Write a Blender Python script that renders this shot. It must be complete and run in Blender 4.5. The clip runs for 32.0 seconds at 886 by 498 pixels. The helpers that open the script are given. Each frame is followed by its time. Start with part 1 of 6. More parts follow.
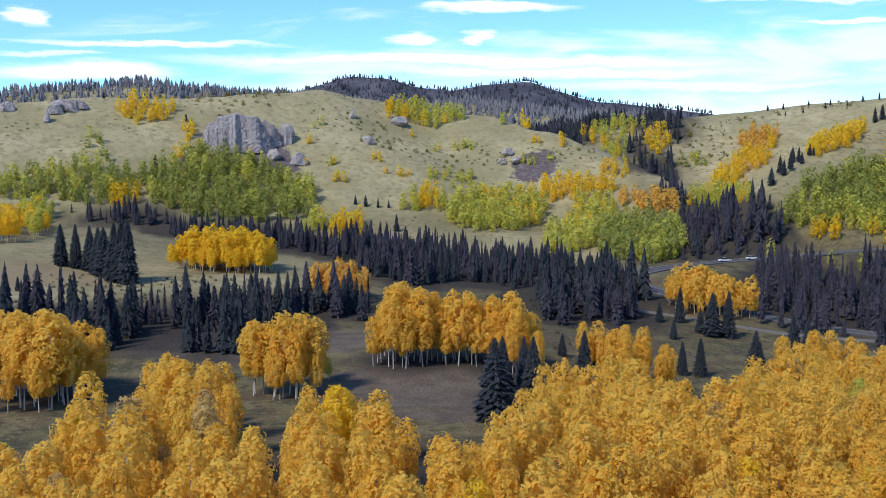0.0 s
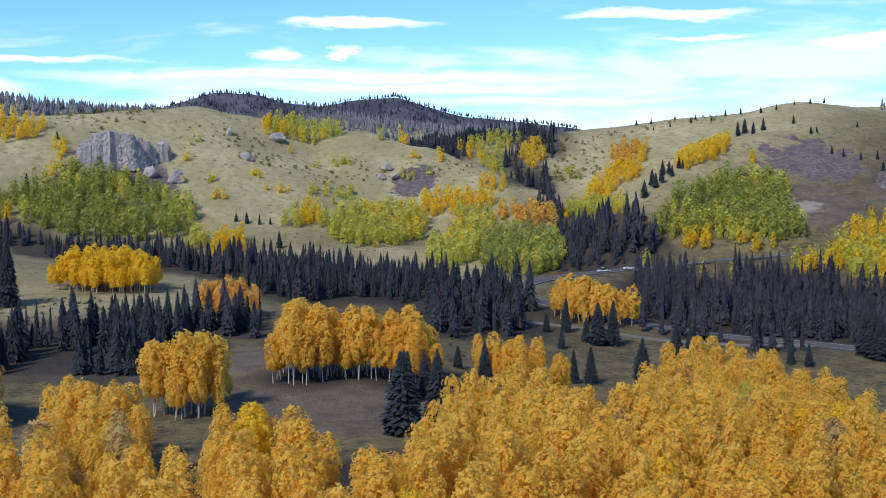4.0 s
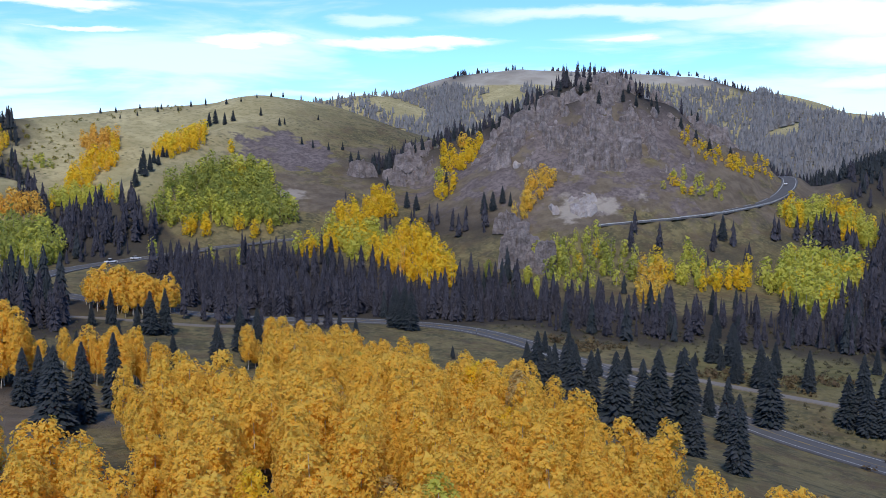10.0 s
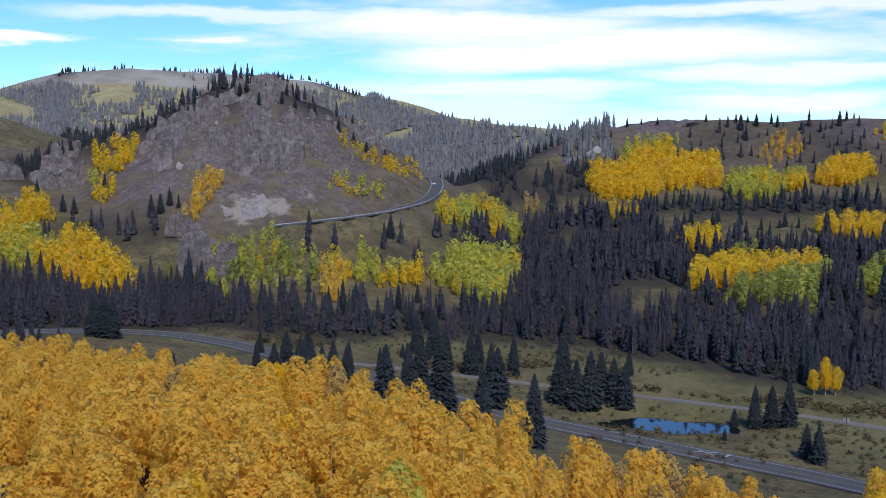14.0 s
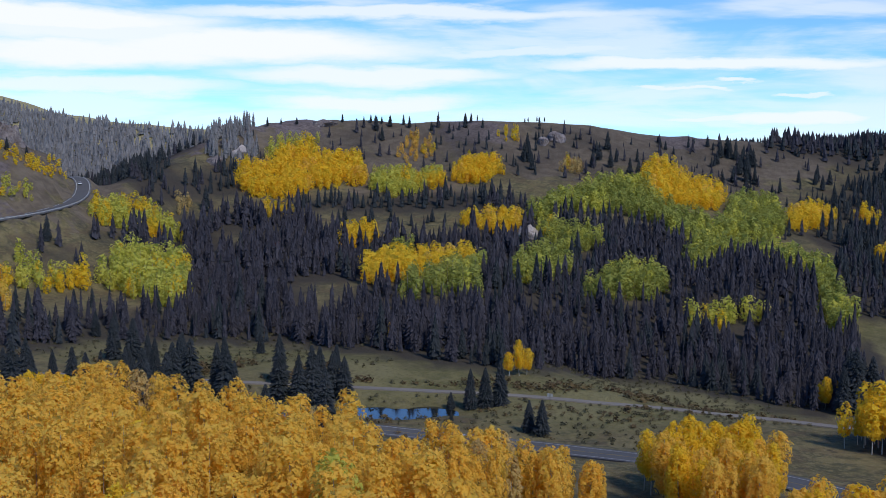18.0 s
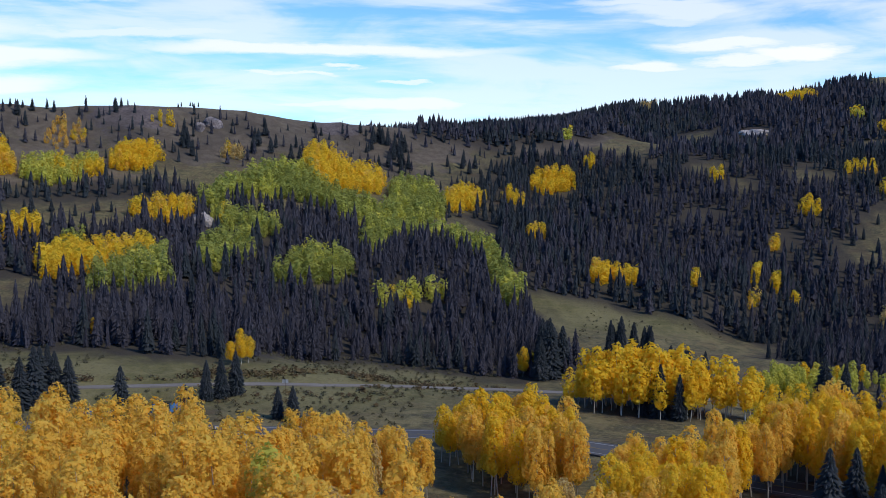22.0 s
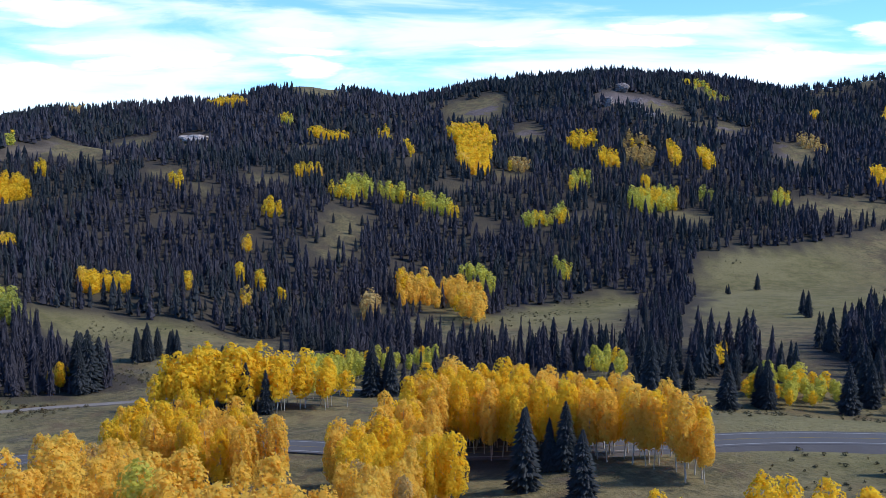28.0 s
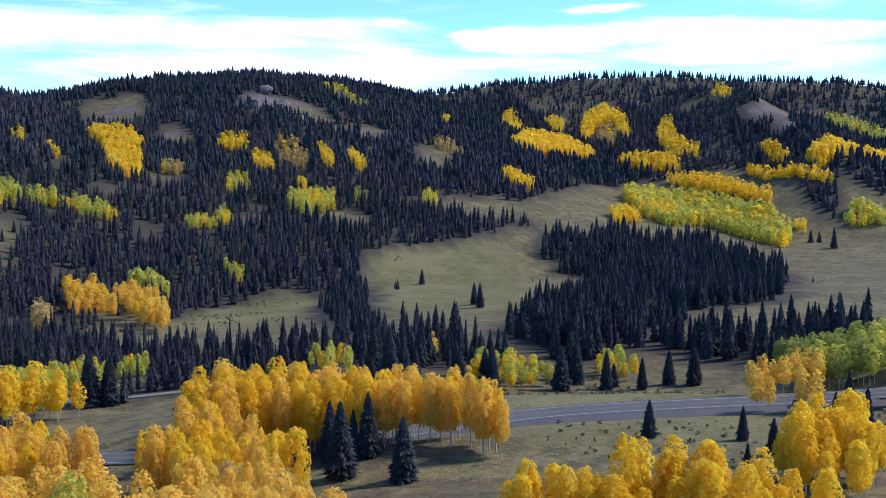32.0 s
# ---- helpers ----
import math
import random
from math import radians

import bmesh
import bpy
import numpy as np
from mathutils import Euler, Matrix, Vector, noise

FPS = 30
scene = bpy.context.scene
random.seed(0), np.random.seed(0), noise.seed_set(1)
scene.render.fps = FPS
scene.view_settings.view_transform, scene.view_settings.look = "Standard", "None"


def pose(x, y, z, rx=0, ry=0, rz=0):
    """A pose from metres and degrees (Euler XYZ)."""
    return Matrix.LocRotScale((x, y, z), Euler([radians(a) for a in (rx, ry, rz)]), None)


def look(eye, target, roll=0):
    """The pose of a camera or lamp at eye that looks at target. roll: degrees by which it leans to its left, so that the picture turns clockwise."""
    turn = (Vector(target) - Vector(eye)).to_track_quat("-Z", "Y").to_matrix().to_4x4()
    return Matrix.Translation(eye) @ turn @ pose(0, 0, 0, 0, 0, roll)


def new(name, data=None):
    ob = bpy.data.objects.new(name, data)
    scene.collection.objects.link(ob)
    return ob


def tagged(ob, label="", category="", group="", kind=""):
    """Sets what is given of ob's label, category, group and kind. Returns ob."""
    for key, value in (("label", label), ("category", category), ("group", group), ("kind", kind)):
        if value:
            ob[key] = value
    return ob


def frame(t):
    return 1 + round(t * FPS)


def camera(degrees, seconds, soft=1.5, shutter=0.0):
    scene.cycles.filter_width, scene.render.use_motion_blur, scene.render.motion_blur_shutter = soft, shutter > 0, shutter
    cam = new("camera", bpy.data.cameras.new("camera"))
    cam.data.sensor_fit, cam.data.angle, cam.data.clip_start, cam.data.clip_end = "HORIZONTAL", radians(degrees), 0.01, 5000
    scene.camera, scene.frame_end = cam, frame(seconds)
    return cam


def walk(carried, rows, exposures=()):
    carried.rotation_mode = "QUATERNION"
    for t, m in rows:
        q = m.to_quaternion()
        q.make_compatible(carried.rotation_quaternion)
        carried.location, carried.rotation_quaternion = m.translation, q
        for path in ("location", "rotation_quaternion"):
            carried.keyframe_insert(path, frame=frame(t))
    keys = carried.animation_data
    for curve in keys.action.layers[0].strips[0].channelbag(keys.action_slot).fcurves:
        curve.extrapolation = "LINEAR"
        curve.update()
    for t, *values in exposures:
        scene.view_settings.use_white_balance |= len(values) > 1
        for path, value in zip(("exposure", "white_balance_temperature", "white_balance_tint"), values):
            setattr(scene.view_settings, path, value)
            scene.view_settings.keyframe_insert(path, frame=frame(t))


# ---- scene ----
cam = camera(42.5, 32.0, 0.85)
EXPOSURES = ((0.0, 0.34), (6.0, 0.27), (10.0, 0.2), (14.0, 0.06), (20.0, -0.08), (24.0, 0.18), (28.0, 0.52), (32.0, 0.74))
PATH = [
    (0.0, (70.28, -65.69, 77.71), (70.28, 133.56, 60.42), 0.14),
    (0.5, (70.23, -64.84, 77.88), (68.59, 134.46, 61.20), 0.08),
    (1.0, (70.39, -64.38, 77.87), (65.74, 134.91, 61.65), 0.03),
    (1.5, (70.72, -64.40, 77.78), (68.53, 134.98, 62.12), -0.02),
    (2.0, (70.60, -64.85, 77.66), (73.35, 134.55, 62.42), -0.13),
    (2.5, (69.61, -65.58, 77.60), (76.98, 133.74, 62.96), -0.16),
    (4.5, (60.79, -68.59, 77.90), (91.60, 128.46, 63.00), -0.38),
    (5.0, (57.85, -68.66, 77.98), (98.43, 126.59, 62.78), -0.35),
    (5.5, (54.48, -68.24, 77.96), (104.33, 124.82, 62.37), -0.29),
    (6.0, (51.05, -67.39, 77.76), (106.78, 124.05, 62.07), -0.26),
    (6.5, (47.17, -66.19, 77.52), (111.55, 122.51, 61.71), -0.26),
    (7.0, (42.92, -64.97, 77.25), (115.37, 120.77, 61.40), -0.23),
    (7.5, (38.48, -63.63, 77.03), (119.82, 118.39, 61.09), -0.17),
    (8.0, (33.93, -61.92, 76.74), (123.20, 116.32, 60.62), -0.16),
    (8.5, (29.70, -59.96, 76.49), (125.82, 114.70, 60.52), -0.04),
    (9.0, (25.49, -57.67, 76.25), (129.65, 112.30, 60.11), 0.06),
    (9.5, (21.49, -55.27, 75.89), (132.92, 110.04, 59.87), 0.03),
    (10.0, (17.50, -52.83, 75.52), (136.16, 107.37, 59.49), 0.08),
    (10.5, (13.45, -50.31, 75.24), (139.10, 104.48, 59.32), 0.09),
    (11.0, (9.48, -47.69, 75.05), (141.83, 101.40, 59.00), 0.08),
    (11.5, (5.64, -45.13, 74.92), (144.37, 98.04, 58.94), 0.12),
    (12.0, (1.71, -42.42, 74.74), (146.71, 94.40, 58.82), 0.15),
    (12.5, (-1.93, -39.50, 74.65), (149.00, 90.78, 58.87), 0.16),
    (13.0, (-5.46, -36.27, 74.64), (151.07, 87.23, 58.95), 0.20),
    (13.5, (-8.71, -32.89, 74.74), (153.19, 83.48, 59.12), 0.16),
    (14.0, (-11.83, -29.38, 74.90), (155.03, 79.79, 59.39), 0.13),
    (14.5, (-14.63, -25.72, 74.95), (157.14, 75.56, 59.48), 0.26),
    (16.5, (-24.48, -10.45, 73.86), (162.64, 58.53, 58.76), 0.26),
    (17.0, (-26.55, -6.53, 73.90), (163.91, 52.60, 58.74), 0.26),
    (17.5, (-28.40, -2.62, 74.06), (163.94, 50.08, 58.98), 0.18),
    (18.0, (-30.00, 1.34, 74.27), (164.36, 45.92, 58.92), 0.21),
    (18.5, (-31.57, 5.53, 74.35), (164.66, 40.97, 58.98), 0.22),
    (19.0, (-32.80, 9.97, 74.56), (164.68, 37.59, 59.09), 0.18),
    (19.5, (-33.95, 14.11, 74.81), (164.49, 33.32, 58.85), 0.18),
    (20.0, (-34.99, 18.23, 74.99), (164.05, 28.76, 58.51), 0.19),
    (20.5, (-35.83, 22.43, 75.06), (163.45, 24.02, 58.12), 0.21),
    (21.0, (-36.44, 26.49, 75.13), (162.68, 19.33, 57.81), 0.15),
    (21.5, (-36.78, 30.36, 75.20), (161.88, 15.56, 57.43), 0.14),
    (22.0, (-37.10, 34.73, 75.22), (160.86, 12.54, 57.32), 0.08),
    (22.5, (-37.33, 38.85, 75.34), (159.41, 7.75, 57.21), 0.09),
    (23.0, (-37.20, 43.04, 75.33), (157.97, 3.22, 57.37), 0.04),
    (23.5, (-37.08, 47.24, 75.29), (156.04, -1.70, 57.66), -0.03),
    (24.0, (-36.95, 51.31, 75.18), (154.01, -5.39, 57.33), -0.04),
    (24.5, (-36.68, 55.45, 75.20), (151.71, -9.34, 57.47), -0.05),
    (25.0, (-36.15, 59.83, 75.22), (149.63, -12.19, 57.95), -0.08),
    (25.5, (-35.64, 64.11, 75.25), (146.57, -16.54, 58.08), -0.10),
    (27.5, (-31.71, 80.58, 75.93), (134.02, -30.02, 58.65), -0.22),
    (28.0, (-30.37, 84.77, 76.07), (130.03, -33.45, 58.81), -0.18),
    (28.5, (-28.86, 89.02, 76.22), (126.64, -35.59, 59.01), -0.22),
    (29.0, (-27.24, 93.16, 76.46), (123.05, -37.69, 59.42), -0.18),
    (29.5, (-25.79, 97.21, 76.75), (118.46, -40.30, 59.92), -0.15),
    (30.0, (-24.16, 101.31, 77.10), (114.78, -41.53, 60.04), -0.18),
    (30.5, (-22.37, 105.43, 77.40), (110.22, -43.33, 60.35), -0.09),
    (31.0, (-20.28, 109.46, 77.66), (105.74, -44.90, 60.61), -0.13),
    (31.5, (-18.06, 113.12, 77.79), (101.63, -46.17, 60.38), -0.09),
    (32.0, (-15.64, 116.86, 77.77), (96.91, -47.54, 60.31), -0.10),
]
walk(cam, [(t, look(eye, target, roll)) for t, eye, target, roll in PATH], EXPOSURES)

# ---- sky, sun ----
SUN_AZIMUTH, SUN_HEIGHT = radians(222), radians(45)
world = bpy.data.worlds.new("world")
scene.world = world
world.use_nodes = True


# single clouds: compass bearing, height over the horizon, half length, half thickness (degrees), density
CLOUDS = ()
CLOUDS += ((-20, 6.25, 1.1, 0.36, 1), (2.3, 6.89, 3.3, 0.24, 0.9), (-1.8, 5.68, 1.4, 0.36, 1), (1.9, 5.58, 1, 0.27, 1), (-14.4, 5.16, 6.8, 0.19, 0.8), (-18.8, 4.61, 2.3, 0.16, 0.6), (0.7, 4.42, 14.1, 0.33, 0.8), (5.8, 3.86, 11.8, 0.33, 0.7), (-17.1, 3.73, 4.1, 0.53, 0.8), (8.3, 4.4, 8.2, 0.33, 0.7))
CLOUDS += ((18.2, 6.13, 2.2, 0.13, 0.8), (12.5, 3.21, 8.9, 0.35, 0.6), (17.2, 7.37, 4.1, 0.27, 1), (18.9, 6.13, 2.2, 0.14, 0.8), (27.3, 5.85, 3.8, 0.3, 1), (26.5, 5.57, 1.4, 0.3, 1), (33.7, 5.63, 3.7, 0.29, 0.9), (32.7, 6.67, 1.9, 0.37, 0.5), (36.2, 5.68, 3.5, 0.24, 1), (34.6, 2.99, 9.4, 0.27, 0.5))
CLOUDS += ((45.3, 5.72, 1.8, 0.19, 0.9), (57.7, 6.59, 10.3, 0.8, 1), (46.1, 6.96, 9.3, 0.41, 0.7), (60.4, 5.06, 7.5, 0.8, 1), (59.8, 3.59, 8.2, 0.49, 0.8), (59.6, 6.13, 8.2, 0.93, 0.9), (67.5, 5.62, 11, 0.96, 1), (74.6, 7.18, 15.1, 0.46, 0.8), (73.2, 4.29, 8.4, 0.61, 0.9), (73.9, 2.89, 6.3, 0.56, 0.9), (74.7, 4.12, 3.8, 0.58, 0.8), (81.4, 5.55, 8.1, 0.32, 0.7))
CLOUDS += ((90.5, 3.95, 1.2, 0.11, 0.8), (89, 3.52, 3.2, 0.11, 0.8), (89.7, 4.84, 11.1, 0.44, 0.9), (88, 3.5, 1.7, 0.14, 0.8), (91.1, 3.94, 1.1, 0.11, 0.7), (94.7, 3.25, 1.3, 0.11, 0.7), (92.2, 2.13, 5.3, 0.22, 0.8), (106.5, 3.93, 2.9, 0.32, 0.9), (110.4, 4.84, 3.5, 0.34, 0.9), (110.6, 4.12, 2.3, 0.31, 0.9), (107.5, 6.1, 2.6, 0.26, 0.6), (106.8, 7.04, 4.6, 0.26, 0.7), (110.4, 4.92, 4.1, 0.3, 0.9), (113.4, 4.31, 3.4, 0.47, 1), (106.5, 3.95, 2.1, 0.36, 0.9), (107.9, 6.7, 4.6, 0.43, 0.7), (93.9, 2.07, 3.9, 0.48, 0.9), (108.7, 6.45, 3.3, 0.47, 0.7))
CLOUDS += ((120.2, 4.85, 2.6, 0.35, 0.9), (120.3, 3.97, 1.9, 0.55, 1), (119, 5.82, 2.8, 0.27, 0.9), (128.5, 5.26, 1.8, 0.21, 1), (133, 5.69, 2.4, 0.2, 0.9), (135.4, 5.33, 4.2, 0.38, 1), (136.9, 5.95, 2.7, 0.3, 0.9), (142.8, 4.67, 0.9, 0.19, 0.9), (147.3, 5.52, 1.4, 0.41, 1), (150.6, 5.39, 3.9, 0.66, 1), (159.4, 5.56, 7.5, 0.59, 1), (146.2, 4.37, 6.9, 0.28, 0.8), (160.2, 4.63, 6.7, 0.53, 1), (165.2, 5.8, 2.2, 0.23, 0.9), (153.7, 6.76, 2.1, 0.35, 0.9), (142.7, 6.1, 1.1, 0.22, 0.6))


def build_sky():
    nt = world.node_tree
    n, back = nt.nodes.new, nt.nodes["Background"]
    back.inputs["Strength"].default_value = 0.15

    def math_node(op, a, b, c=None):
        m = n("ShaderNodeMath")
        m.operation = op
        for k, v in enumerate((a, b, c)):
            if v is None:
                continue
            if isinstance(v, (int, float)):
                m.inputs[k].default_value = v
            else:
                nt.links.new(v, m.inputs[k])
        return m.outputs[0]
    sky = n("ShaderNodeTexSky")
    sky.sky_type, sky.sun_disc = "NISHITA", False
    sky.sun_elevation, sky.sun_rotation = SUN_HEIGHT, SUN_AZIMUTH
    sky.altitude, sky.air_density, sky.dust_density, sky.ozone_density = 2800, 1.0, 0.3, 2.0
    where = n("ShaderNodeTexCoord").outputs["Generated"]
    split = n("ShaderNodeSeparateXYZ")
    nt.links.new(where, split.inputs[0])
    x, y, z = split.outputs

    def streaks(scale, stretch, detail, shift, warp=0.4):
        mp = n("ShaderNodeMapping")
        mp.inputs["Scale"].default_value = (scale, scale, scale * stretch)
        mp.inputs["Location"].default_value = shift
        nt.links.new(where, mp.inputs["Vector"])
        tex = n("ShaderNodeTexNoise")
        tex.inputs["Scale"].default_value = 1.0
        tex.inputs["Detail"].default_value = detail
        tex.inputs["Roughness"].default_value = 0.55
        tex.inputs["Distortion"].default_value = warp
        nt.links.new(mp.outputs[0], tex.inputs["Vector"])
        return tex.outputs["Fac"]
    wide = streaks(2.6, 9.0, 6, (0.3, 1.7, 0.45))
    fine = streaks(5.5, 5.5, 7, (4.1, 0.2, 1.3), 0.8)
    # thicker veil to the east and low over the hills
    east = math_node("MULTIPLY_ADD", x, 0.095, 0.0)
    low = math_node("MULTIPLY_ADD", z, -0.85, 0.105)
    cover = math_node("ADD", math_node("ADD", math_node("MULTIPLY", wide, 0.56), math_node("MULTIPLY", fine, 0.44)), math_node("ADD", east, low))
    ramp = n("ShaderNodeMapRange")
    ramp.interpolation_type = "SMOOTHSTEP"
    ramp.inputs["From Min"].default_value, ramp.inputs["From Max"].default_value = 0.53, 0.68
    nt.links.new(cover, ramp.inputs["Value"])
    flat = n("ShaderNodeCombineXYZ")
    nt.links.new(math_node("MULTIPLY", math_node("ARCTAN2", x, y), 57.2958), flat.inputs[0])
    nt.links.new(math_node("MULTIPLY", math_node("ARCSINE", z, 0.0), 57.2958), flat.inputs[1])

    def vector_node(op, a, b):
        m = n("ShaderNodeVectorMath")
        m.operation = op
        for k, v in enumerate((a, b)):
            if isinstance(v, tuple):
                m.inputs[k].default_value = v
            elif v is not None:
                nt.links.new(v, m.inputs[k])
        return m.outputs["Value" if op == "LENGTH" else "Vector"]
    frayed = n("ShaderNodeTexNoise")
    frayed.inputs["Scale"].default_value, frayed.inputs["Detail"].default_value = 0.34, 6
    frayed.inputs["Roughness"].default_value = 0.62
    nt.links.new(vector_node("MULTIPLY", flat.outputs[0], (0.35, 1.6, 1.0)), frayed.inputs["Vector"])
    shift = vector_node("MULTIPLY", vector_node("SUBTRACT", frayed.outputs["Color"], (0.5, 0.5, 0.5)), (7.0, 1.7, 0.0))
    place = vector_node("ADD", flat.outputs[0], shift)
    body = None
    for bearing, rise, long, thick, dense in CLOUDS:
        off = vector_node("MULTIPLY", vector_node("SUBTRACT", place, (bearing, rise, 0.0)), (1 / long, 1 / thick, 0.0))
        edge = n("ShaderNodeMapRange")
        edge.interpolation_type = "SMOOTHSTEP"
        for key, v in (("From Min", 1.25), ("From Max", 0.45), ("To Min", 0.0), ("To Max", dense)):
            edge.inputs[key].default_value = v
        nt.links.new(vector_node("LENGTH", off, None), edge.inputs["Value"])
        body = edge.outputs[0] if body is None else math_node("MAXIMUM", body, edge.outputs[0])
    veil = math_node("MAXIMUM", math_node("MULTIPLY", ramp.outputs[0], 0.6), body)
    tint = n("ShaderNodeMix")
    tint.data_type, tint.blend_type = "RGBA", "MULTIPLY"
    tint.inputs["Factor"].default_value = 1.0
    nt.links.new(sky.outputs[0], tint.inputs["A"])
    tint.inputs["B"].default_value = (0.54, 0.86, 1.22, 1)
    mix = n("ShaderNodeMix")
    mix.data_type = "RGBA"
    nt.links.new(veil, mix.inputs["Factor"])
    nt.links.new(tint.outputs["Result"], mix.inputs["A"])
    mix.inputs["B"].default_value = (6.5, 6.8, 7.1, 1)
    nt.links.new(mix.outputs["Result"], back.inputs["Color"])


build_sky()
sun = new("sun", bpy.data.lights.new("sun", "SUN"))
sun.data.energy, sun.data.angle, sun.data.color = 2.6, radians(9), (1.0, 0.95, 0.88)
sun.matrix_world = look((0, 0, 500), (-500 * math.sin(SUN_AZIMUTH), -500 * math.cos(SUN_AZIMUTH), 500 - 500 * math.tan(SUN_HEIGHT)))


# ---- materials ----
class Shader:
    """A node material under construction."""

    def __init__(self, name, rough=0.9):
        self.m = bpy.data.materials.new(name)
        self.m.use_nodes = True
        self.t = self.m.node_tree
        self.b = self.t.nodes["Principled BSDF"]
        self.b.inputs["Roughness"].default_value = rough
        self.b.inputs["Specular IOR Level"].default_value = 0.2
        self.where = self.t.nodes.new("ShaderNodeNewGeometry").outputs["Position"]

    def noise(self, size, detail=4, rough=0.6, warp=0.0):
        mp = self.t.nodes.new("ShaderNodeTexNoise")
        mp.inputs["Scale"].default_value = 1.0 / size
        mp.inputs["Detail"].default_value, mp.inputs["Roughness"].default_value = detail, rough
        mp.inputs["Distortion"].default_value = warp
        self.t.links.new(self.where, mp.inputs["Vector"])
        return mp.outputs["Fac"]

    def cells(self, size, feature="F1"):
        v = self.t.nodes.new("ShaderNodeTexVoronoi")
        v.feature = feature
        v.inputs["Scale"].default_value = 1.0 / size
        self.t.links.new(self.where, v.inputs["Vector"])
        return v.outputs["Distance"]

    def ramp(self, value, a, b, lo=0.0, hi=1.0):
        r = self.t.nodes.new("ShaderNodeMapRange")
        r.interpolation_type = "SMOOTHSTEP"
        for key, v in (("From Min", a), ("From Max", b), ("To Min", lo), ("To Max", hi)):
            r.inputs[key].default_value = v
        self.t.links.new(value, r.inputs["Value"])
        return r.outputs[0]

    def calc(self, op, a, b):
        m = self.t.nodes.new("ShaderNodeMath")
        m.operation = op
        for k, v in enumerate((a, b)):
            if isinstance(v, (int, float)):
                m.inputs[k].default_value = v
            else:
                self.t.links.new(v, m.inputs[k])
        return m.outputs[0]

    def mix(self, fac, a, b, blend="MIX"):
        x = self.t.nodes.new("ShaderNodeMix")
        x.data_type, x.blend_type = "RGBA", blend
        for key, v in (("Factor", fac), ("A", a), ("B", b)):
            if isinstance(v, (int, float)):
                x.inputs[key].default_value = v
            elif isinstance(v, tuple):
                x.inputs[key].default_value = (*v, 1)
            else:
                self.t.links.new(v, x.inputs[key])
        return x.outputs["Result"]

    def mask(self, name):
        a = self.t.nodes.new("ShaderNodeAttribute")
        a.attribute_name = name
        return a.outputs["Fac"]

    def island(self):
        return self.t.nodes.new("ShaderNodeNewGeometry").outputs["Random Per Island"]

    def thing(self):
        return self.t.nodes.new("ShaderNodeObjectInfo").outputs["Random"]

    def colour(self, c):
        if isinstance(c, tuple):
            self.b.inputs["Base Color"].default_value = (*c, 1)
        else:
            self.t.links.new(c, self.b.inputs["Base Color"])
        return self

    def relief(self, value, depth):
        n = self.t.nodes.new("ShaderNodeBump")
        n.inputs["Distance"].default_value = depth
        self.t.links.new(value, n.inputs["Height"])
        self.t.links.new(n.outputs[0], self.b.inputs["Normal"])
        return self


def leaf_material(name, dark, mid, light, shine=0.42):
    """Foliage whose leaves let some light through; hue drifts from tree to tree and from leaf to leaf."""
    s = Shader(name, 0.8)
    s.b.inputs["Specular IOR Level"].default_value = 0.08
    drift = s.ramp(s.noise(9, 2), 0.3, 0.7)
    base = s.mix(drift, mid, light)
    base = s.mix(s.calc("MULTIPLY", s.island(), 0.18), base, dark)
    base = s.mix(s.ramp(s.thing(), 0.0, 1.0, 0.0, 0.45), base, mid)
    grain = s.noise(0.14, 3, 0.7)
    base = s.mix(s.ramp(grain, 0.38, 0.62, 0.18, 0.0), base, dark)
    s.colour(base)
    s.relief(grain, 0.02)
    tr = s.t.nodes.new("ShaderNodeBsdfTranslucent")
    s.t.links.new(base, tr.inputs["Color"])
    ms = s.t.nodes.new("ShaderNodeMixShader")
    ms.inputs[0].default_value = shine
    out = s.t.nodes["Material Output"]
    s.t.links.new(s.b.outputs[0], ms.inputs[1])
    s.t.links.new(tr.outputs[0], ms.inputs[2])
    s.t.links.new(ms.outputs[0], out.inputs["Surface"])
    return s.m


LEAVES = {
    "G": leaf_material("golden_leaves", (0.825, 0.53, 0.085), (0.90, 0.62, 0.11), (0.92, 0.68, 0.15), 0.62),
    "Y": leaf_material("yellow_leaves", (0.83, 0.55, 0.04), (0.91, 0.65, 0.05), (0.93, 0.72, 0.085), 0.62),
    "O": leaf_material("orange_leaves", (0.72, 0.40, 0.07), (0.84, 0.52, 0.11), (0.88, 0.60, 0.14), 0.55),
    "L": leaf_material("lime_leaves", (0.48, 0.47, 0.10), (0.63, 0.61, 0.12), (0.76, 0.68, 0.14), 0.55),
    "V": leaf_material("green_leaves", (0.27, 0.29, 0.075), (0.38, 0.40, 0.10), (0.53, 0.51, 0.12), 0.55),
    "B": leaf_material("fading_leaves", (0.44, 0.29, 0.12), (0.60, 0.43, 0.17), (0.72, 0.53, 0.20), 0.5),
}
LEAF_WORDS = {"G": "golden", "Y": "bright yellow", "O": "orange", "L": "yellow-green", "V": "green", "B": "fading brown-yellow"}


def needle_material(name, a, b, c):
    s = Shader(name, 1.0)
    s.b.inputs["Specular IOR Level"].default_value = 0.05
    base = s.mix(s.ramp(s.noise(14, 3), 0.35, 0.65), a, b)
    base = s.mix(s.calc("MULTIPLY", s.island(), 0.8), base, c)
    base = s.mix(s.ramp(s.noise(0.5, 2), 0.3, 0.8, 0.0, 0.5), base, a)
    return s.colour(base).m


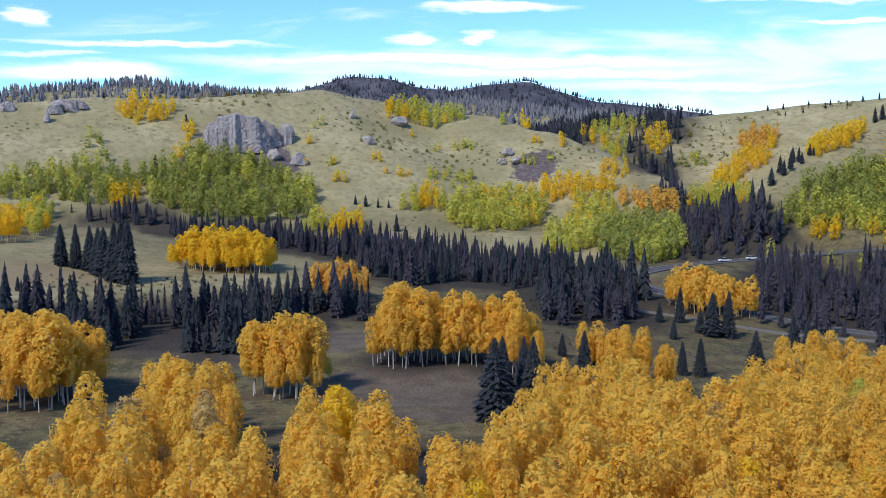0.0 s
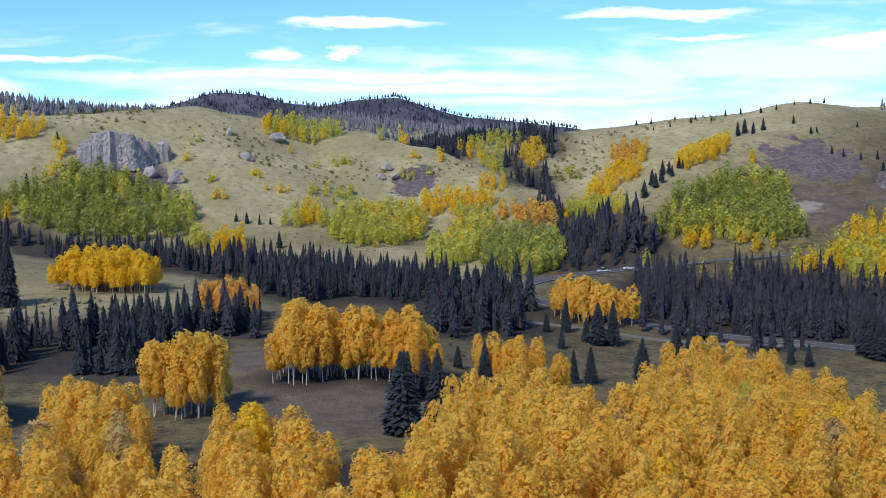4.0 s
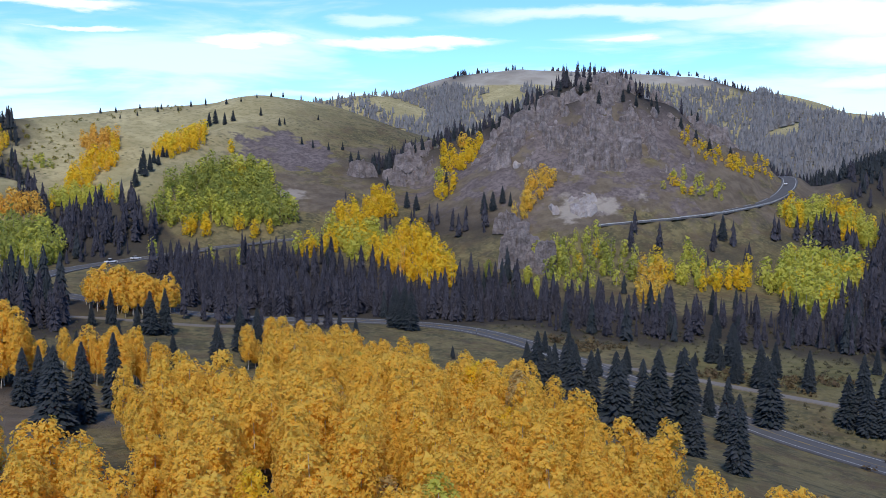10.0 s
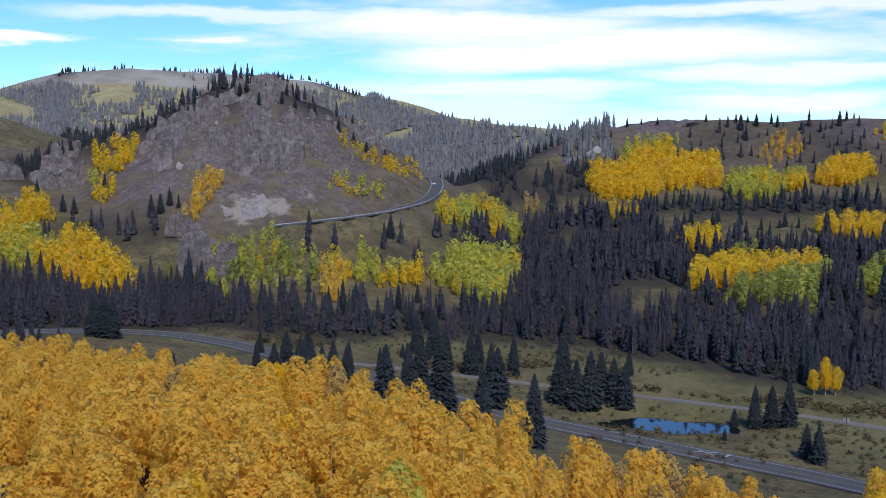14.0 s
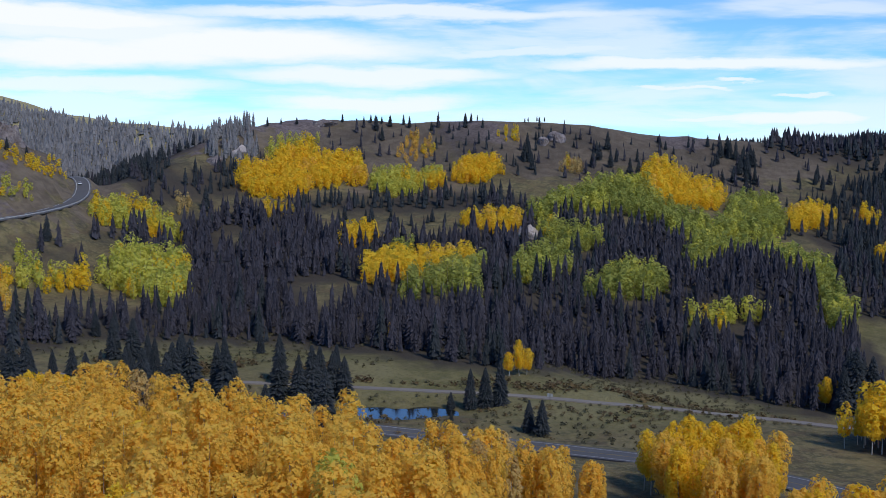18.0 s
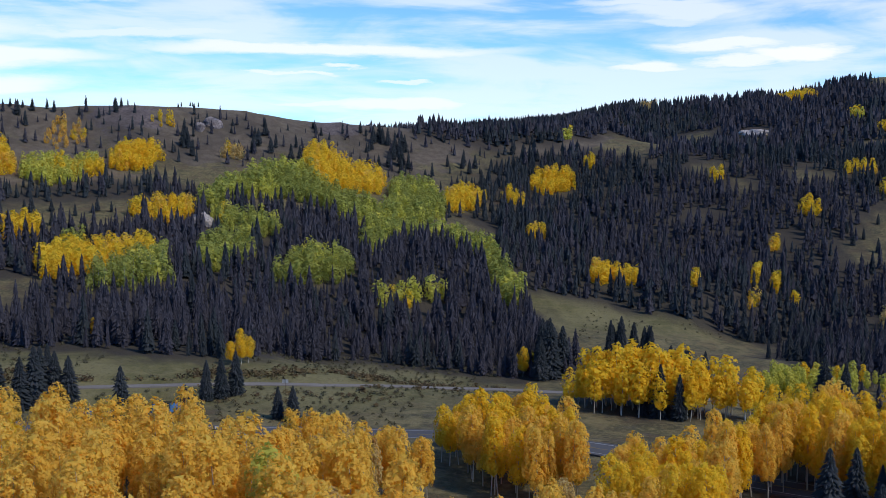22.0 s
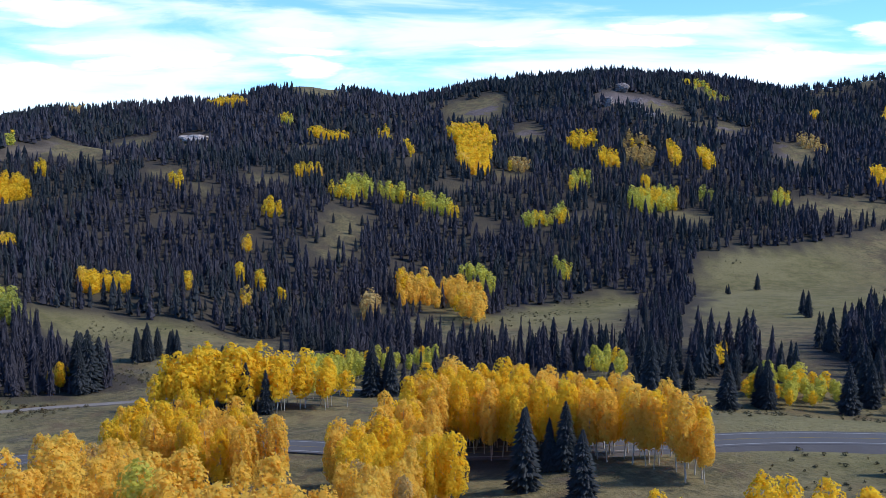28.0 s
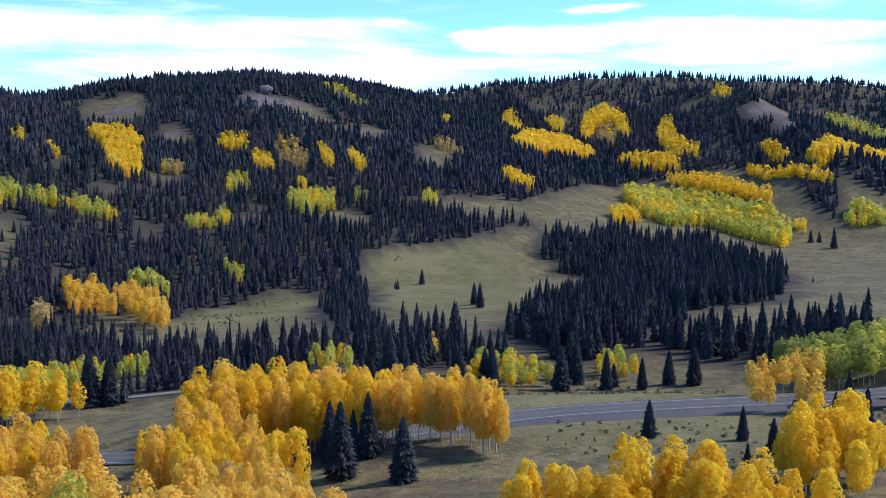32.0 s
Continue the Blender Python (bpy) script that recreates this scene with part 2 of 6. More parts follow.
NEEDLES = {
    "C": needle_material("spruce_needles", (0.021, 0.027, 0.028), (0.038, 0.045, 0.048), (0.058, 0.062, 0.070)),
    "D": needle_material("dead_spruce_needles", (0.024, 0.024, 0.030), (0.047, 0.044, 0.054), (0.088, 0.082, 0.098)),
    # dead grey needles of far trees, paled further by haze put into the colour
    "P": needle_material("hazy_dead_spruce_needles", (0.12, 0.118, 0.122), (0.19, 0.184, 0.186), (0.27, 0.26, 0.255)),
}


def ground_material():
    s = Shader("valley_ground", 0.95)
    grass = s.mix(s.ramp(s.noise(30, 5), 0.35, 0.65), (0.128, 0.105, 0.048), (0.195, 0.158, 0.074))
    grass = s.mix(s.ramp(s.noise(7, 4), 0.42, 0.62, 0.0, 0.85), grass, (0.066, 0.064, 0.034))
    grass = s.mix(s.ramp(s.noise(1.6, 4), 0.45, 0.7, 0.0, 0.7), grass, (0.24, 0.195, 0.095))
    grass = s.mix(s.ramp(s.noise(13, 6, 0.7, 0.8), 0.46, 0.66, 0.0, 0.75), grass, (0.115, 0.078, 0.046))
    shrub = s.calc("MULTIPLY", s.ramp(s.cells(3.4), 0.16, 0.34, 1.0, 0.0), s.ramp(s.noise(22, 3), 0.45, 0.6))
    grass = s.mix(s.calc("MULTIPLY", shrub, 0.8), grass, (0.055, 0.050, 0.032))
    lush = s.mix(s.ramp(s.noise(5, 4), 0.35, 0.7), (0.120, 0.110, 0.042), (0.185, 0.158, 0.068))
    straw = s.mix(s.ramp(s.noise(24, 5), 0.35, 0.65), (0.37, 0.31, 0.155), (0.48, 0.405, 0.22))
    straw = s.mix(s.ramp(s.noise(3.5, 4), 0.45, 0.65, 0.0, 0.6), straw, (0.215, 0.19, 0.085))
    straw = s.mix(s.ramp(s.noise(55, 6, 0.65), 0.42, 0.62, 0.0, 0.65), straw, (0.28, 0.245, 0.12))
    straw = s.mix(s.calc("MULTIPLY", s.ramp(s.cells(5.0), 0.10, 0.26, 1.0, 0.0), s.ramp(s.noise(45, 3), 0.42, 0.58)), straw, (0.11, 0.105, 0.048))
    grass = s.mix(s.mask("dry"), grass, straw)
    lush = s.mix(s.ramp(s.noise(45, 5, 0.6), 0.40, 0.62, 0.0, 0.8), lush, (0.215, 0.185, 0.085))
    lush = s.mix(s.ramp(s.noise(1.2, 5, 0.7), 0.50, 0.70, 0.0, 0.7), lush, (0.055, 0.052, 0.026))
    lush = s.mix(s.calc("MULTIPLY", s.ramp(s.noise(9, 6, 0.75), 0.55, 0.70), 0.7), lush, (0.080, 0.062, 0.034))
    grass = s.mix(s.mask("lush"), grass, lush)
    grass = s.mix(s.mask("field"), grass, s.mix(s.noise(4, 3), (0.36, 0.27, 0.15), (0.26, 0.21, 0.11)))
    earth = s.mix(s.ramp(s.noise(6, 5), 0.35, 0.65), (0.110, 0.084, 0.064), (0.170, 0.134, 0.100))
    earth_edge = s.calc("ADD", s.mask("soil"), s.ramp(s.noise(18, 5), 0.3, 0.7, -0.4, 0.4))
    grass = s.mix(s.ramp(earth_edge, 0.35, 0.75, 0.0, 0.85), grass, earth)
    stone = s.mix(s.ramp(s.noise(11, 6, 0.65, 0.6), 0.32, 0.68), (0.125, 0.098, 0.092), (0.205, 0.165, 0.155))
    stone = s.mix(s.ramp(s.noise(2.2, 5), 0.4, 0.65, 0.0, 0.7), stone, (0.075, 0.060, 0.056))
    edge = s.calc("ADD", s.mask("rock"), s.ramp(s.noise(14, 5), 0.3, 0.7, -0.45, 0.45))
    base = s.mix(s.ramp(edge, 0.38, 0.62), grass, stone)
    pale = s.mix(s.noise(3, 5), (0.25, 0.21, 0.175), (0.36, 0.315, 0.26))
    pale_edge = s.calc("ADD", s.mask("scree"), s.ramp(s.noise(6, 5), 0.3, 0.7, -0.35, 0.35))
    base = s.mix(s.ramp(pale_edge, 0.25, 0.90), base, pale)
    bald = s.mix(s.ramp(s.noise(40, 5), 0.35, 0.65), (0.30, 0.265, 0.215), (0.40, 0.36, 0.30))
    base = s.mix(s.ramp(s.calc("ADD", s.mask("bald"), s.ramp(s.noise(60, 5), 0.3, 0.7, -0.3, 0.3)), 0.35, 0.6), base, bald)
    # forest floor: dark litter colour that also carries the shade under the trees
    base = s.mix(s.mask("shaded_duff"), base, s.mix(s.noise(2, 4), (0.036, 0.030, 0.026), (0.062, 0.052, 0.042)))
    # far woods: bluish haze of the distance is mixed into their ground colour
    base = s.mix(s.mask("hazy_woods"), base, s.mix(s.ramp(s.noise(60, 5), 0.4, 0.6), (0.065, 0.066, 0.078), (0.115, 0.110, 0.122)))
    s.colour(base)
    return s.relief(s.calc("ADD", s.noise(0.9, 5), s.noise(5, 4)), 0.5).m


def rock_material(name, a, b, c):
    s = Shader(name, 0.9)
    base = s.mix(s.ramp(s.noise(5, 6, 0.7, 0.5), 0.3, 0.7), a, b)
    base = s.mix(s.ramp(s.noise(0.9, 5), 0.5, 0.75, 0.0, 0.45), base, c)
    base = s.mix(s.ramp(s.thing(), 0.0, 1.0, 0.0, 0.35), base, a)
    # crack lines with the shade of crevices painted as darker colour
    crack_shade = s.ramp(s.calc("ADD", s.cells(6.5, "DISTANCE_TO_EDGE"), s.ramp(s.noise(3, 5, 0.7), 0.3, 0.7, -0.22, 0.22)), 0.0, 0.16, 0.35, 0.0)
    base = s.mix(crack_shade, base, c)
    streak = s.noise(3.2, 7, 0.75, 1.2)
    base = s.mix(s.ramp(streak, 0.34, 0.46, 0.4, 0.0), base, c)
    s.colour(base)
    return s.relief(s.calc("ADD", s.noise(1.4, 6, 0.7), streak), 1.6).m


def plain_material(name, a, b, size, rough=0.85, depth=0.02):
    s = Shader(name, rough)
    f = s.noise(size, 5)
    g = s.noise(size * 9, 3)
    s.colour(s.mix(s.ramp(g, 0.35, 0.65, 0.0, 0.5), s.mix(f, a, b), a))
    return s.relief(f, depth).m


GROUND = ground_material()
PURPLE_ROCK = rock_material("purple_grey_rock", (0.205, 0.168, 0.158), (0.400, 0.338, 0.318), (0.070, 0.056, 0.054))
GREY_ROCK = rock_material("pale_grey_rock", (0.52, 0.45, 0.415), (0.62, 0.55, 0.51), (0.32, 0.275, 0.255))
CUT_EARTH = rock_material("pale_cut_earth", (0.40, 0.345, 0.32), (0.56, 0.50, 0.47), (0.27, 0.22, 0.20))
ASPHALT = plain_material("asphalt", (0.085, 0.082, 0.083), (0.125, 0.12, 0.12), 0.6)
GRAVEL = plain_material("gravel", (0.17, 0.15, 0.13), (0.26, 0.23, 0.20), 0.8)
LINE_WHITE = plain_material("white_road_paint", (0.36, 0.36, 0.35), (0.52, 0.52, 0.50), 0.5, 0.7)
LINE_YELLOW = plain_material("yellow_road_paint", (0.28, 0.20, 0.06), (0.36, 0.26, 0.08), 0.5, 0.7)
BARK_WHITE = plain_material("aspen_bark", (0.40, 0.37, 0.31), (0.58, 0.55, 0.48), 0.4)
BARK_BROWN = plain_material("spruce_bark", (0.06, 0.045, 0.035), (0.11, 0.085, 0.065), 0.3)
STEEL = plain_material("galvanised_steel", (0.36, 0.36, 0.36), (0.46, 0.46, 0.46), 0.5, 0.5)
SCRUB_MATERIAL = leaf_material("hill_scrub", (0.14, 0.13, 0.045), (0.24, 0.22, 0.07), (0.38, 0.30, 0.07), 0.35)
BRUSH_MATERIAL = leaf_material("sagebrush", (0.065, 0.063, 0.038), (0.105, 0.100, 0.058), (0.15, 0.125, 0.075), 0.2)


def water_material():
    s = Shader("pond_water", 0.06)
    s.b.inputs["Specular IOR Level"].default_value = 0.5
    s.colour((0.012, 0.016, 0.018))
    return s.relief(s.noise(0.8, 3), 0.004).m


WATER = water_material()
CRESTS = []

# north hill
CRESTS.append((0.4, 18, 50, 18, ((-232, 475, 91), (-190, 519, 99), (-160, 531, 101), (-124, 555, 106), (-74, 578, 106), (-39, 595, 110), (-4, 610, 113), (21, 623, 109), (58, 634, 102), (93, 624, 99), (128, 602, 88), (155, 579, 77), (181, 544, 65), (191, 522, 57))))
# north forest
CRESTS.append((0.3, 0, 50, 40, ((-544, 906, 113), (-326, 961, 124), (-267, 981, 130), (-209, 998, 136), (-170, 1008, 131), (-133, 1066, 131), (-67, 1177, 133), (18, 1183, 119), (98, 1184, 129), (192, 1078, 110), (256, 968, 104), (227, 937, 106), (279, 855, 102))))
# far mesa
CRESTS.append((0.3, 60, 300, 30, ((-345, 2703, 200), (-224, 2719, 233), (-156, 2725, 255), (-74, 2731, 253), (23, 2734, 230), (91, 2734, 223), (174, 2732, 238), (270, 2727, 245), (311, 2724, 230), (446, 2709, 196), (709, 2660, 168))))
# saddle hill
CRESTS.append((0.33, 8, 50, 30, ((179, 661, 93), (212, 675, 97), (269, 671, 102), (312, 668, 108), (348, 654, 110), (379, 640, 116), (413, 635, 112), (448, 627, 95), (465, 647, 92), (478, 638, 96), (505, 632, 88))))
# front spur
CRESTS.append((0.6, 10, 40, 12, ((198, 452, 41), (212, 469, 51), (243, 501, 68), (283, 540, 83), (330, 575, 96), (356, 574, 97), (401, 573, 89), (443, 583, 84))))
# rock knob
CRESTS.append((0.36, 46, 55, 8, ((364, 485, 60), (397, 488, 79), (428, 465, 92), (441, 442, 103), (447, 424, 113), (460, 412, 117), (473, 400, 114), (494, 386, 105), (512, 374, 90), (533, 365, 81), (569, 367, 73))))
# plateau
CRESTS.append((0.26, 20, 130, 30, ((545, 1134, 127), (756, 1253, 146), (832, 1207, 156), (1029, 1315, 177), (1116, 1375, 204), (1184, 1320, 212), (1254, 1258, 209), (1370, 1139, 200), (1359, 997, 169), (1322, 944, 162), (1206, 761, 129), (1114, 624, 115), (1067, 503, 108), (1036, 451, 103))))
# east hill
CRESTS.append((0.22, 24, 60, 15, ((589, 334, 62), (623, 334, 69), (672, 329, 78), (708, 326, 90), (745, 319, 98), (776, 299, 103), (805, 281, 106), (806, 259, 106), (815, 226, 104), (827, 171, 107), (840, 125, 106), (843, 91, 103), (857, 39, 95), (867, -4, 92), (875, -48, 90), (880, -104, 84), (892, -157, 88), (912, -208, 89))))
# dark mountain
CRESTS.append((0.24, 25, 150, 60, ((1517, -14, 94), (1462, -120, 100), (1400, -215, 104), (1332, -304, 112), (1387, -230, 103), (1316, -314, 112), (1255, -346, 122), (1217, -457, 129), (1161, -535, 132), (1109, -569, 136), (1121, -651, 125), (1179, -715, 130), (1106, -733, 139), (1009, -777, 153), (903, -821, 157), (883, -882, 156), (882, -977, 154))))
# bench
CRESTS.append((0.33, 0, 60, 30, ((889, -192, 82), (833, -262, 73), (765, -336, 66), (765, -452, 78), (717, -517, 64), (677, -564, 60))))
# rock nose
CRESTS.append((0.3, 25, 60, 25, ((903, -821, 145), (764, -705, 122), (698, -672, 107), (605, -621, 73))))
# far forest
CRESTS.append((0.22, 40, 200, 60, ((1074, -1141, 160), (956, -1238, 154), (883, -1349, 167), (863, -1338, 172), (718, -1417, 182), (637, -1453, 180), (570, -1479, 173), (439, -1521, 170), (376, -1538, 155), (241, -1513, 131), (81, -1480, 109))))
# sun spur
CRESTS.append((0.3, 30, 70, 25, ((559, -1214, 143), (466, -1176, 149), (408, -1091, 127), (345, -1028, 101), (277, -944, 75))))
# bald dome
CRESTS.append((0.30, 0, 50, 25, ((1118, -524, 137), (1109, -562, 148), (1093, -589, 144), (1080, -611, 134))))
NEAR_LEVELS = ((288, 103, 1), (310, 109, 7), (258, 41, 3), (381, 115, 6), (412, 6, -9), (361, -40, -8), (499, -98, -8), (453, -179, -15), (450, -285, -11), (445, -369, -12), (370, -436, -5), (318, -393, 0), (161, -175, 9), (143, -191, 7), (112, -70, 22), (80, -95, 21), (290, -105, -4), (252, -54, 3), (164, 3, 14), (147, -54, 15), (35, -17, 27), (90, 66, 28))
VALLEY_LEVELS = ((126, 78, 26), (93, 87, 29), (153, 189, 19), (183, 193, 13), (282, 310, 12), (249, 298, 17), (145, 398, 29), (55, 201, 28), (39, 164, 26), (65, 114, 27), (202, 152, 16), (296, 142, 8), (166, 491, 36), (69, 527, 44), (-5, 293, 36), (28, 255, 28), (402, 283, 15), (354, 343, 26), (497, 134, 20), (545, 210, 30), (550, -7, 18), (532, -147, 5))
BACK_LEVELS = ((-60, -60, 35), (-150, 150, 45), (-100, 350, 45), (0, -200, 30), (100, -350, 10))


def bumps(x, y, size, seed, octaves=4):
    """Smooth value noise on a lattice, about -1 to 1."""
    total, weight = np.zeros_like(x), 1.0
    for o in range(octaves):
        u, v = x / size, y / size
        i, j = np.floor(u), np.floor(v)
        f, g = u - i, v - j
        f, g = f * f * f * (f * (f * 6 - 15) + 10), g * g * g * (g * (g * 6 - 15) + 10)

        def corner(a, b):
            h = np.sin((a + seed * 17.0) * 127.1 + (b - seed * 5.0) * 311.7 + o * 74.7) * 43758.5453
            return (h - np.floor(h)) * 2 - 1
        top = corner(i, j) * (1 - f) + corner(i + 1, j) * f
        low = corner(i, j + 1) * (1 - f) + corner(i + 1, j + 1) * f
        total += weight * (top * (1 - g) + low * g)
        size, weight = size * 0.5, weight * 0.5
    return total / 1.4


def crest_height(x, y, slope, extra, reach, soft, points):
    """The flank of a ridge: its crest line runs through the points and the ground falls away to both sides."""
    best = np.full_like(x, -1e9)
    for (ax, ay, az), (bx, by, bz) in zip(points, points[1:]):
        dx, dy = bx - ax, by - ay
        s = np.clip(((x - ax) * dx + (y - ay) * dy) / (dx * dx + dy * dy), 0, 1)
        d = np.sqrt((x - ax - s * dx) ** 2 + (y - ay - s * dy) ** 2 + soft * soft) - soft
        top = az + (bz - az) * (s * s * (3 - 2 * s) * 0.4 + s * 0.6)
        best = np.maximum(best, top - slope * d - extra * (1 - np.exp(-d / reach)))
    return best


def floor_height(x, y):
    total, weight = np.zeros_like(x), np.zeros_like(x)
    for px, py, pz in NEAR_LEVELS + VALLEY_LEVELS + BACK_LEVELS:
        w = 1.0 / ((x - px) ** 2 + (y - py) ** 2 + 700.0) ** 2
        total, weight = total + w * pz, weight + w
    return total / weight


def open_land(x, y):
    """The lie of the land before roads and the pond were cut into it."""
    x, y = np.asarray(x, dtype=float), np.asarray(y, dtype=float)
    z = floor_height(x, y)
    far = np.hypot(x - 40, y)
    for k, crest in enumerate(CRESTS):
        h = crest_height(x, y, *crest)
        d = h - z
        z = z + 0.5 * (d + np.sqrt(d * d + 14.0))
    rough = np.clip((far - 300) / 500, 0, 1)
    z = z + rough * (bumps(x, y, 90, 1) * 2.2) + bumps(x, y, 25, 2, 3) * 0.35
    return z


def chain(points, step=6.0):
    """A smooth line through the points (Catmull-Rom), at even steps."""
    p = np.array([points[0], *points, points[-1]], dtype=float)
    line = []
    for a, b, c, d in zip(p, p[1:], p[2:], p[3:]):
        k = max(2, int(np.hypot(*(c - b)) / step))
        for u in np.linspace(0, 1, k, endpoint=False):
            line.append(0.5 * (2 * b + (c - a) * u + (2 * a - 5 * b + 4 * c - d) * u * u + (3 * b - a - 3 * c + d) * u ** 3))
    line.append(p[-1])
    return np.array(line)


def graded_line(points):
    """A road's centre line with its own smooth heights."""
    line = chain(points)
    z = open_land(line[:, 0], line[:, 1])
    for _ in range(25):
        z[1:-1] = 0.25 * z[:-2] + 0.5 * z[1:-1] + 0.25 * z[2:]
    return np.column_stack([line, z])


HIGHWAY = graded_line(((-40, -190), (0, -166), (41, -147), (73, -127), (101, -99), (122, -70), (150, -45), (185, -25), (217, 0), (238, 28), (247, 55), (250, 85), (249, 120), (252, 160), (257, 200), (260, 230), (258, 255), (248, 276), (228, 296), (200, 310), (172, 325), (150, 345), (141, 365), (146, 382), (162, 402), (184, 416), (215, 423), (250, 424), (290, 415)))
HILL_ROAD = graded_line(((392, 331), (400, 326), (427, 317), (457, 312), (495, 317), (534, 333), (562, 352), (572, 372), (560, 392), (545, 410)))
TRACK_A = graded_line(((262, 200), (275, 180), (288, 145), (299, 106), (304, 70), (308, 33), (316, 5), (322, -25), (310, -60), (288, -110), (250, -150)))
TRACK_B = graded_line(((112, 318), (150, 309), (178, 298), (205, 292), (228, 290)))
GRADES = ((HIGHWAY, 5.4), (HILL_ROAD, 4.6), (TRACK_A, 2.2), (TRACK_B, 2.2))
POND_X, POND_Y, POND_Z = 280.0, 86.0, 2.4


def pond_reach(x, y):
    """Below 1 inside the pond's shore."""
    u, v = x - POND_X, y - POND_Y
    a, b = u * 0.30 - v * 0.954, u * 0.954 + v * 0.30
    return np.sqrt((a / 20.0) ** 2 + (b / 7.5) ** 2) + 0.16 * np.sin(a * 0.33 + 1.0) * np.sign(b)


def height(x, y):
    """The finished lie of the land."""
    x, y = np.asarray(x, dtype=float), np.asarray(y, dtype=float)
    z = open_land(x, y)
    for line, half in GRADES:
        near = (x > line[:, 0].min() - 30) & (x < line[:, 0].max() + 30) & (y > line[:, 1].min() - 30) & (y < line[:, 1].max() + 30)
        if not near.any():
            continue
        px, py = x[near], y[near]
        best, level = np.full(px.shape, 1e9), np.zeros(px.shape)
        for (ax, ay, az), (bx, by, bz) in zip(line, line[1:]):
            dx, dy = bx - ax, by - ay
            s = np.clip(((px - ax) * dx + (py - ay) * dy) / (dx * dx + dy * dy + 1e-9), 0, 1)
            d = np.hypot(px - ax - s * dx, py - ay - s * dy)
            better = d < best
            best, level = np.where(better, d, best), np.where(better, az + s * (bz - az), level)
        w = np.clip((half + 9.0 - best) / 8.0, 0, 1)
        w = w * w * (3 - 2 * w)
        z[near] = z[near] * (1 - w) + (level - 0.35) * w
    r = pond_reach(x, y)
    w = np.clip((1.9 - r) / 0.75, 0, 1)
    z = z * (1 - w) + np.where(r < 1.0, POND_Z - 1.2, POND_Z + 0.15 + (r - 1.0) * 1.0) * w
    return z

# ---- ground ----
def fade(value, a, b):
    u = np.clip((value - a) / (b - a), 0, 1)
    return u * u * (3 - 2 * u)


def spots(x, y, places):
    """1 inside any of the round places (x, y, radius), fading to 0 outside."""
    m = np.zeros_like(x)
    for px, py, r in places:
        m = np.maximum(m, 1 - fade(np.hypot(x - px, y - py), r * 0.6, r * 1.3))
    return m


def mesh_of(name, verts, faces, smooth=True, material=None):
    """A mesh from arrays; all faces have the same number of corners."""
    me = bpy.data.meshes.new(name)
    faces = np.asarray(faces, dtype=np.int32)
    n, k = faces.shape
    me.vertices.add(len(verts))
    me.vertices.foreach_set("co", np.asarray(verts, dtype=np.float32).ravel())
    me.loops.add(n * k)
    me.loops.foreach_set("vertex_index", faces.ravel())
    me.polygons.add(n)
    me.polygons.foreach_set("loop_start", np.arange(0, n * k, k, dtype=np.int32))
    me.polygons.foreach_set("use_smooth", np.full(n, smooth))
    if material:
        me.materials.append(material)
    me.update(calc_edges=True)
    return me


def build_ground():
    turn = np.concatenate([np.arange(-36, 178, 0.5), np.arange(178, 324, 4.0)])
    reach = np.concatenate([[0.0], np.geomspace(25, 4700, 250)])
    a, r = np.meshgrid(np.radians(turn), reach, indexing="ij")
    x, y = 20 + r * np.sin(a), r * np.cos(a)
    z = height(x, y)
    knob = crest_height(x, y, *CRESTS[5]) - CRESTS[5][4][5][2]
    rock = 0.62 * fade(knob, -80, -50) * (1 - fade(np.abs(z - crest_height(x, y, *CRESTS[5])), 4, 14)) * fade(y - x * 0.9, -120, -60)
    rock = np.maximum(rock, spots(x, y, ROCKY_PLACES))
    crag = np.abs(bumps(x, y, 26, 7, 4)) * 7.0 - 2.0
    z = z + rock * crag * 0.4
    n, m = x.shape
    i, j = np.meshgrid(np.arange(n), np.arange(m - 1), indexing="ij")
    k = (i + 1) % n
    quads = np.stack([i * m + j, k * m + j, k * m + j + 1, i * m + j + 1], -1)[..., ::-1].reshape(-1, 4)
    me = mesh_of("ground", np.stack([x, y, z], -1).reshape(-1, 3), quads, True, GROUND)
    masks = {"rock": rock, "scree": spots(x, y, SCREE_PLACES), "field": spots(x, y, DRY_FIELDS), "lush": spots(x, y, LUSH_PLACES), "soil": np.maximum(0.75 * fade(knob, -95, -60), spots(x, y, BARE_SLOPES) * 0.95), "dry": np.maximum(0.8 * spots(x, y, SUNNY_MEADOWS), np.maximum(fade(y - 0.85 * x, 200, 330) * fade(z, 30, 55), fade(np.hypot(x, y), 900, 1200) * fade(y - x * 0.2, 0, 150))), "shaded_duff": spots(x, y, SHADED_FLOORS), "bald": fade(crest_height(x, y, *CRESTS[6]), 172, 192), "hazy_woods": fade(np.hypot(x, y), 1900, 2300)}
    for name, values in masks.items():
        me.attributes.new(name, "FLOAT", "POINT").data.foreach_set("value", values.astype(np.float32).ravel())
    return tagged(new("ground", me), "grassy mountain valley with dry meadow and bare rock", "ground", kind="structure")


# round places (x, y, radius) of bare rock, pale scree, dry fields, greener meadow, leaf-strewn grove floors with tree
# shade painted in
ROCKY_PLACES = ((759, -720, 30), (757, -682, 18), (778, -771, 24), (901, -650, 18), (772, -611, 14), (1005, -377, 14), (850, -790, 40), (800, -740, 40), (400, -1065, 45), (345, -1015, 42), (460, -1085, 25), (740, 330, 22), (700, 345, 24), (800, 170, 26), (850, 20, 22), (335, 527, 28), (-32, 520, 26), (120, 560, 15), (770, 300, 30), (640, -700, 70))
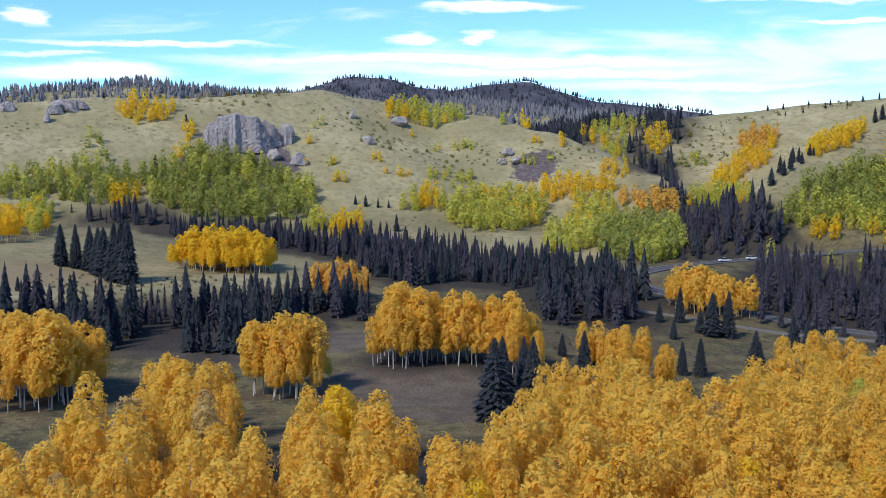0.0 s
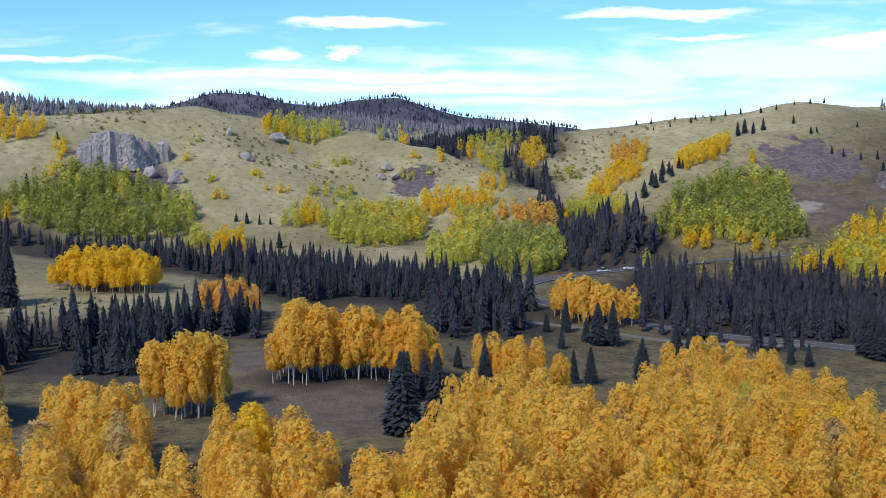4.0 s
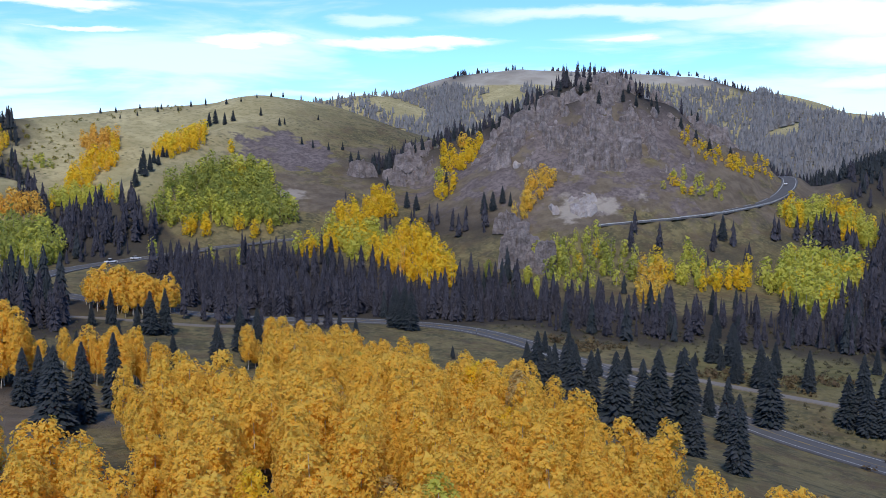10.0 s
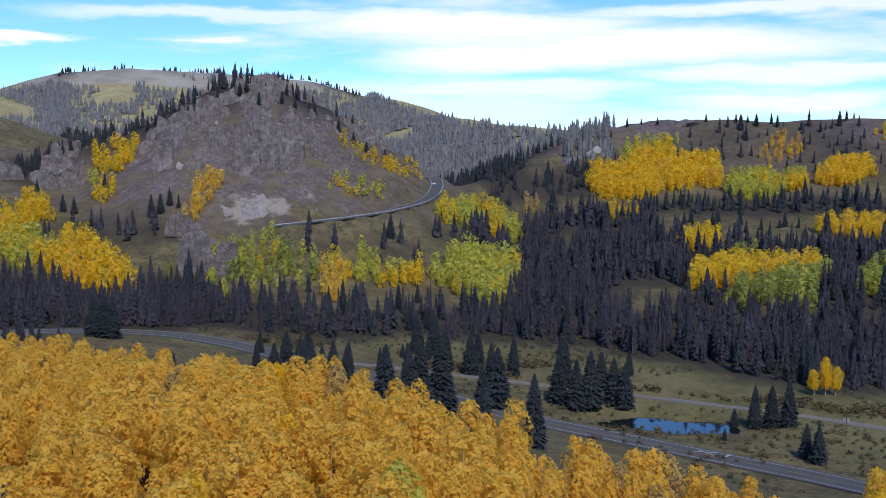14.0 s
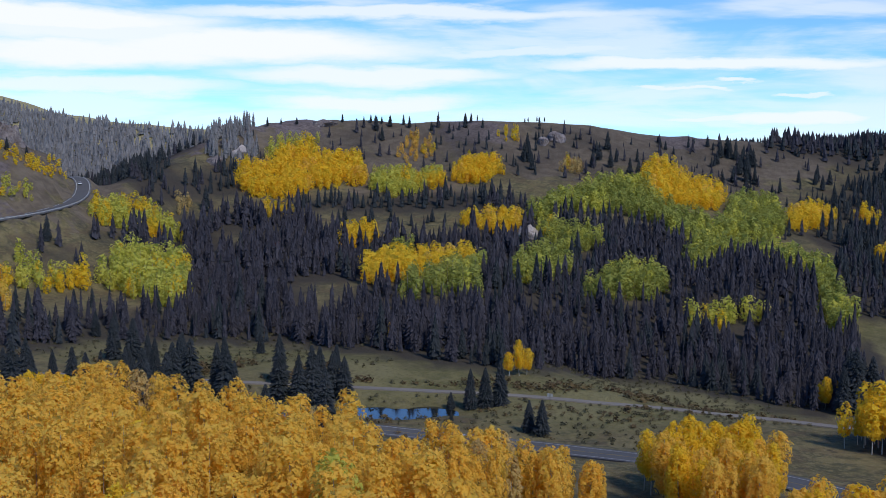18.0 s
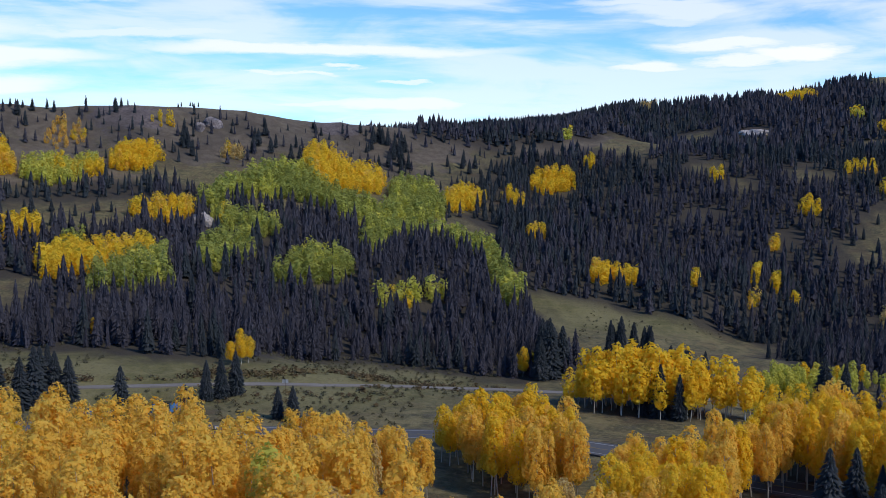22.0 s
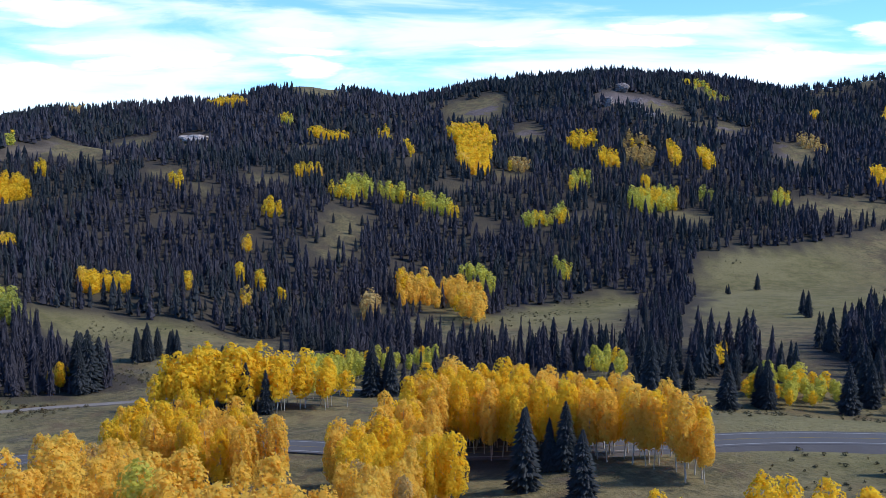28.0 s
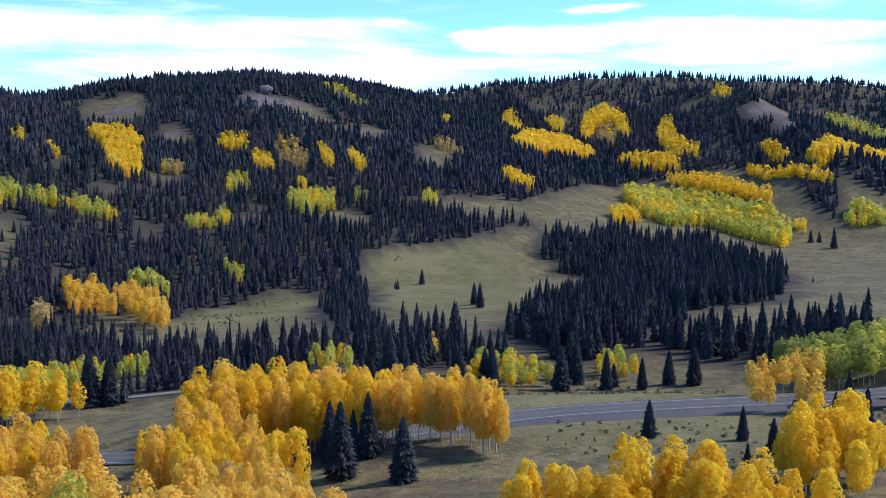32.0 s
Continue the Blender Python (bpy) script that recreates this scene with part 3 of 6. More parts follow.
SCREE_PLACES = ((394, 353, 6), (402, 346, 6), (388, 347, 6), (410, 341, 5), (424, 333, 5), (303, 470, 12), (165, 590, 14), (860, -325, 16))
# meadow lying in sun: its brightness is painted with the pale straw colour
SUNNY_MEADOWS = ((-74, 335, 40), (-40, 335, 34), (-16, 292, 24), (10, 300, 26), (30, 360, 40), (60, 420, 45), (105, 440, 45), (125, 390, 30), (-50, 265, 24))
DRY_FIELDS = ((-66, 290, 14), (-58, 296, 15), (-50, 295, 13), (-44, 298, 9), (-72, 292, 14))
LUSH_PLACES = ((335, 100, 55), (385, 5, 55), (310, 30, 45), (330, 180, 45), (500, -98, 60), (440, -330, 80), (330, -400, 90), (430, -470, 90), (360, 90, 40), (520, 90, 25), (90, -115, 40))
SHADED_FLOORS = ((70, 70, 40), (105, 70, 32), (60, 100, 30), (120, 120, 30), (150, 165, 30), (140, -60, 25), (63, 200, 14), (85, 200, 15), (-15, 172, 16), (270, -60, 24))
BARE_SLOPES = ((784, 120, 70), (823, 57, 70), (851, -29, 70), (700, 190, 50), (760, 260, 90), (800, 130, 80), (830, 0, 80), (400, 400, 60), (308, 470, 30), (880, -150, 60), (20, 230, 35), (70, 170, 30))
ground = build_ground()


def boulders(x, y, size, seed):
    """Broken blocks: every cell of an uneven net has its own level and tilt, about -1 to 1."""
    best, second, level = np.full(x.shape, 1e9), np.full(x.shape, 1e9), np.zeros(x.shape)
    i0, j0 = np.floor(x / size), np.floor(y / size)

    def dice(i, j, k):
        h = np.sin(i * 127.1 + j * 311.7 + (seed + k) * 74.7) * 43758.5453
        return h - np.floor(h)
    for di in (-1, 0, 1):
        for dj in (-1, 0, 1):
            i, j = i0 + di, j0 + dj
            dx, dy = x / size - i - dice(i, j, 1), y / size - j - dice(i, j, 2)
            d = dx * dx + dy * dy
            h = dice(i, j, 3) * 2 - 1 + dx * (dice(i, j, 4) - 0.5) * 1.6 + dy * (dice(i, j, 5) - 0.5) * 1.6 - d * 0.5
            second = np.minimum(second, np.maximum(d, best))
            level, best = np.where(d < best, h, level), np.minimum(d, best)
    return level - 0.9 * np.clip(1 - (np.sqrt(second) - np.sqrt(best)) / 0.2, 0, 1)


def rock_face(name, label, x0, x1, y0, y1, step, rough, size, weight, broken=1.0, material=PURPLE_ROCK):
    """A craggy sheet of bare rock that breaks through the turf; weight says where it stands proud."""
    nx, ny = int((x1 - x0) / step), int((y1 - y0) / step)
    x, y = np.meshgrid(np.linspace(x0, x1, nx), np.linspace(y0, y1, ny), indexing="ij")
    w = weight(x, y)
    ridged = 1 - np.abs(bumps(x + bumps(x, y, size, 31, 2) * 6, y, size, 21, 5)) * 2
    ledges = np.floor((height(x, y) + bumps(x, y, 30, 3) * 3) / 7.0) * 7.0 + 3.5 - height(x, y)
    wx, wy = x + bumps(x, y, 14, 41, 2) * 3, y + bumps(x, y, 14, 42, 2) * 3
    block = boulders(wx, wy, 13.0, 5) * 7.0 + boulders(wx, wy, 5.0, 9) * 3.0
    block = np.minimum(block, 2.6 + 0.25 * block)
    z = height(x, y) + w * (0.6 + broken + block * broken + (ridged - 0.3) * rough + ledges * 0.7 * broken + bumps(x, y, 7, 9, 3) * 1.1) - (1 - w) * 5.0
    i, j = np.meshgrid(np.arange(nx - 1), np.arange(ny - 1), indexing="ij")
    k = (i * ny + j).ravel()
    quads = np.stack([k, k + ny, k + ny + 1, k + 1], -1)
    quads = quads[(w.ravel()[quads] > 0.02).any(axis=1)]
    return tagged(new(name, mesh_of(name, np.stack([x, y, z], -1).reshape(-1, 3), quads, False, material)), label, "rock", kind="structure")


def knob_weight(x, y):
    top = CRESTS[5][4][5][2]
    h = crest_height(x, y, *CRESTS[5])
    patch = bumps(x, y, 38, 12, 4) * 0.55
    return fade(h - top + 52 + patch * 30, 0, 10) * fade(y - 0.72 * x + 20 + patch * 30, 0, 25) * (1 - fade(y - 0.72 * x, 135, 165))


rock_face("rocky_knob", "craggy purple-grey rock knob above the highway", 345, 560, 300, 485, 0.9, 3.2, 24, knob_weight)


def scar_weight(x, y):
    a, b = (x - 393) * 0.886 - (y - 342) * 0.46, (x - 393) * 0.46 + (y - 342) * 0.886
    return fade(1 - (a / 13) ** 2 - ((b - 8) / 11) ** 2 + bumps(a, b * 0.4, 7, 61, 3) * 0.7, 0.05, 0.5)


def spur_weight(x, y):
    a, b = (x - 388) * 0.9 + (y - 477) * 0.44, (x - 388) * -0.44 + (y - 477) * 0.9
    return fade(1 - (a / 21) ** 2 - (b / 13) ** 2 + bumps(x, y, 12, 71, 3) * 0.6, 0.0, 0.4)


rock_face("rock_spur", "purple-grey rock spur at the foot of the knob", 360, 416, 455, 502, 0.9, 2.4, 16, spur_weight, 0.7)
rock_face("road_cut", "bare pale earth and rock cut above the road bend", 372, 420, 325, 375, 0.6, 1.6, 7, scar_weight, 0.12, CUT_EARTH)


# ---- roads and pond ----
def ribbon(name, line, left, right, lift, material, label="", parent=None, dash=None):
    """A strip along a line between two offsets from its middle, with a little thickness at its edges."""
    d = np.gradient(line[:, :2], axis=0)
    d /= np.linalg.norm(d, axis=1)[:, None] + 1e-9
    side = np.column_stack([d[:, 1], -d[:, 0]])
    rows = []
    for off, drop in ((left, 0.5), (left, 0.0), (right, 0.0), (right, 0.5)):
        rows.append(np.column_stack([line[:, :2] + side * off, line[:, 2] + lift - drop]))
    v = np.stack(rows, 1).reshape(-1, 3)
    faces = []
    for i in range(len(line) - 1):
        if dash and (i % dash[1]) >= dash[0]:
            continue
        for k in range(3):
            faces.append((i * 4 + k, (i + 1) * 4 + k, (i + 1) * 4 + k + 1, i * 4 + k + 1))
    ob = new(name, mesh_of(name, v, faces, False, material))
    if parent:
        ob.parent = parent
    else:
        tagged(ob, label, "road", kind="structure")
    return ob


def finer(line, step):
    s = np.concatenate([[0], np.cumsum(np.hypot(*np.diff(line[:, :2], axis=0).T))])
    u = np.arange(0, s[-1], step)
    return np.column_stack([np.interp(u, s, line[:, k]) for k in range(3)])


road = ribbon("road", HIGHWAY, -5.0, 5.0, 0.0, ASPHALT, "grey two-lane asphalt highway with painted lines")
for off in (-3.7, 3.7):
    ribbon("edge_line", HIGHWAY, off - 0.09, off + 0.09, 0.02, LINE_WHITE, parent=road)
ribbon("centre_line", HIGHWAY, -0.22, -0.08, 0.02, LINE_YELLOW, parent=road)
ribbon("centre_line", finer(HIGHWAY, 3.0), 0.08, 0.22, 0.02, LINE_YELLOW, parent=road, dash=(1, 4))
hill_road = ribbon("road", HILL_ROAD, -4.4, 4.4, 0.0, ASPHALT, "asphalt highway cut into the rocky hillside")
for off in (-3.4, 3.4):
    ribbon("edge_line", HILL_ROAD, off - 0.15, off + 0.15, 0.02, LINE_WHITE, parent=hill_road)
ribbon("track", TRACK_A, -1.8, 1.8, 0.0, GRAVEL, "narrow gravel track across the meadow")
ribbon("track", TRACK_B, -1.8, 1.8, 0.0, GRAVEL, "narrow gravel track below the trees")
PULLOUT = HIGHWAY[(HIGHWAY[:, 0] > 45) & (HIGHWAY[:, 0] < 128) & (HIGHWAY[:, 1] < -60)]
ribbon("pavement", PULLOUT, -12.0, -5.05, -0.03, plain_material("dark_gravel", (0.075, 0.068, 0.066), (0.125, 0.115, 0.11), 0.9), "dark gravel pull-out beside the highway")


def build_pond():
    n = 64
    v = [(POND_X, POND_Y, POND_Z)]
    for i in range(n):
        a = 2 * math.pi * i / n
        lo, hi = 0.0, 60.0
        for _ in range(30):
            mid = 0.5 * (lo + hi)
            inside = pond_reach(np.array([POND_X + mid * math.sin(a)]), np.array([POND_Y + mid * math.cos(a)]))[0] < 1.08
            lo, hi = (mid, hi) if inside else (lo, mid)
        v.append((POND_X + lo * math.sin(a), POND_Y + lo * math.cos(a), POND_Z))
    tagged(new("water", mesh_of("water", v, [(0, 1 + (i + 1) % n, 1 + i) for i in range(n)], True, WATER)), "still pond that mirrors the pale sky", "pond", kind="structure")


build_pond()

# ---- trees ----
def part(name, mesh, parent, label=""):
    ob = new(name, mesh)
    ob.parent = parent
    if label:
        ob["label"] = label
    return ob


def tube(path, radii, sides=6):
    """Corners and quads of a tapered limb along a path."""
    v, f = [], []
    for k, (p, r) in enumerate(zip(path, radii)):
        for i in range(sides):
            a = 2 * math.pi * i / sides
            v.append((p[0] + r * math.cos(a), p[1] + r * math.sin(a), p[2]))
        if k:
            for i in range(sides):
                j = (i + 1) % sides
                f.append(((k - 1) * sides + i, (k - 1) * sides + j, k * sides + j, k * sides + i))
    return v, f


def leaf_cloud(rng, count, size, radius, low, high, puffs, puff=0.15, tidy=0.40, widest=0.48, inner=0.10):
    """An egg-shaped crown of a tree of height 1: leaf clumps on the skins of many small puffs, and larger clumps deep inside."""
    def reach(u):
        v = np.abs(u - widest) / np.where(u < widest, widest + 0.12, 1.02 - widest)
        return radius * np.clip(1 - v ** np.where(u < widest, 2.2, 2.5), 0.01, 1) ** 0.52
    u = (np.arange(puffs) + rng.random(puffs)) / puffs
    a = np.arange(puffs) * 2.39996 + rng.normal(size=puffs) * 0.3
    lopsided = 1 + 0.10 * np.cos(a - rng.random() * 6.28) + 0.09 * np.cos(2 * a + 4 * u + rng.random() * 6.28) + 0.09 * np.cos(3 * a - 7 * u + rng.random() * 6.28)
    spread = reach(u) * rng.uniform(0.68, 1.04, puffs) * (1 - 0.5 * puff) * lopsided
    centre = np.column_stack([np.cos(a) * spread, np.sin(a) * spread, low + (high - low - radius * puff) * u])
    pr = radius * puff * rng.uniform(0.75, 1.4, puffs) * (1.12 - 0.40 * u)
    k = rng.choice(puffs, count, p=pr ** 2 / np.sum(pr ** 2))
    skin = np.column_stack([np.cos(a[k]), np.sin(a[k]), -0.15 + 1.7 * u[k] ** 1.4])
    skin /= np.linalg.norm(skin, axis=1)[:, None]
    d = rng.normal(size=(count, 3)) + skin * 0.8
    d /= np.linalg.norm(d, axis=1)[:, None]
    p = centre[k] + d * (pr[k] * (0.85 + 0.25 * rng.random(count)))[:, None] * np.array([1, 1, 1.5])
    deep = rng.random(count) < inner
    p[deep, :2] *= rng.uniform(0.35, 0.72, (int(deep.sum()), 1))
    n = d * 0.45 + skin * 0.9 + rng.normal(size=(count, 3)) * tidy
    n /= np.linalg.norm(n, axis=1)[:, None]
    t = np.cross(n, rng.normal(size=(count, 3)))
    t /= np.linalg.norm(t, axis=1)[:, None]
    b = np.cross(n, t)
    s = (size * (0.6 + 0.8 * rng.random(count)) * np.where(deep, 2.2, 1.0))[:, None]
    leaves = np.stack([p + t * s, p - t * s * 0.5 + b * s * 0.86 + n * s * 0.15, p - t * s * 0.5 - b * s * 0.86], 1).reshape(-1, 3)
    return leaves, np.arange(count * 3).reshape(-1, 3)


def spruce_cones(rng, tiers, sides, radius):
    """A slim conifer of ragged, deeply folded skirts, for the distance; height 1."""
    v, f = [], []
    for k in range(tiers):
        u = 0.80 * k / tiers
        z = 0.04 + 0.96 * u
        r = radius * (1 - u) ** 0.7 * rng.uniform(0.85, 1.12)
        top = 1.0 if k == tiers - 1 else min(1.0, z + 0.55 * (1 - z) + 0.10)
        base = len(v)
        v.append((rng.normal() * 0.008, rng.normal() * 0.008, top))
        for i in range(sides):
            a = 2 * math.pi * (i + rng.uniform(-0.3, 0.3)) / sides + k * 1.7
            q = r * (1.08 if i % 2 else 0.78) * rng.uniform(0.8, 1.2)
            v.append((q * math.cos(a), q * math.sin(a), z + rng.uniform(-0.03, 0.10) * (1 - u)))
        f += [(base, base + 1 + i, base + 1 + (i + 1) % sides) for i in range(sides)]
    return np.array(v), np.array(f)


def spruce_boughs(rng, tiers, boughs, radius, sag=0.5, gaps=0.0, leaf=5.2):
    """Tiers of drooping, pointed boughs round an upright stem of height 1: triangles."""
    v, f = [], []
    uneven = rng.uniform(0.84, 1.12, tiers)
    for k in range(tiers):
        for i in range(boughs):
            if rng.random() < gaps:
                continue
            u = min(0.985, (k + 1.4 * rng.random()) / tiers)
            z = 0.04 + 0.95 * u
            r = (radius * (1 - u) ** 0.68 * (0.80 + 0.25 * min(1.0, u * 6)) + 0.010) * uneven[k]
            a = 2 * math.pi * (i + rng.random()) / boughs + k * 1.3
            l = r * (0.78 + 0.32 * rng.random())
            half = min(1.2, leaf / boughs) * l
            ca, sa = math.cos(a), math.sin(a)
            drop = sag * l * (0.6 + 0.8 * rng.random())
            rise = 0.9 / tiers + 0.25 * l
            base = len(v)
            v += [(0, 0, z + rise), (ca * l * 0.66 - sa * half * 0.5, sa * l * 0.66 + ca * half * 0.5, z - drop * 0.6),
                  (ca * l, sa * l, z - drop * 0.8), (ca * l * 0.66 + sa * half * 0.5, sa * l * 0.66 - ca * half * 0.5, z - drop * 0.6)]
            f += [(base, base + 1, base + 2), (base, base + 2, base + 3)]
    return np.array(v), np.array(f)


def spruce_spray(rng, radius, tiers, boughs, leaf, hearts=4):
    """A conifer with a folded heart and ragged sprays round it; height 1."""
    v, f = spruce_cones(rng, hearts, 8, radius * 0.68)
    w, g = spruce_boughs(rng, tiers, boughs, radius, 0.6, 0.14, leaf)
    return np.concatenate([v, w]), np.concatenate([f, g + len(v)])


def scattered(protos, xs, ys, zs, tall, wide, turn, pick):
    """All copies of the prototype arrays, joined."""
    vs, fs, base = [], [], 0
    for k, (v, f) in enumerate(protos):
        m = np.where(pick == k)[0]
        if not len(m):
            continue
        c, s = np.cos(turn[m])[:, None], np.sin(turn[m])[:, None]
        x = (v[None, :, 0] * c - v[None, :, 1] * s) * wide[m][:, None] + xs[m][:, None]
        y = (v[None, :, 0] * s + v[None, :, 1] * c) * wide[m][:, None] + ys[m][:, None]
        z = v[None, :, 2] * tall[m][:, None] + zs[m][:, None]
        vs.append(np.stack([x, y, z], -1).reshape(-1, 3))
        fs.append((f[None] + (base + np.arange(len(m)) * len(v))[:, None, None]).reshape(-1, f.shape[1]))
        base += len(m) * len(v)
    return np.concatenate(vs), np.concatenate(fs)


RNG = np.random.default_rng(11)
NEAR_CROWNS = [leaf_cloud(RNG, 5600, 0.0100, 0.165, 0.25, 0.99, 110, 0.22, 0.5) for _ in range(8)]
HILL_CROWNS = [leaf_cloud(RNG, 2000, 0.0160, 0.165, 0.25, 0.99, 90, 0.22, 0.5) for _ in range(8)]
GROVE_CROWNS = [leaf_cloud(RNG, 2300, 0.0145, 0.150, 0.31, 0.99, 80, 0.23, 0.5) for _ in range(8)]
MID_CROWNS = [leaf_cloud(RNG, 420, 0.0290, 0.150, 0.30, 0.98, 60, 0.23) for _ in range(6)]
FAR_CROWNS = [leaf_cloud(RNG, 150, 0.044, 0.190, 0.08, 0.98, 50, 0.22, 0.4) for _ in range(6)]
TINY_CROWNS = [leaf_cloud(RNG, 64, 0.070, 0.20, 0.05, 0.97, 30, 0.22, 0.4) for _ in range(5)]
NEAR_SPRUCES = [spruce_boughs(RNG, 44, 14, 0.195, 0.40) for _ in range(5)]
MID_SPRUCES = [spruce_spray(RNG, 0.205, 19, 7, 2.7, 5) for _ in range(7)]
FAR_SPRUCES = [spruce_spray(RNG, 0.22, 9, 5, 3.0, 3) for _ in range(7)]
TINY_SPRUCES = [spruce_cones(RNG, 3, 6, 0.235) for _ in range(5)]
BARE_SPRUCES = [spruce_spray(RNG, 0.105, 11, 6, 3.0) for _ in range(4)]


def aspen_stems(rng):
    """A pale stem, slightly bent, with a few limbs; height 1."""
    bend = rng.normal(size=2) * 0.012
    path = [(bend[0] * math.sin(3 * u), bend[1] * math.sin(3 * u), -0.02 + 0.90 * u) for u in (0, 0.25, 0.5, 0.75, 1)]
    v, f = tube(path, (0.0095, 0.0082, 0.0066, 0.0045, 0.002))
    limbs_v, limbs_f = [], []
    for k in range(7):
        u = 0.36 + 0.07 * k
        a = k * 2.4 + rng.random()
        l = 0.12 * (1.15 - u) * 1.6
        p0, p1 = (0, 0, u), (math.cos(a) * l, math.sin(a) * l, u + l * 0.9)
        lv, lf = tube([p0, p1], (0.0035, 0.0012), 4)
        limbs_f += [tuple(i + len(limbs_v) for i in q) for q in lf]
        limbs_v += lv
    return (np.array(v), np.array(f)), (np.array(limbs_v), np.array(limbs_f))


STEMS = [aspen_stems(RNG) for _ in range(4)]
STEM_MESHES = [mesh_of("trunk", np.concatenate([s[0][0], s[1][0]]), np.concatenate([s[0][1], s[1][1] + len(s[0][0])]), True, BARK_WHITE) for s in STEMS]
CROWN_MESHES = {k: [mesh_of("crown", v, f, False, LEAVES[k]) for v, f in NEAR_CROWNS] for k in LEAVES}
TALL_CROWN_MESHES = {k: [mesh_of("crown", v, f, False, LEAVES[k]) for v, f in GROVE_CROWNS] for k in LEAVES}
SPRUCE_TRUNK = mesh_of("trunk", *[np.array(q) for q in tube([(0, 0, -0.03), (0, 0, 0.4), (0, 0, 0.99)], (0.017, 0.011, 0.002))], True, BARK_BROWN)
SPRUCE_CROWNS = [mesh_of("crown", v, f, False, NEEDLES["C"]) for v, f in NEAR_SPRUCES]
SMALL_SPRUCE_CROWNS = [mesh_of("crown", *spruce_boughs(RNG, 18, 12, 0.21, 0.5), False, NEEDLES["C"]) for _ in range(5)]


def ground_z(x, y):
    return float(height(np.array([float(x)]), np.array([float(y)]))[0])


def aspen(kind, x, y, tall, group="aspens of the near groves", crowns=None):
    """One aspen of its own: stem, limbs and crown."""
    i = int(RNG.integers(0, 4))
    tree = tagged(new("aspen_tree"), "slender white-stemmed aspen with %s autumn leaves" % LEAF_WORDS[kind], "tree", group)
    wide = tall * (RNG.uniform(0.80, 1.08) if crowns else RNG.uniform(0.92, 1.25))
    tree.matrix_world = pose(x, y, ground_z(x, y), RNG.uniform(-3, 3), RNG.uniform(-3, 3), RNG.uniform(0, 360)) @ Matrix.Diagonal((wide, wide, tall, 1))
    part("trunk", STEM_MESHES[i], tree, "slender whitish stem")
    part("crown", (crowns or CROWN_MESHES)[kind][int(RNG.integers(0, 7))], tree, LEAF_WORDS[kind] + " leafy crown")
    return tree


def spruce(x, y, tall):
    """One spruce of its own: trunk and crown."""
    far = math.hypot(x - 20, y) > 420
    tree = tagged(new("spruce_tree"), "dark green spruce standing alone on open ground" if tall < 11 else "tall dark green spruce with drooping boughs", "tree", "single spruces")
    wide = tall * RNG.uniform(0.95, 1.4)
    tree.matrix_world = pose(x, y, ground_z(x, y), 0, 0, RNG.uniform(0, 360)) @ Matrix.Diagonal((wide, wide, tall, 1))
    part("trunk", SPRUCE_TRUNK, tree)
    part("crown", (SMALL_SPRUCE_CROWNS if far else SPRUCE_CROWNS)[int(RNG.integers(0, 5))], tree)
    return tree


def wood(name, label, protos, xs, ys, tall, wide, material, stems=None):
    """Many trees of a far or dense wood as one object, with their stems where those show."""
    xs, ys = np.asarray(xs, float), np.asarray(ys, float)
    zs = height(xs, ys)
    turn = RNG.random(len(xs)) * 6.28
    v, f = scattered(protos, xs, ys, zs, tall, wide, turn, RNG.integers(0, len(protos), len(xs)))
    ob = tagged(new(name, mesh_of(name, v, f, False, material)), label, "trees", kind="stuff")
    if stems:
        v, f = scattered([s[0] for s in stems], xs, ys, zs, tall, wide, turn, RNG.integers(0, len(stems), len(xs)))
        part("trunks", mesh_of("trunks", v, f, True, BARK_WHITE), ob)
    return ob


def in_ellipse(x, y, rx, ry, turn, n):
    """n uneven places inside a lobed ellipse whose long way points at the compass angle turn, and how far out each lies (0 to 1); ry runs that way."""
    k = np.arange(n) + 0.5
    r, a = np.sqrt(k / n), k * 2.39996
    p = RNG.random(3) * 6.28
    lobed = 1 + 0.13 * np.sin(2 * a + p[0]) + 0.12 * np.sin(3 * a + p[1]) + 0.08 * np.sin(5 * a + p[2])
    u = r * np.cos(a) * rx * lobed + RNG.normal(size=n) * 0.9
    v = r * np.sin(a) * ry * lobed + RNG.normal(size=n) * 0.9
    s, c = math.sin(radians(turn)), math.cos(radians(turn))
    return x + u * c + v * s, y - u * s + v * c, r


NEIGHBOUR = {"G": "Y", "Y": "G", "O": "Y", "L": "Y", "V": "L", "B": "Y"}
GROVES, OPEN_GROUND = [], []


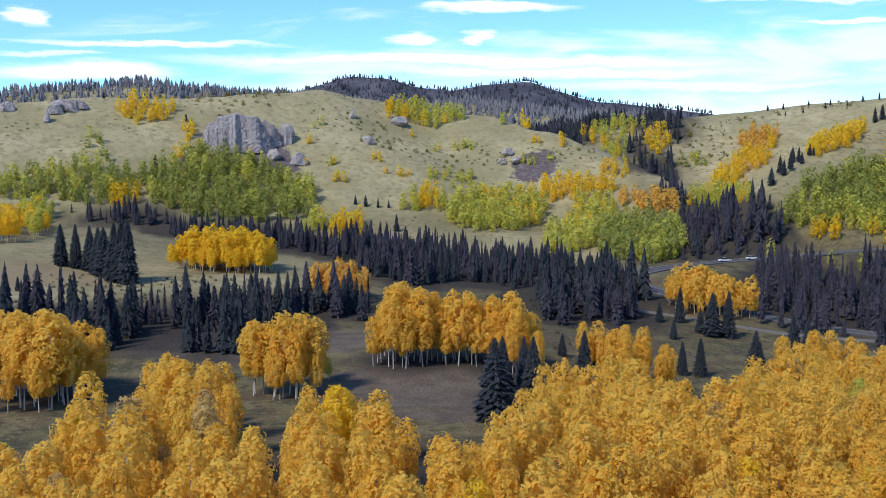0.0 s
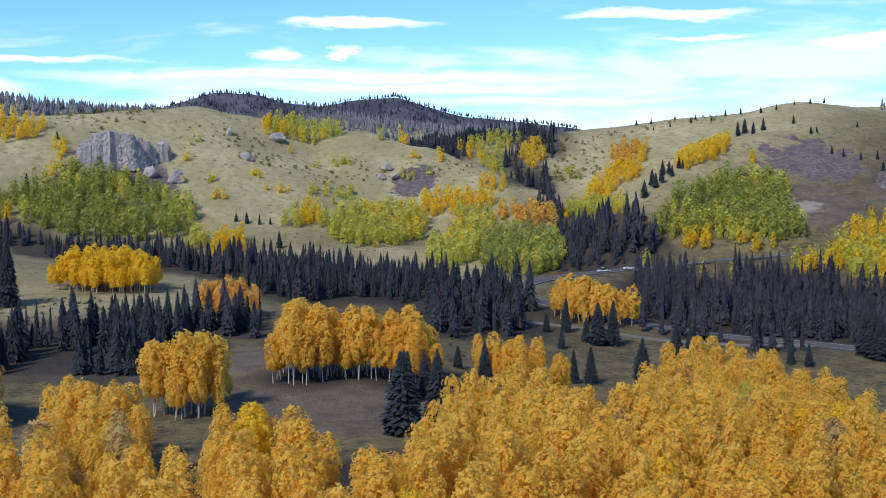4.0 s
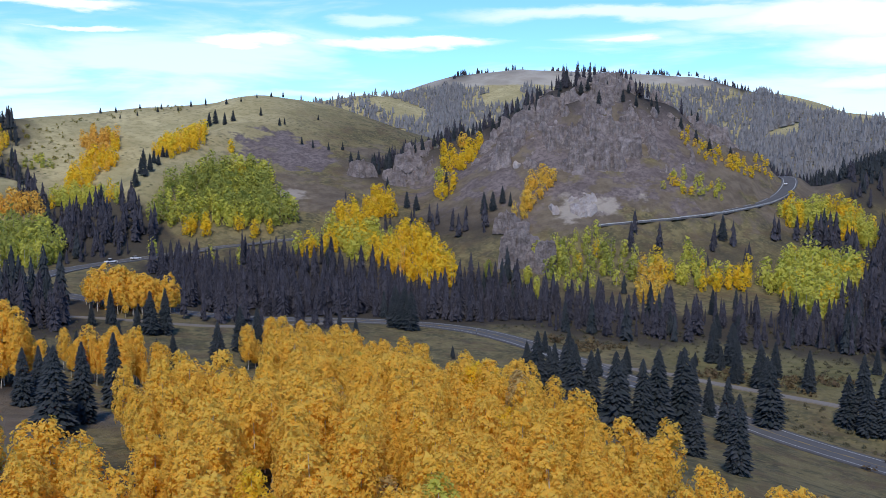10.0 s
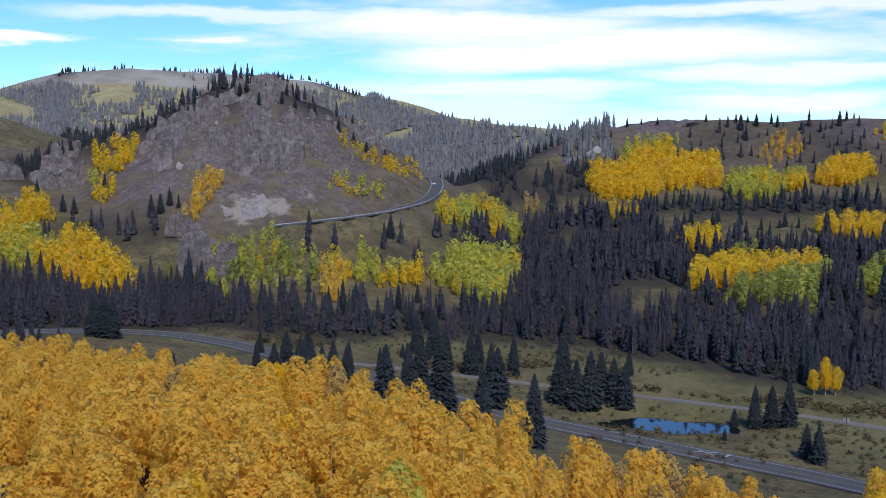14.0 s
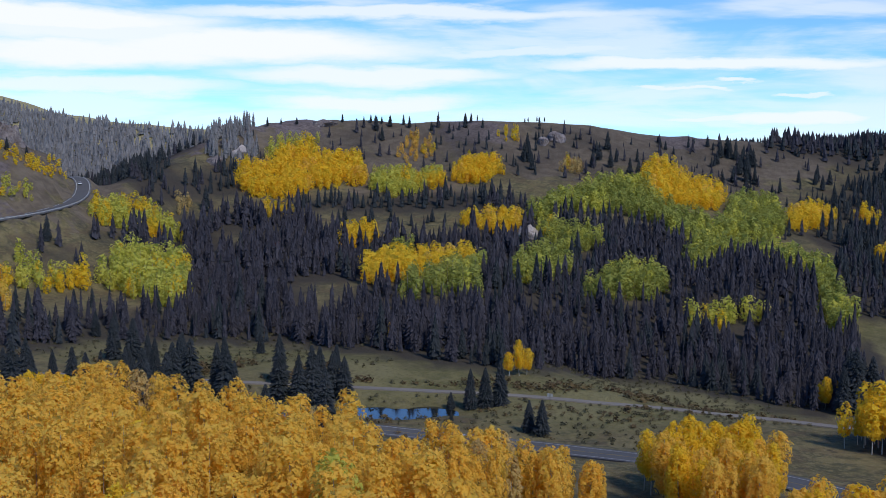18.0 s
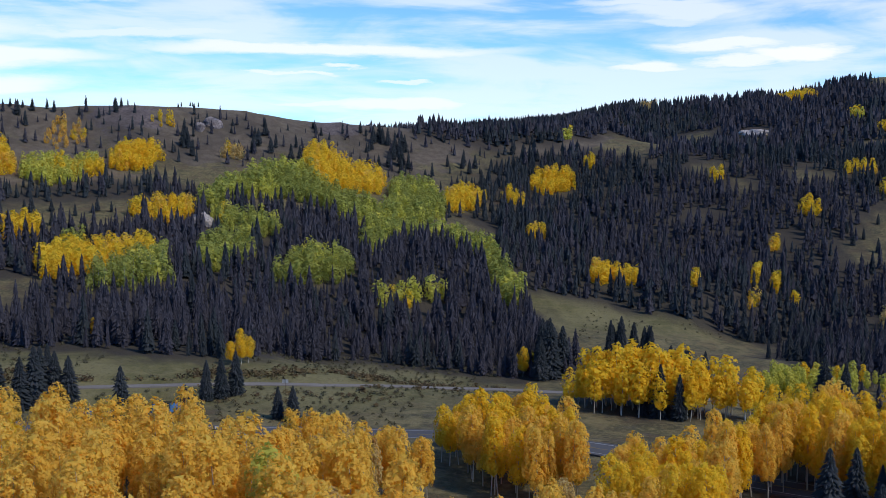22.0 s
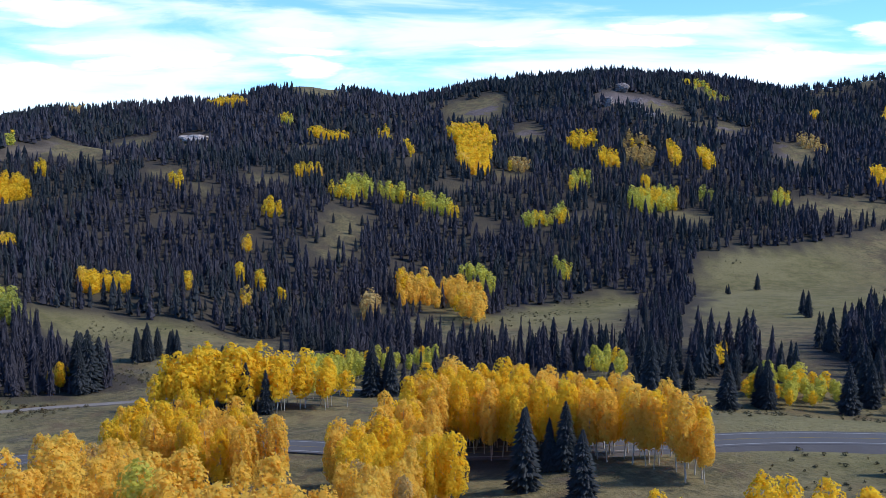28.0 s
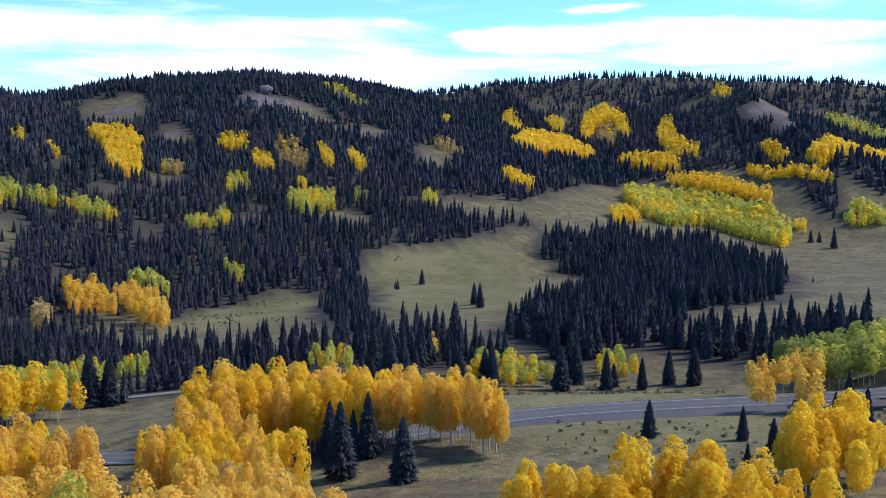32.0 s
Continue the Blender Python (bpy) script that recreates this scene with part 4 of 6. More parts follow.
def grove(kind, tall, spacing, poly):
    """A stand of aspens on the slopes, with some trees of the neighbouring colour among them."""
    GROVES.append(poly)
    xs, ys = filled(list(poly), spacing, 2.0)
    near = np.full(len(xs), 1e9)
    for line, half in GRADES:
        for px, py, _ in line:
            near = np.minimum(near, np.hypot(xs - px, ys - py) - half)
    xs, ys = xs[near > 4], ys[near > 4]
    if not len(xs):
        xs, ys = np.array([np.mean([q[0] for q in poly])]), np.array([np.mean([q[1] for q in poly])])
    n = len(xs)
    far = math.hypot(xs[0] - 20, ys[0])
    h = tall * RNG.uniform(0.70, 1.15, n)
    low = tall < 7.5
    crowns = MID_CROWNS if far < 420 or tall > 12.5 else TINY_CROWNS if far > 850 or low else FAR_CROWNS
    other = bumps(xs, ys, 16, 33, 2) + RNG.normal(size=n) * 0.35 > (0.4 if kind in "VL" else 0.75)
    for key, m in ((kind, ~other), (NEIGHBOUR[kind], other)):
        if m.any():
            wood("shrubs" if low else "aspen_grove", "%s autumn %s on the hillside" % (LEAF_WORDS[key], "aspen scrub" if low else "aspen grove"),
                 crowns, xs[m], ys[m], h[m], h[m] * RNG.uniform(0.95, 1.35, m.sum()) * (1.3 if low else 1.0), LEAVES[key], STEMS[:2] if far < 450 and not low else None)


def near_grove(kind, tall, spacing, poly):
    """A grove close enough to tell its trees apart."""
    GROVES.append(poly)
    for x, y in zip(*filled(list(poly), spacing, 1.5)):
        aspen(kind if RNG.random() < (0.85 if kind == "G" else 0.6) else "B" if kind == "G" else "G", x, y, tall * RNG.uniform(0.78, 1.12), crowns=TALL_CROWN_MESHES)


def middle_stand(kind, x, y, rx, ry, turn, n, tall):
    """A dense stand of full-leaved aspens in the middle distance."""
    crowns = GROVE_CROWNS if math.hypot(x - 40, y - 20) < 230 else MID_CROWNS
    CLEARINGS.append((x, y, rx + 2, ry + 2, turn))
    px, py, out = in_ellipse(x, y, rx, ry, turn, n)
    h = tall * RNG.uniform(0.66, 1.17, n) * (1.05 - 0.30 * out ** 3)
    wood("aspen_grove", "%s aspen grove with pale stems on the meadow" % LEAF_WORDS[kind], crowns, px, py, h, h * RNG.uniform(0.95, 1.25, n), LEAVES[kind], STEMS)


def inside(px, py, poly):
    hit = np.zeros(px.shape, bool)
    for (ax, ay), (bx, by) in zip(poly, poly[1:] + poly[:1]):
        cross = ((ay > py) != (by > py)) & (px < (bx - ax) * (py - ay) / (by - ay + 1e-9) + ax)
        hit ^= cross
    return hit


def filled(poly, spacing, ragged=9.0):
    """Uneven places inside an outline."""
    p = np.array(poly, float)
    gx, gy = np.meshgrid(np.arange(p[:, 0].min(), p[:, 0].max(), spacing), np.arange(p[:, 1].min(), p[:, 1].max(), spacing))
    gx, gy = gx.ravel(), gy.ravel()
    gx, gy = gx + RNG.uniform(-0.48, 0.48, gx.size) * spacing, gy + RNG.uniform(-0.48, 0.48, gy.size) * spacing
    ok = inside(gx + bumps(gx, gy, 34, 21, 3) * ragged, gy + bumps(gx, gy, 34, 22, 3) * ragged, poly)
    return gx[ok], gy[ok]


def cleared(xs, ys, gap=0.25, margin=0.0):
    """Which places stay wooded: off the roads, out of the clearings and the aspen stands, with uneven natural gaps."""
    keep = bumps(xs, ys, 55, 5, 3) > -1.0 + gap * 2
    for line, half in GRADES:
        for px, py, _ in line:
            keep &= (xs - px) ** 2 + (ys - py) ** 2 > (half + 4) ** 2
    keep &= pond_reach(xs, ys) > 1.25
    r = np.hypot(xs - 40, ys - 20)
    ax, ay = (xs - 40) / r, (ys - 20) / r
    for poly in GROVES:
        keep &= ~(inside(xs, ys, list(poly)) | inside(xs + ax * 7, ys + ay * 7, list(poly)))
    wx, wy = xs + bumps(xs, ys, 20, 51, 2) * 3, ys + bumps(xs, ys, 20, 52, 2) * 3
    for poly in OPEN_GROUND:
        keep &= ~inside(wx, wy, list(poly))
    ragged = 1 + bumps(xs, ys, 30, 17, 3) * 0.75
    for cx, cy, rx, ry, turn in CLEARINGS:
        s, c = math.sin(radians(turn)), math.cos(radians(turn))
        u, v = (xs - cx) * c - (ys - cy) * s, (xs - cx) * s + (ys - cy) * c
        keep &= (u / (rx + margin)) ** 2 + (v / (ry + margin)) ** 2 > ragged
    return keep


PLANTED = []


def plant(kind, xs, ys, tall):
    """Conifers at the places, coarser with distance."""
    if kind != "P":
        PLANTED.append((xs, ys))
    far = np.hypot(xs - 20, ys)
    label = {"C": "dense dark green spruce forest", "D": "spruce forest with many grey beetle-killed trees", "P": "dead spruce forest on the plateau, grey with haze put into its colour"}[kind]
    for lo, hi, protos in ((0, 480, MID_SPRUCES), (480, 820, FAR_SPRUCES), (820, 9999, TINY_SPRUCES)):
        m = (far >= lo) & (far < hi)
        n = int(m.sum())
        if not n:
            continue
        h = tall * RNG.uniform(0.45, 1.2, n) * (1 + 0.22 * bumps(xs[m], ys[m], 22, 14, 2))
        wood("spruce_forest", label, protos + (BARE_SPRUCES[:3] if kind != "C" and lo < 480 else []), xs[m], ys[m], h, h * RNG.uniform(0.8, 1.1, n), NEEDLES[kind])


def forest(kind, tall, spacing, poly, gap=0.12):
    xs, ys = filled(list(poly), spacing)
    keep = cleared(xs, ys, gap) & (bumps(xs, ys, 15, 9, 2) > -0.62)
    xs, ys = xs[keep], ys[keep]
    grey = bumps(xs, ys, 70, 8, 3) + RNG.normal(size=len(xs)) * 0.25 > (-0.10 if kind == "C" else -0.45)
    for key, m in (("C", ~grey), ("D", grey)):
        if m.any():
            plant(key, xs[m], ys[m], tall)


def crest_forest(index, kind, tall, spacing, front, back, gap=0.25, first=0, last=99, bare=0):
    """Conifers along a ridge, from a way in front of its crest to a way behind."""
    pts = CRESTS[index][4][first:last]
    xs, ys = [], []
    for (ax, ay, _), (bx, by, _) in zip(pts, pts[1:]):
        l = math.hypot(bx - ax, by - ay)
        n = int(l * (front + back) / spacing ** 2)
        u, w = RNG.random(n), RNG.uniform(-front, back, n)
        r = math.hypot(0.5 * (ax + bx), 0.5 * (ay + by))
        ox, oy = 0.5 * (ax + bx) / r, 0.5 * (ay + by) / r
        w = np.where((w > -bare) & (w < bare * 0.3), -bare - np.abs(w) * 2, w)
        xs.append(ax + (bx - ax) * u + ox * w)
        ys.append(ay + (by - ay) * u + oy * w)
    xs, ys = np.concatenate(xs), np.concatenate(ys)
    keep = cleared(xs, ys, gap)
    xs, ys = xs[keep], ys[keep]
    other = bumps(xs, ys, 80, 8, 3) + RNG.normal(size=len(xs)) * 0.3 > 0.2
    for key, m in ((kind, ~other), ("D" if kind == "C" else "C" if kind == "D" else kind, other)):
        if m.any():
            plant(key, xs[m], ys[m], tall)


# ---- clearings in the woods: x, y, half widths across and along, compass turn ----
CLEARINGS = []
CLEARINGS.append((392, -1062, 26, 34, 159))
CLEARINGS.append((345, -1020, 18, 30, 160))
CLEARINGS.append((1102, -565, 38, 50, 117))
CLEARINGS.append((759, -722, 24, 30, 133))
CLEARINGS.append((775, -768, 15, 20, 135))
CLEARINGS.append((856, -318, 14, 20, 110))
CLEARINGS.append((443, 164, 14, 38, 72))
CLEARINGS.append((538, 249, 11, 38, 67))
CLEARINGS.append((608, 160, 38, 40, 77))
CLEARINGS.append((638, -62, 19, 27, 96))
CLEARINGS.append((604, 216, 18, 15, 72))
CLEARINGS.append((621, -309, 19, 38, 121))
CLEARINGS.append((928, -664, 38, 71, 128))
CLEARINGS.append((577, -272, 18, 15, 120))
CLEARINGS.append((1034, -326, 27, 39, 111))
CLEARINGS.append((989, -372, 16, 28, 114))
CLEARINGS.append((896, -646, 34, 63, 128))
CLEARINGS.append((760, -604, 10, 45, 131))
CLEARINGS.append((774, -727, 34, 63, 135))
CLEARINGS.append((553, -471, 15, 15, 134))
CLEARINGS.append((509, -528, 19, 24, 139))
CLEARINGS.append((717, -305, 24, 18, 118))
CLEARINGS.append((719, -261, 15, 14, 115))
CLEARINGS.append((681, -215, 14, 15, 113))
CLEARINGS.append((461, -639, 34, 34, 148))
CLEARINGS.append((225, -764, 40, 59, 165))
CLEARINGS.append((393, -593, 11, 22, 150))
CLEARINGS.append((1070, -557, 33, 31, 120))
CLEARINGS.append((775, -604, 14, 45, 131))
CLEARINGS.append((849, -145, 25, 18, 100))
CLEARINGS.append((619, -249, 9, 14, 117))
CLEARINGS.append((658, -431, 9, 18, 127))
CLEARINGS.append((583, -404, 10, 21, 129))
CLEARINGS.append((728, -742, 26, 47, 137))
CLEARINGS.append((587, -746, 19, 45, 143))
CLEARINGS.append((432, -884, 26, 28, 156))
CLEARINGS.append((858, -221, 31, 43, 109))
CLEARINGS.append((852, -180, 21, 22, 107))
CLEARINGS.append((622, 321, 13, 13, 60))
CLEARINGS.append((583, 334, 9, 20, 58))
CLEARINGS.append((836, 1148, 38, 39, 34))
CLEARINGS.append((1051, 1198, 31, 37, 39))
CLEARINGS.append((1143, 1259, 110, 67, 40))
CLEARINGS.append((1110, 770, 19, 30, 54))
CLEARINGS.append((1289, 1132, 76, 47, 48))
CLEARINGS.append((1140, 678, 19, 30, 58))
CLEARINGS.append((1155, 1261, 102, 62, 42))
CLEARINGS.append((1313, 988, 32, 20, 52))

# ---- open meadow between the woods: outlines ----
OPEN_GROUND.append(((521, -68), (524, -77), (513, -103), (484, -125), (477, -152), (429, -160), (368, -131), (391, -107), (393, -79), (386, -58), (428, -61), (479, -63)))
OPEN_GROUND.append(((446, -243), (475, -278), (429, -281), (446, -311), (442, -349), (440, -382), (346, -312), (249, -207), (300, -189), (333, -188), (417, -223)))
OPEN_GROUND.append(((425, -448), (425, -484), (422, -533), (416, -584), (404, -621), (371, -559), (341, -555), (339, -492), (235, -308), (209, -228), (235, -218), (318, -303)))
OPEN_GROUND.append(((266, -785), (186, -811), (81, -331), (107, -312), (147, -302), (190, -333), (222, -397), (170, -328), (147, -382), (200, -568)))
OPEN_GROUND.append(((450, -701), (442, -745), (429, -794), (393, -741), (394, -683), (417, -652), (440, -679)))
OPEN_GROUND.append(((488, -656), (476, -690), (461, -656), (471, -634)))
OPEN_GROUND.append(((641, -311), (650, -351), (613, -338), (608, -305)))
OPEN_GROUND.append(((605, -271), (595, -306), (565, -293), (576, -260)))
OPEN_GROUND.append(((420, 173), (443, 166), (450, 150), (427, 145), (406, 162)))
OPEN_GROUND.append(((585, 215), (614, 152), (604, 137), (572, 132), (572, 174)))
OPEN_GROUND.append(((536, 259), (580, 230), (545, 223), (508, 236)))
OPEN_GROUND.append(((425, 175), (445, 167), (450, 149), (434, 148), (405, 164)))
OPEN_GROUND.append(((431, 171), (450, 154), (440, 147), (421, 164)))
OPEN_GROUND.append(((440, -242), (420, -267), (448, -323), (401, -339), (282, -231), (353, -234), (388, -215)))
OPEN_GROUND.append(((-83, 328), (-95, 421), (-51, 439), (-23, 332), (-24, 288), (-45, 320), (-71, 297)))
OPEN_GROUND.append(((13, 384), (37, 390), (39, 361), (21, 335)))
OPEN_GROUND.append(((37, 255), (50, 249), (79, 173), (80, 157), (67, 156), (45, 167)))
OPEN_GROUND.append(((490, -215), (491, -244), (488, -264), (458, -244), (454, -221)))

# ---- aspen groves on the slopes: leaf colour, height, spacing, outline ----
grove("V", 9, 4.2, ((-133, 457), (-122, 472), (-111, 479), (-91, 484), (-77, 480), (-71, 460), (-86, 446), (-104, 447), (-126, 440)))
grove("Y", 9, 4.2, ((-85, 453), (-83, 464), (-72, 469), (-69, 459), (-80, 448)))
grove("V", 10, 4.2, ((-74, 478), (-59, 508), (-41, 522), (-22, 509), (-4, 504), (8, 489), (13, 469), (-9, 457), (-33, 451), (-57, 452), (-66, 460)))
grove("L", 9, 7, ((-66, 503), (-68, 524), (-57, 527), (-45, 511), (-54, 500)))
grove("Y", 8, 4.2, ((-65, 525), (-66, 540), (-61, 543), (-57, 528)))
grove("Y", 8, 4.2, ((-29, 509), (-28, 520), (-22, 517), (-21, 508)))
grove("Y", 8, 4.2, ((-102, 538), (-100, 554), (-75, 560), (-73, 541), (-89, 531)))
grove("V", 7, 9, ((-104, 480), (-111, 522), (-105, 527), (-89, 486)))
grove("V", 8, 6, ((-68, 467), (-73, 492), (-70, 496), (-63, 470)))
grove("Y", 10, 4.2, ((-126, 419), (-115, 425), (-79, 334), (-86, 320)))
grove("L", 10, 4.2, ((-116, 436), (-107, 441), (-95, 419), (-77, 343), (-88, 361)))
grove("L", 9, 4.2, ((33, 602), (48, 626), (72, 624), (82, 622), (79, 603), (56, 601), (39, 595)))
grove("L", 8, 6, ((161, 645), (183, 660), (195, 643), (179, 614), (170, 567), (158, 578), (157, 620)))
grove("Y", 9, 5, ((192, 627), (207, 635), (208, 613), (196, 596), (190, 605)))
grove("L", 9, 4.2, ((47, 481), (58, 501), (73, 508), (74, 489), (56, 479)))
grove("L", 10, 4.2, ((74, 466), (76, 501), (90, 526), (116, 529), (123, 516), (119, 494), (101, 468), (85, 464)))
grove("Y", 9, 4.2, ((113, 525), (120, 537), (138, 544), (158, 537), (162, 524), (139, 524), (121, 520)))
grove("O", 9, 4.2, ((155, 514), (165, 520), (188, 505), (186, 489), (175, 494), (163, 508)))
grove("L", 10, 4.2, ((114, 439), (117, 460), (130, 487), (140, 524), (155, 516), (160, 498), (138, 447), (121, 425)))
grove("V", 11, 4.2, ((160, 497), (181, 481), (180, 441), (174, 428), (162, 414), (144, 423), (138, 439), (143, 460)))
grove("Y", 8, 4.2, ((154, 550), (162, 556), (169, 550), (165, 542), (155, 546)))
grove("Y", 9, 4.2, ((20, 444), (23, 462), (35, 466), (37, 448), (26, 441)))
grove("L", 8, 4.2, ((6, 447), (11, 464), (20, 460), (18, 448)))
grove("Y", 5.5, 5, ((16, 503), (15, 511), (25, 513), (25, 504)))
grove("Y", 5.5, 5, ((46, 516), (46, 523), (54, 527), (55, 519)))
grove("L", 5.5, 5, ((63, 524), (63, 536), (74, 546), (73, 531)))
grove("L", 5.5, 5, ((75, 522), (75, 539), (86, 548), (85, 531)))
grove("L", 5.5, 5, ((12, 519), (11, 527), (23, 529), (23, 522)))
grove("Y", 5.5, 5, ((-4, 519), (-5, 525), (2, 526), (2, 520)))
grove("L", 5.5, 5, ((-2, 558), (-3, 564), (5, 567), (6, 561)))
grove("L", 5.5, 5, ((64, 564), (64, 575), (72, 582), (72, 572)))
grove("Y", 5.5, 5, ((50, 576), (50, 583), (54, 588), (55, 579)))
grove("L", 5.5, 5, ((75, 578), (75, 584), (87, 582), (87, 576)))
grove("Y", 5.5, 5, ((32, 529), (32, 536), (39, 540), (39, 532)))
grove("Y", 5.5, 5, ((119, 580), (120, 586), (128, 584), (128, 580)))
grove("Y", 5.5, 5, ((136, 577), (137, 588), (142, 592), (140, 578)))
grove("V", 5.5, 5, ((202, 581), (205, 597), (222, 594), (218, 576)))
grove("L", 5.5, 5, ((112, 558), (113, 567), (130, 565), (129, 557)))
grove("Y", 5.5, 5, ((39, 517), (38, 523), (43, 525), (43, 520)))
grove("Y", 5.5, 5, ((-3, 540), (-3, 545), (1, 547), (2, 542)))
grove("O", 9, 4.2, ((242, 607), (256, 623), (267, 610), (260, 585), (246, 582), (240, 590)))
grove("Y", 9, 4.2, ((215, 539), (227, 570), (243, 584), (253, 575), (245, 556), (234, 554), (226, 536)))
grove("Y", 9, 4.2, ((273, 573), (292, 590), (300, 560), (297, 543), (272, 518), (255, 513)))
grove("V", 11, 4.2, ((216, 452), (237, 473), (260, 495), (289, 513), (308, 508), (305, 485), (293, 462), (288, 432), (279, 431), (260, 440), (240, 450), (228, 456)))
grove("L", 10, 7, ((291, 509), (308, 508), (305, 488), (291, 464), (281, 470)))
grove("Y", 9, 4.2, ((230, 437), (236, 450), (250, 447), (248, 436)))
grove("Y", 9, 4.2, ((252, 434), (259, 438), (279, 429), (272, 411), (251, 418)))
grove("L", 10, 4.2, ((266, 400), (277, 408), (299, 423), (319, 409), (323, 401), (305, 383), (294, 375), (287, 393), (272, 392)))
grove("Y", 11, 4.2, ((293, 368), (310, 388), (329, 398), (331, 377), (320, 341), (311, 333), (298, 337), (300, 352)))
grove("Y", 9, 4.2, ((303, 425), (316, 438), (331, 437), (348, 453), (352, 437), (343, 423), (327, 420), (313, 416)))
grove("L", 9, 4.2, ((191, 500), (195, 512), (217, 539), (219, 479), (214, 466), (208, 496)))
grove("L", 8, 9, ((199, 419), (206, 436), (226, 441), (221, 415), (205, 404)))
grove("L", 8, 11, ((221, 398), (231, 419), (248, 412), (240, 392)))
grove("Y", 8, 4.2, ((299, 528), (306, 540), (311, 539), (306, 527)))
grove("Y", 9, 4.2, ((402, 471), (411, 469), (417, 447), (406, 436), (389, 431), (398, 459)))
grove("G", 9, 4.2, ((368, 364), (386, 376), (400, 386), (406, 378), (398, 368), (383, 365), (371, 359)))
grove("Y", 8, 4.2, ((365, 423), (378, 436), (385, 433), (373, 417), (366, 417)))
grove("L", 8, 5, ((392, 464), (398, 459), (382, 437)))
grove("L", 4.5, 4.5, ((438, 338), (451, 343), (471, 341), (482, 327), (474, 322), (450, 323)))
grove("Y", 4.5, 4.5, ((477, 366), (489, 364), (496, 353), (521, 353), (552, 356), (537, 344), (503, 335), (485, 348)))
grove("L", 10, 4.2, ((489, 304), (514, 313), (559, 324), (555, 303), (541, 278), (515, 265), (523, 282), (509, 291), (487, 294)))
grove("L", 12, 4.2, ((418, 258), (444, 267), (475, 265), (476, 246), (454, 232), (404, 211), (388, 208), (404, 236)))
grove("L", 9, 7, ((381, 274), (405, 292), (422, 295), (402, 277), (387, 267)))
grove("G", 9, 5, ((359, 276), (378, 290), (389, 287), (363, 262), (346, 259)))
grove("Y", 9, 5, ((385, 264), (400, 272), (424, 269), (410, 256)))
grove("L", 8, 9, ((351, 323), (374, 339), (383, 326), (388, 320), (375, 307), (349, 287), (333, 297)))
grove("L", 9, 6, ((323, 307), (332, 315), (339, 307), (319, 287)))
grove("Y", 11, 4.2, ((640, 289), (657, 295), (672, 282), (714, 283), (726, 266), (714, 258), (726, 234), (696, 220), (675, 218), (656, 237), (629, 249), (617, 270)))
grove("L", 9, 6, ((692, 294), (725, 295), (750, 275), (738, 266), (712, 282), (682, 286)))
grove("L", 10, 4.2, ((665, 209), (696, 217), (705, 203), (716, 171), (687, 164), (657, 189)))
grove("Y", 10, 4.2, ((711, 165), (736, 160), (745, 143), (721, 132), (691, 146), (692, 160)))
grove("O", 8, 6, ((747, 214), (788, 217), (782, 195), (751, 187), (737, 204)))
grove("B", 9, 4.2, ((739, 99), (764, 94), (754, 84), (739, 84)))
grove("Y", 10, 4.2, ((602, 136), (621, 134), (625, 107), (600, 100), (586, 114), (598, 126)))
grove("Y", 10, 4.2, ((532, 186), (569, 195), (579, 180), (556, 170), (540, 174)))
grove("Y", 11, 4.2, ((452, 149), (502, 161), (529, 155), (545, 117), (517, 111), (494, 123), (463, 133)))
grove("V", 11, 4.2, ((438, 129), (457, 133), (488, 121), (514, 111), (520, 105), (474, 101), (449, 93), (448, 106), (449, 119)))
grove("V", 11, 4.2, ((533, 162), (550, 158), (550, 149), (534, 148)))
grove("Y", 8, 6, ((783, 151), (806, 150), (808, 138), (788, 132)))
grove("B", 8, 5, ((561, 294), (587, 302), (593, 297), (570, 286)))
grove("Y", 8, 4.2, ((587, 251), (609, 256), (609, 242), (594, 233)))
grove("V", 11, 4.2, ((626, 103), (652, 98), (700, 78), (731, 61), (730, 38), (683, 31), (665, 10), (650, -10), (617, -2), (615, 17), (647, 30), (656, 51), (644, 77), (618, 92)))
grove("Y", 11, 4.2, ((734, 44), (779, 39), (781, 27), (746, 8), (739, -14), (690, -8), (687, 9), (686, 31)))
grove("V", 11, 4.2, ((708, -14), (731, -26), (733, -41), (679, -47), (646, -40), (632, -26), (620, -9), (635, -4), (673, -12)))
grove("Y", 10, 4.2, ((705, -50), (736, -65), (728, -79), (690, -72), (666, -53), (665, -46)))
grove("V", 11, 4.2, ((564, 11), (608, 6), (617, -12), (615, -41), (595, -55), (582, -63), (540, -62), (516, -67), (487, -61), (487, -51), (516, -50), (559, -54), (576, -40), (588, -23), (579, -7), (538, 4)))
grove("V", 11, 4.2, ((491, 53), (535, 47), (543, 33), (513, 18), (496, 18), (491, 32)))
grove("V", 11, 4.2, ((529, 94), (564, 86), (559, 69), (528, 64), (496, 74), (483, 86)))
grove("L", 11, 4.2, ((477, 11), (484, 4), (483, -9), (489, -18), (486, -26), (476, -21), (470, -3)))
grove("V", 10, 4.2, ((584, 91), (611, 88), (605, 56), (570, 52), (571, 69)))
grove("Y", 10, 4.2, ((763, -117), (795, -128), (783, -152), (755, -150), (746, -125)))
grove("Y", 9, 4.2, ((803, -164), (821, -175), (806, -176), (793, -169)))
grove("Y", 9, 4.2, ((721, -88), (742, -99), (725, -107), (713, -104)))
grove("Y", 10, 4.2, ((543, -108), (566, -117), (545, -133), (528, -129), (538, -115)))
grove("Y", 9, 4.2, ((624, -87), (641, -95), (650, -107), (629, -102)))
grove("Y", 9, 4.2, ((700, 166), (734, 165), (751, 147), (731, 138), (702, 137), (692, 156)))
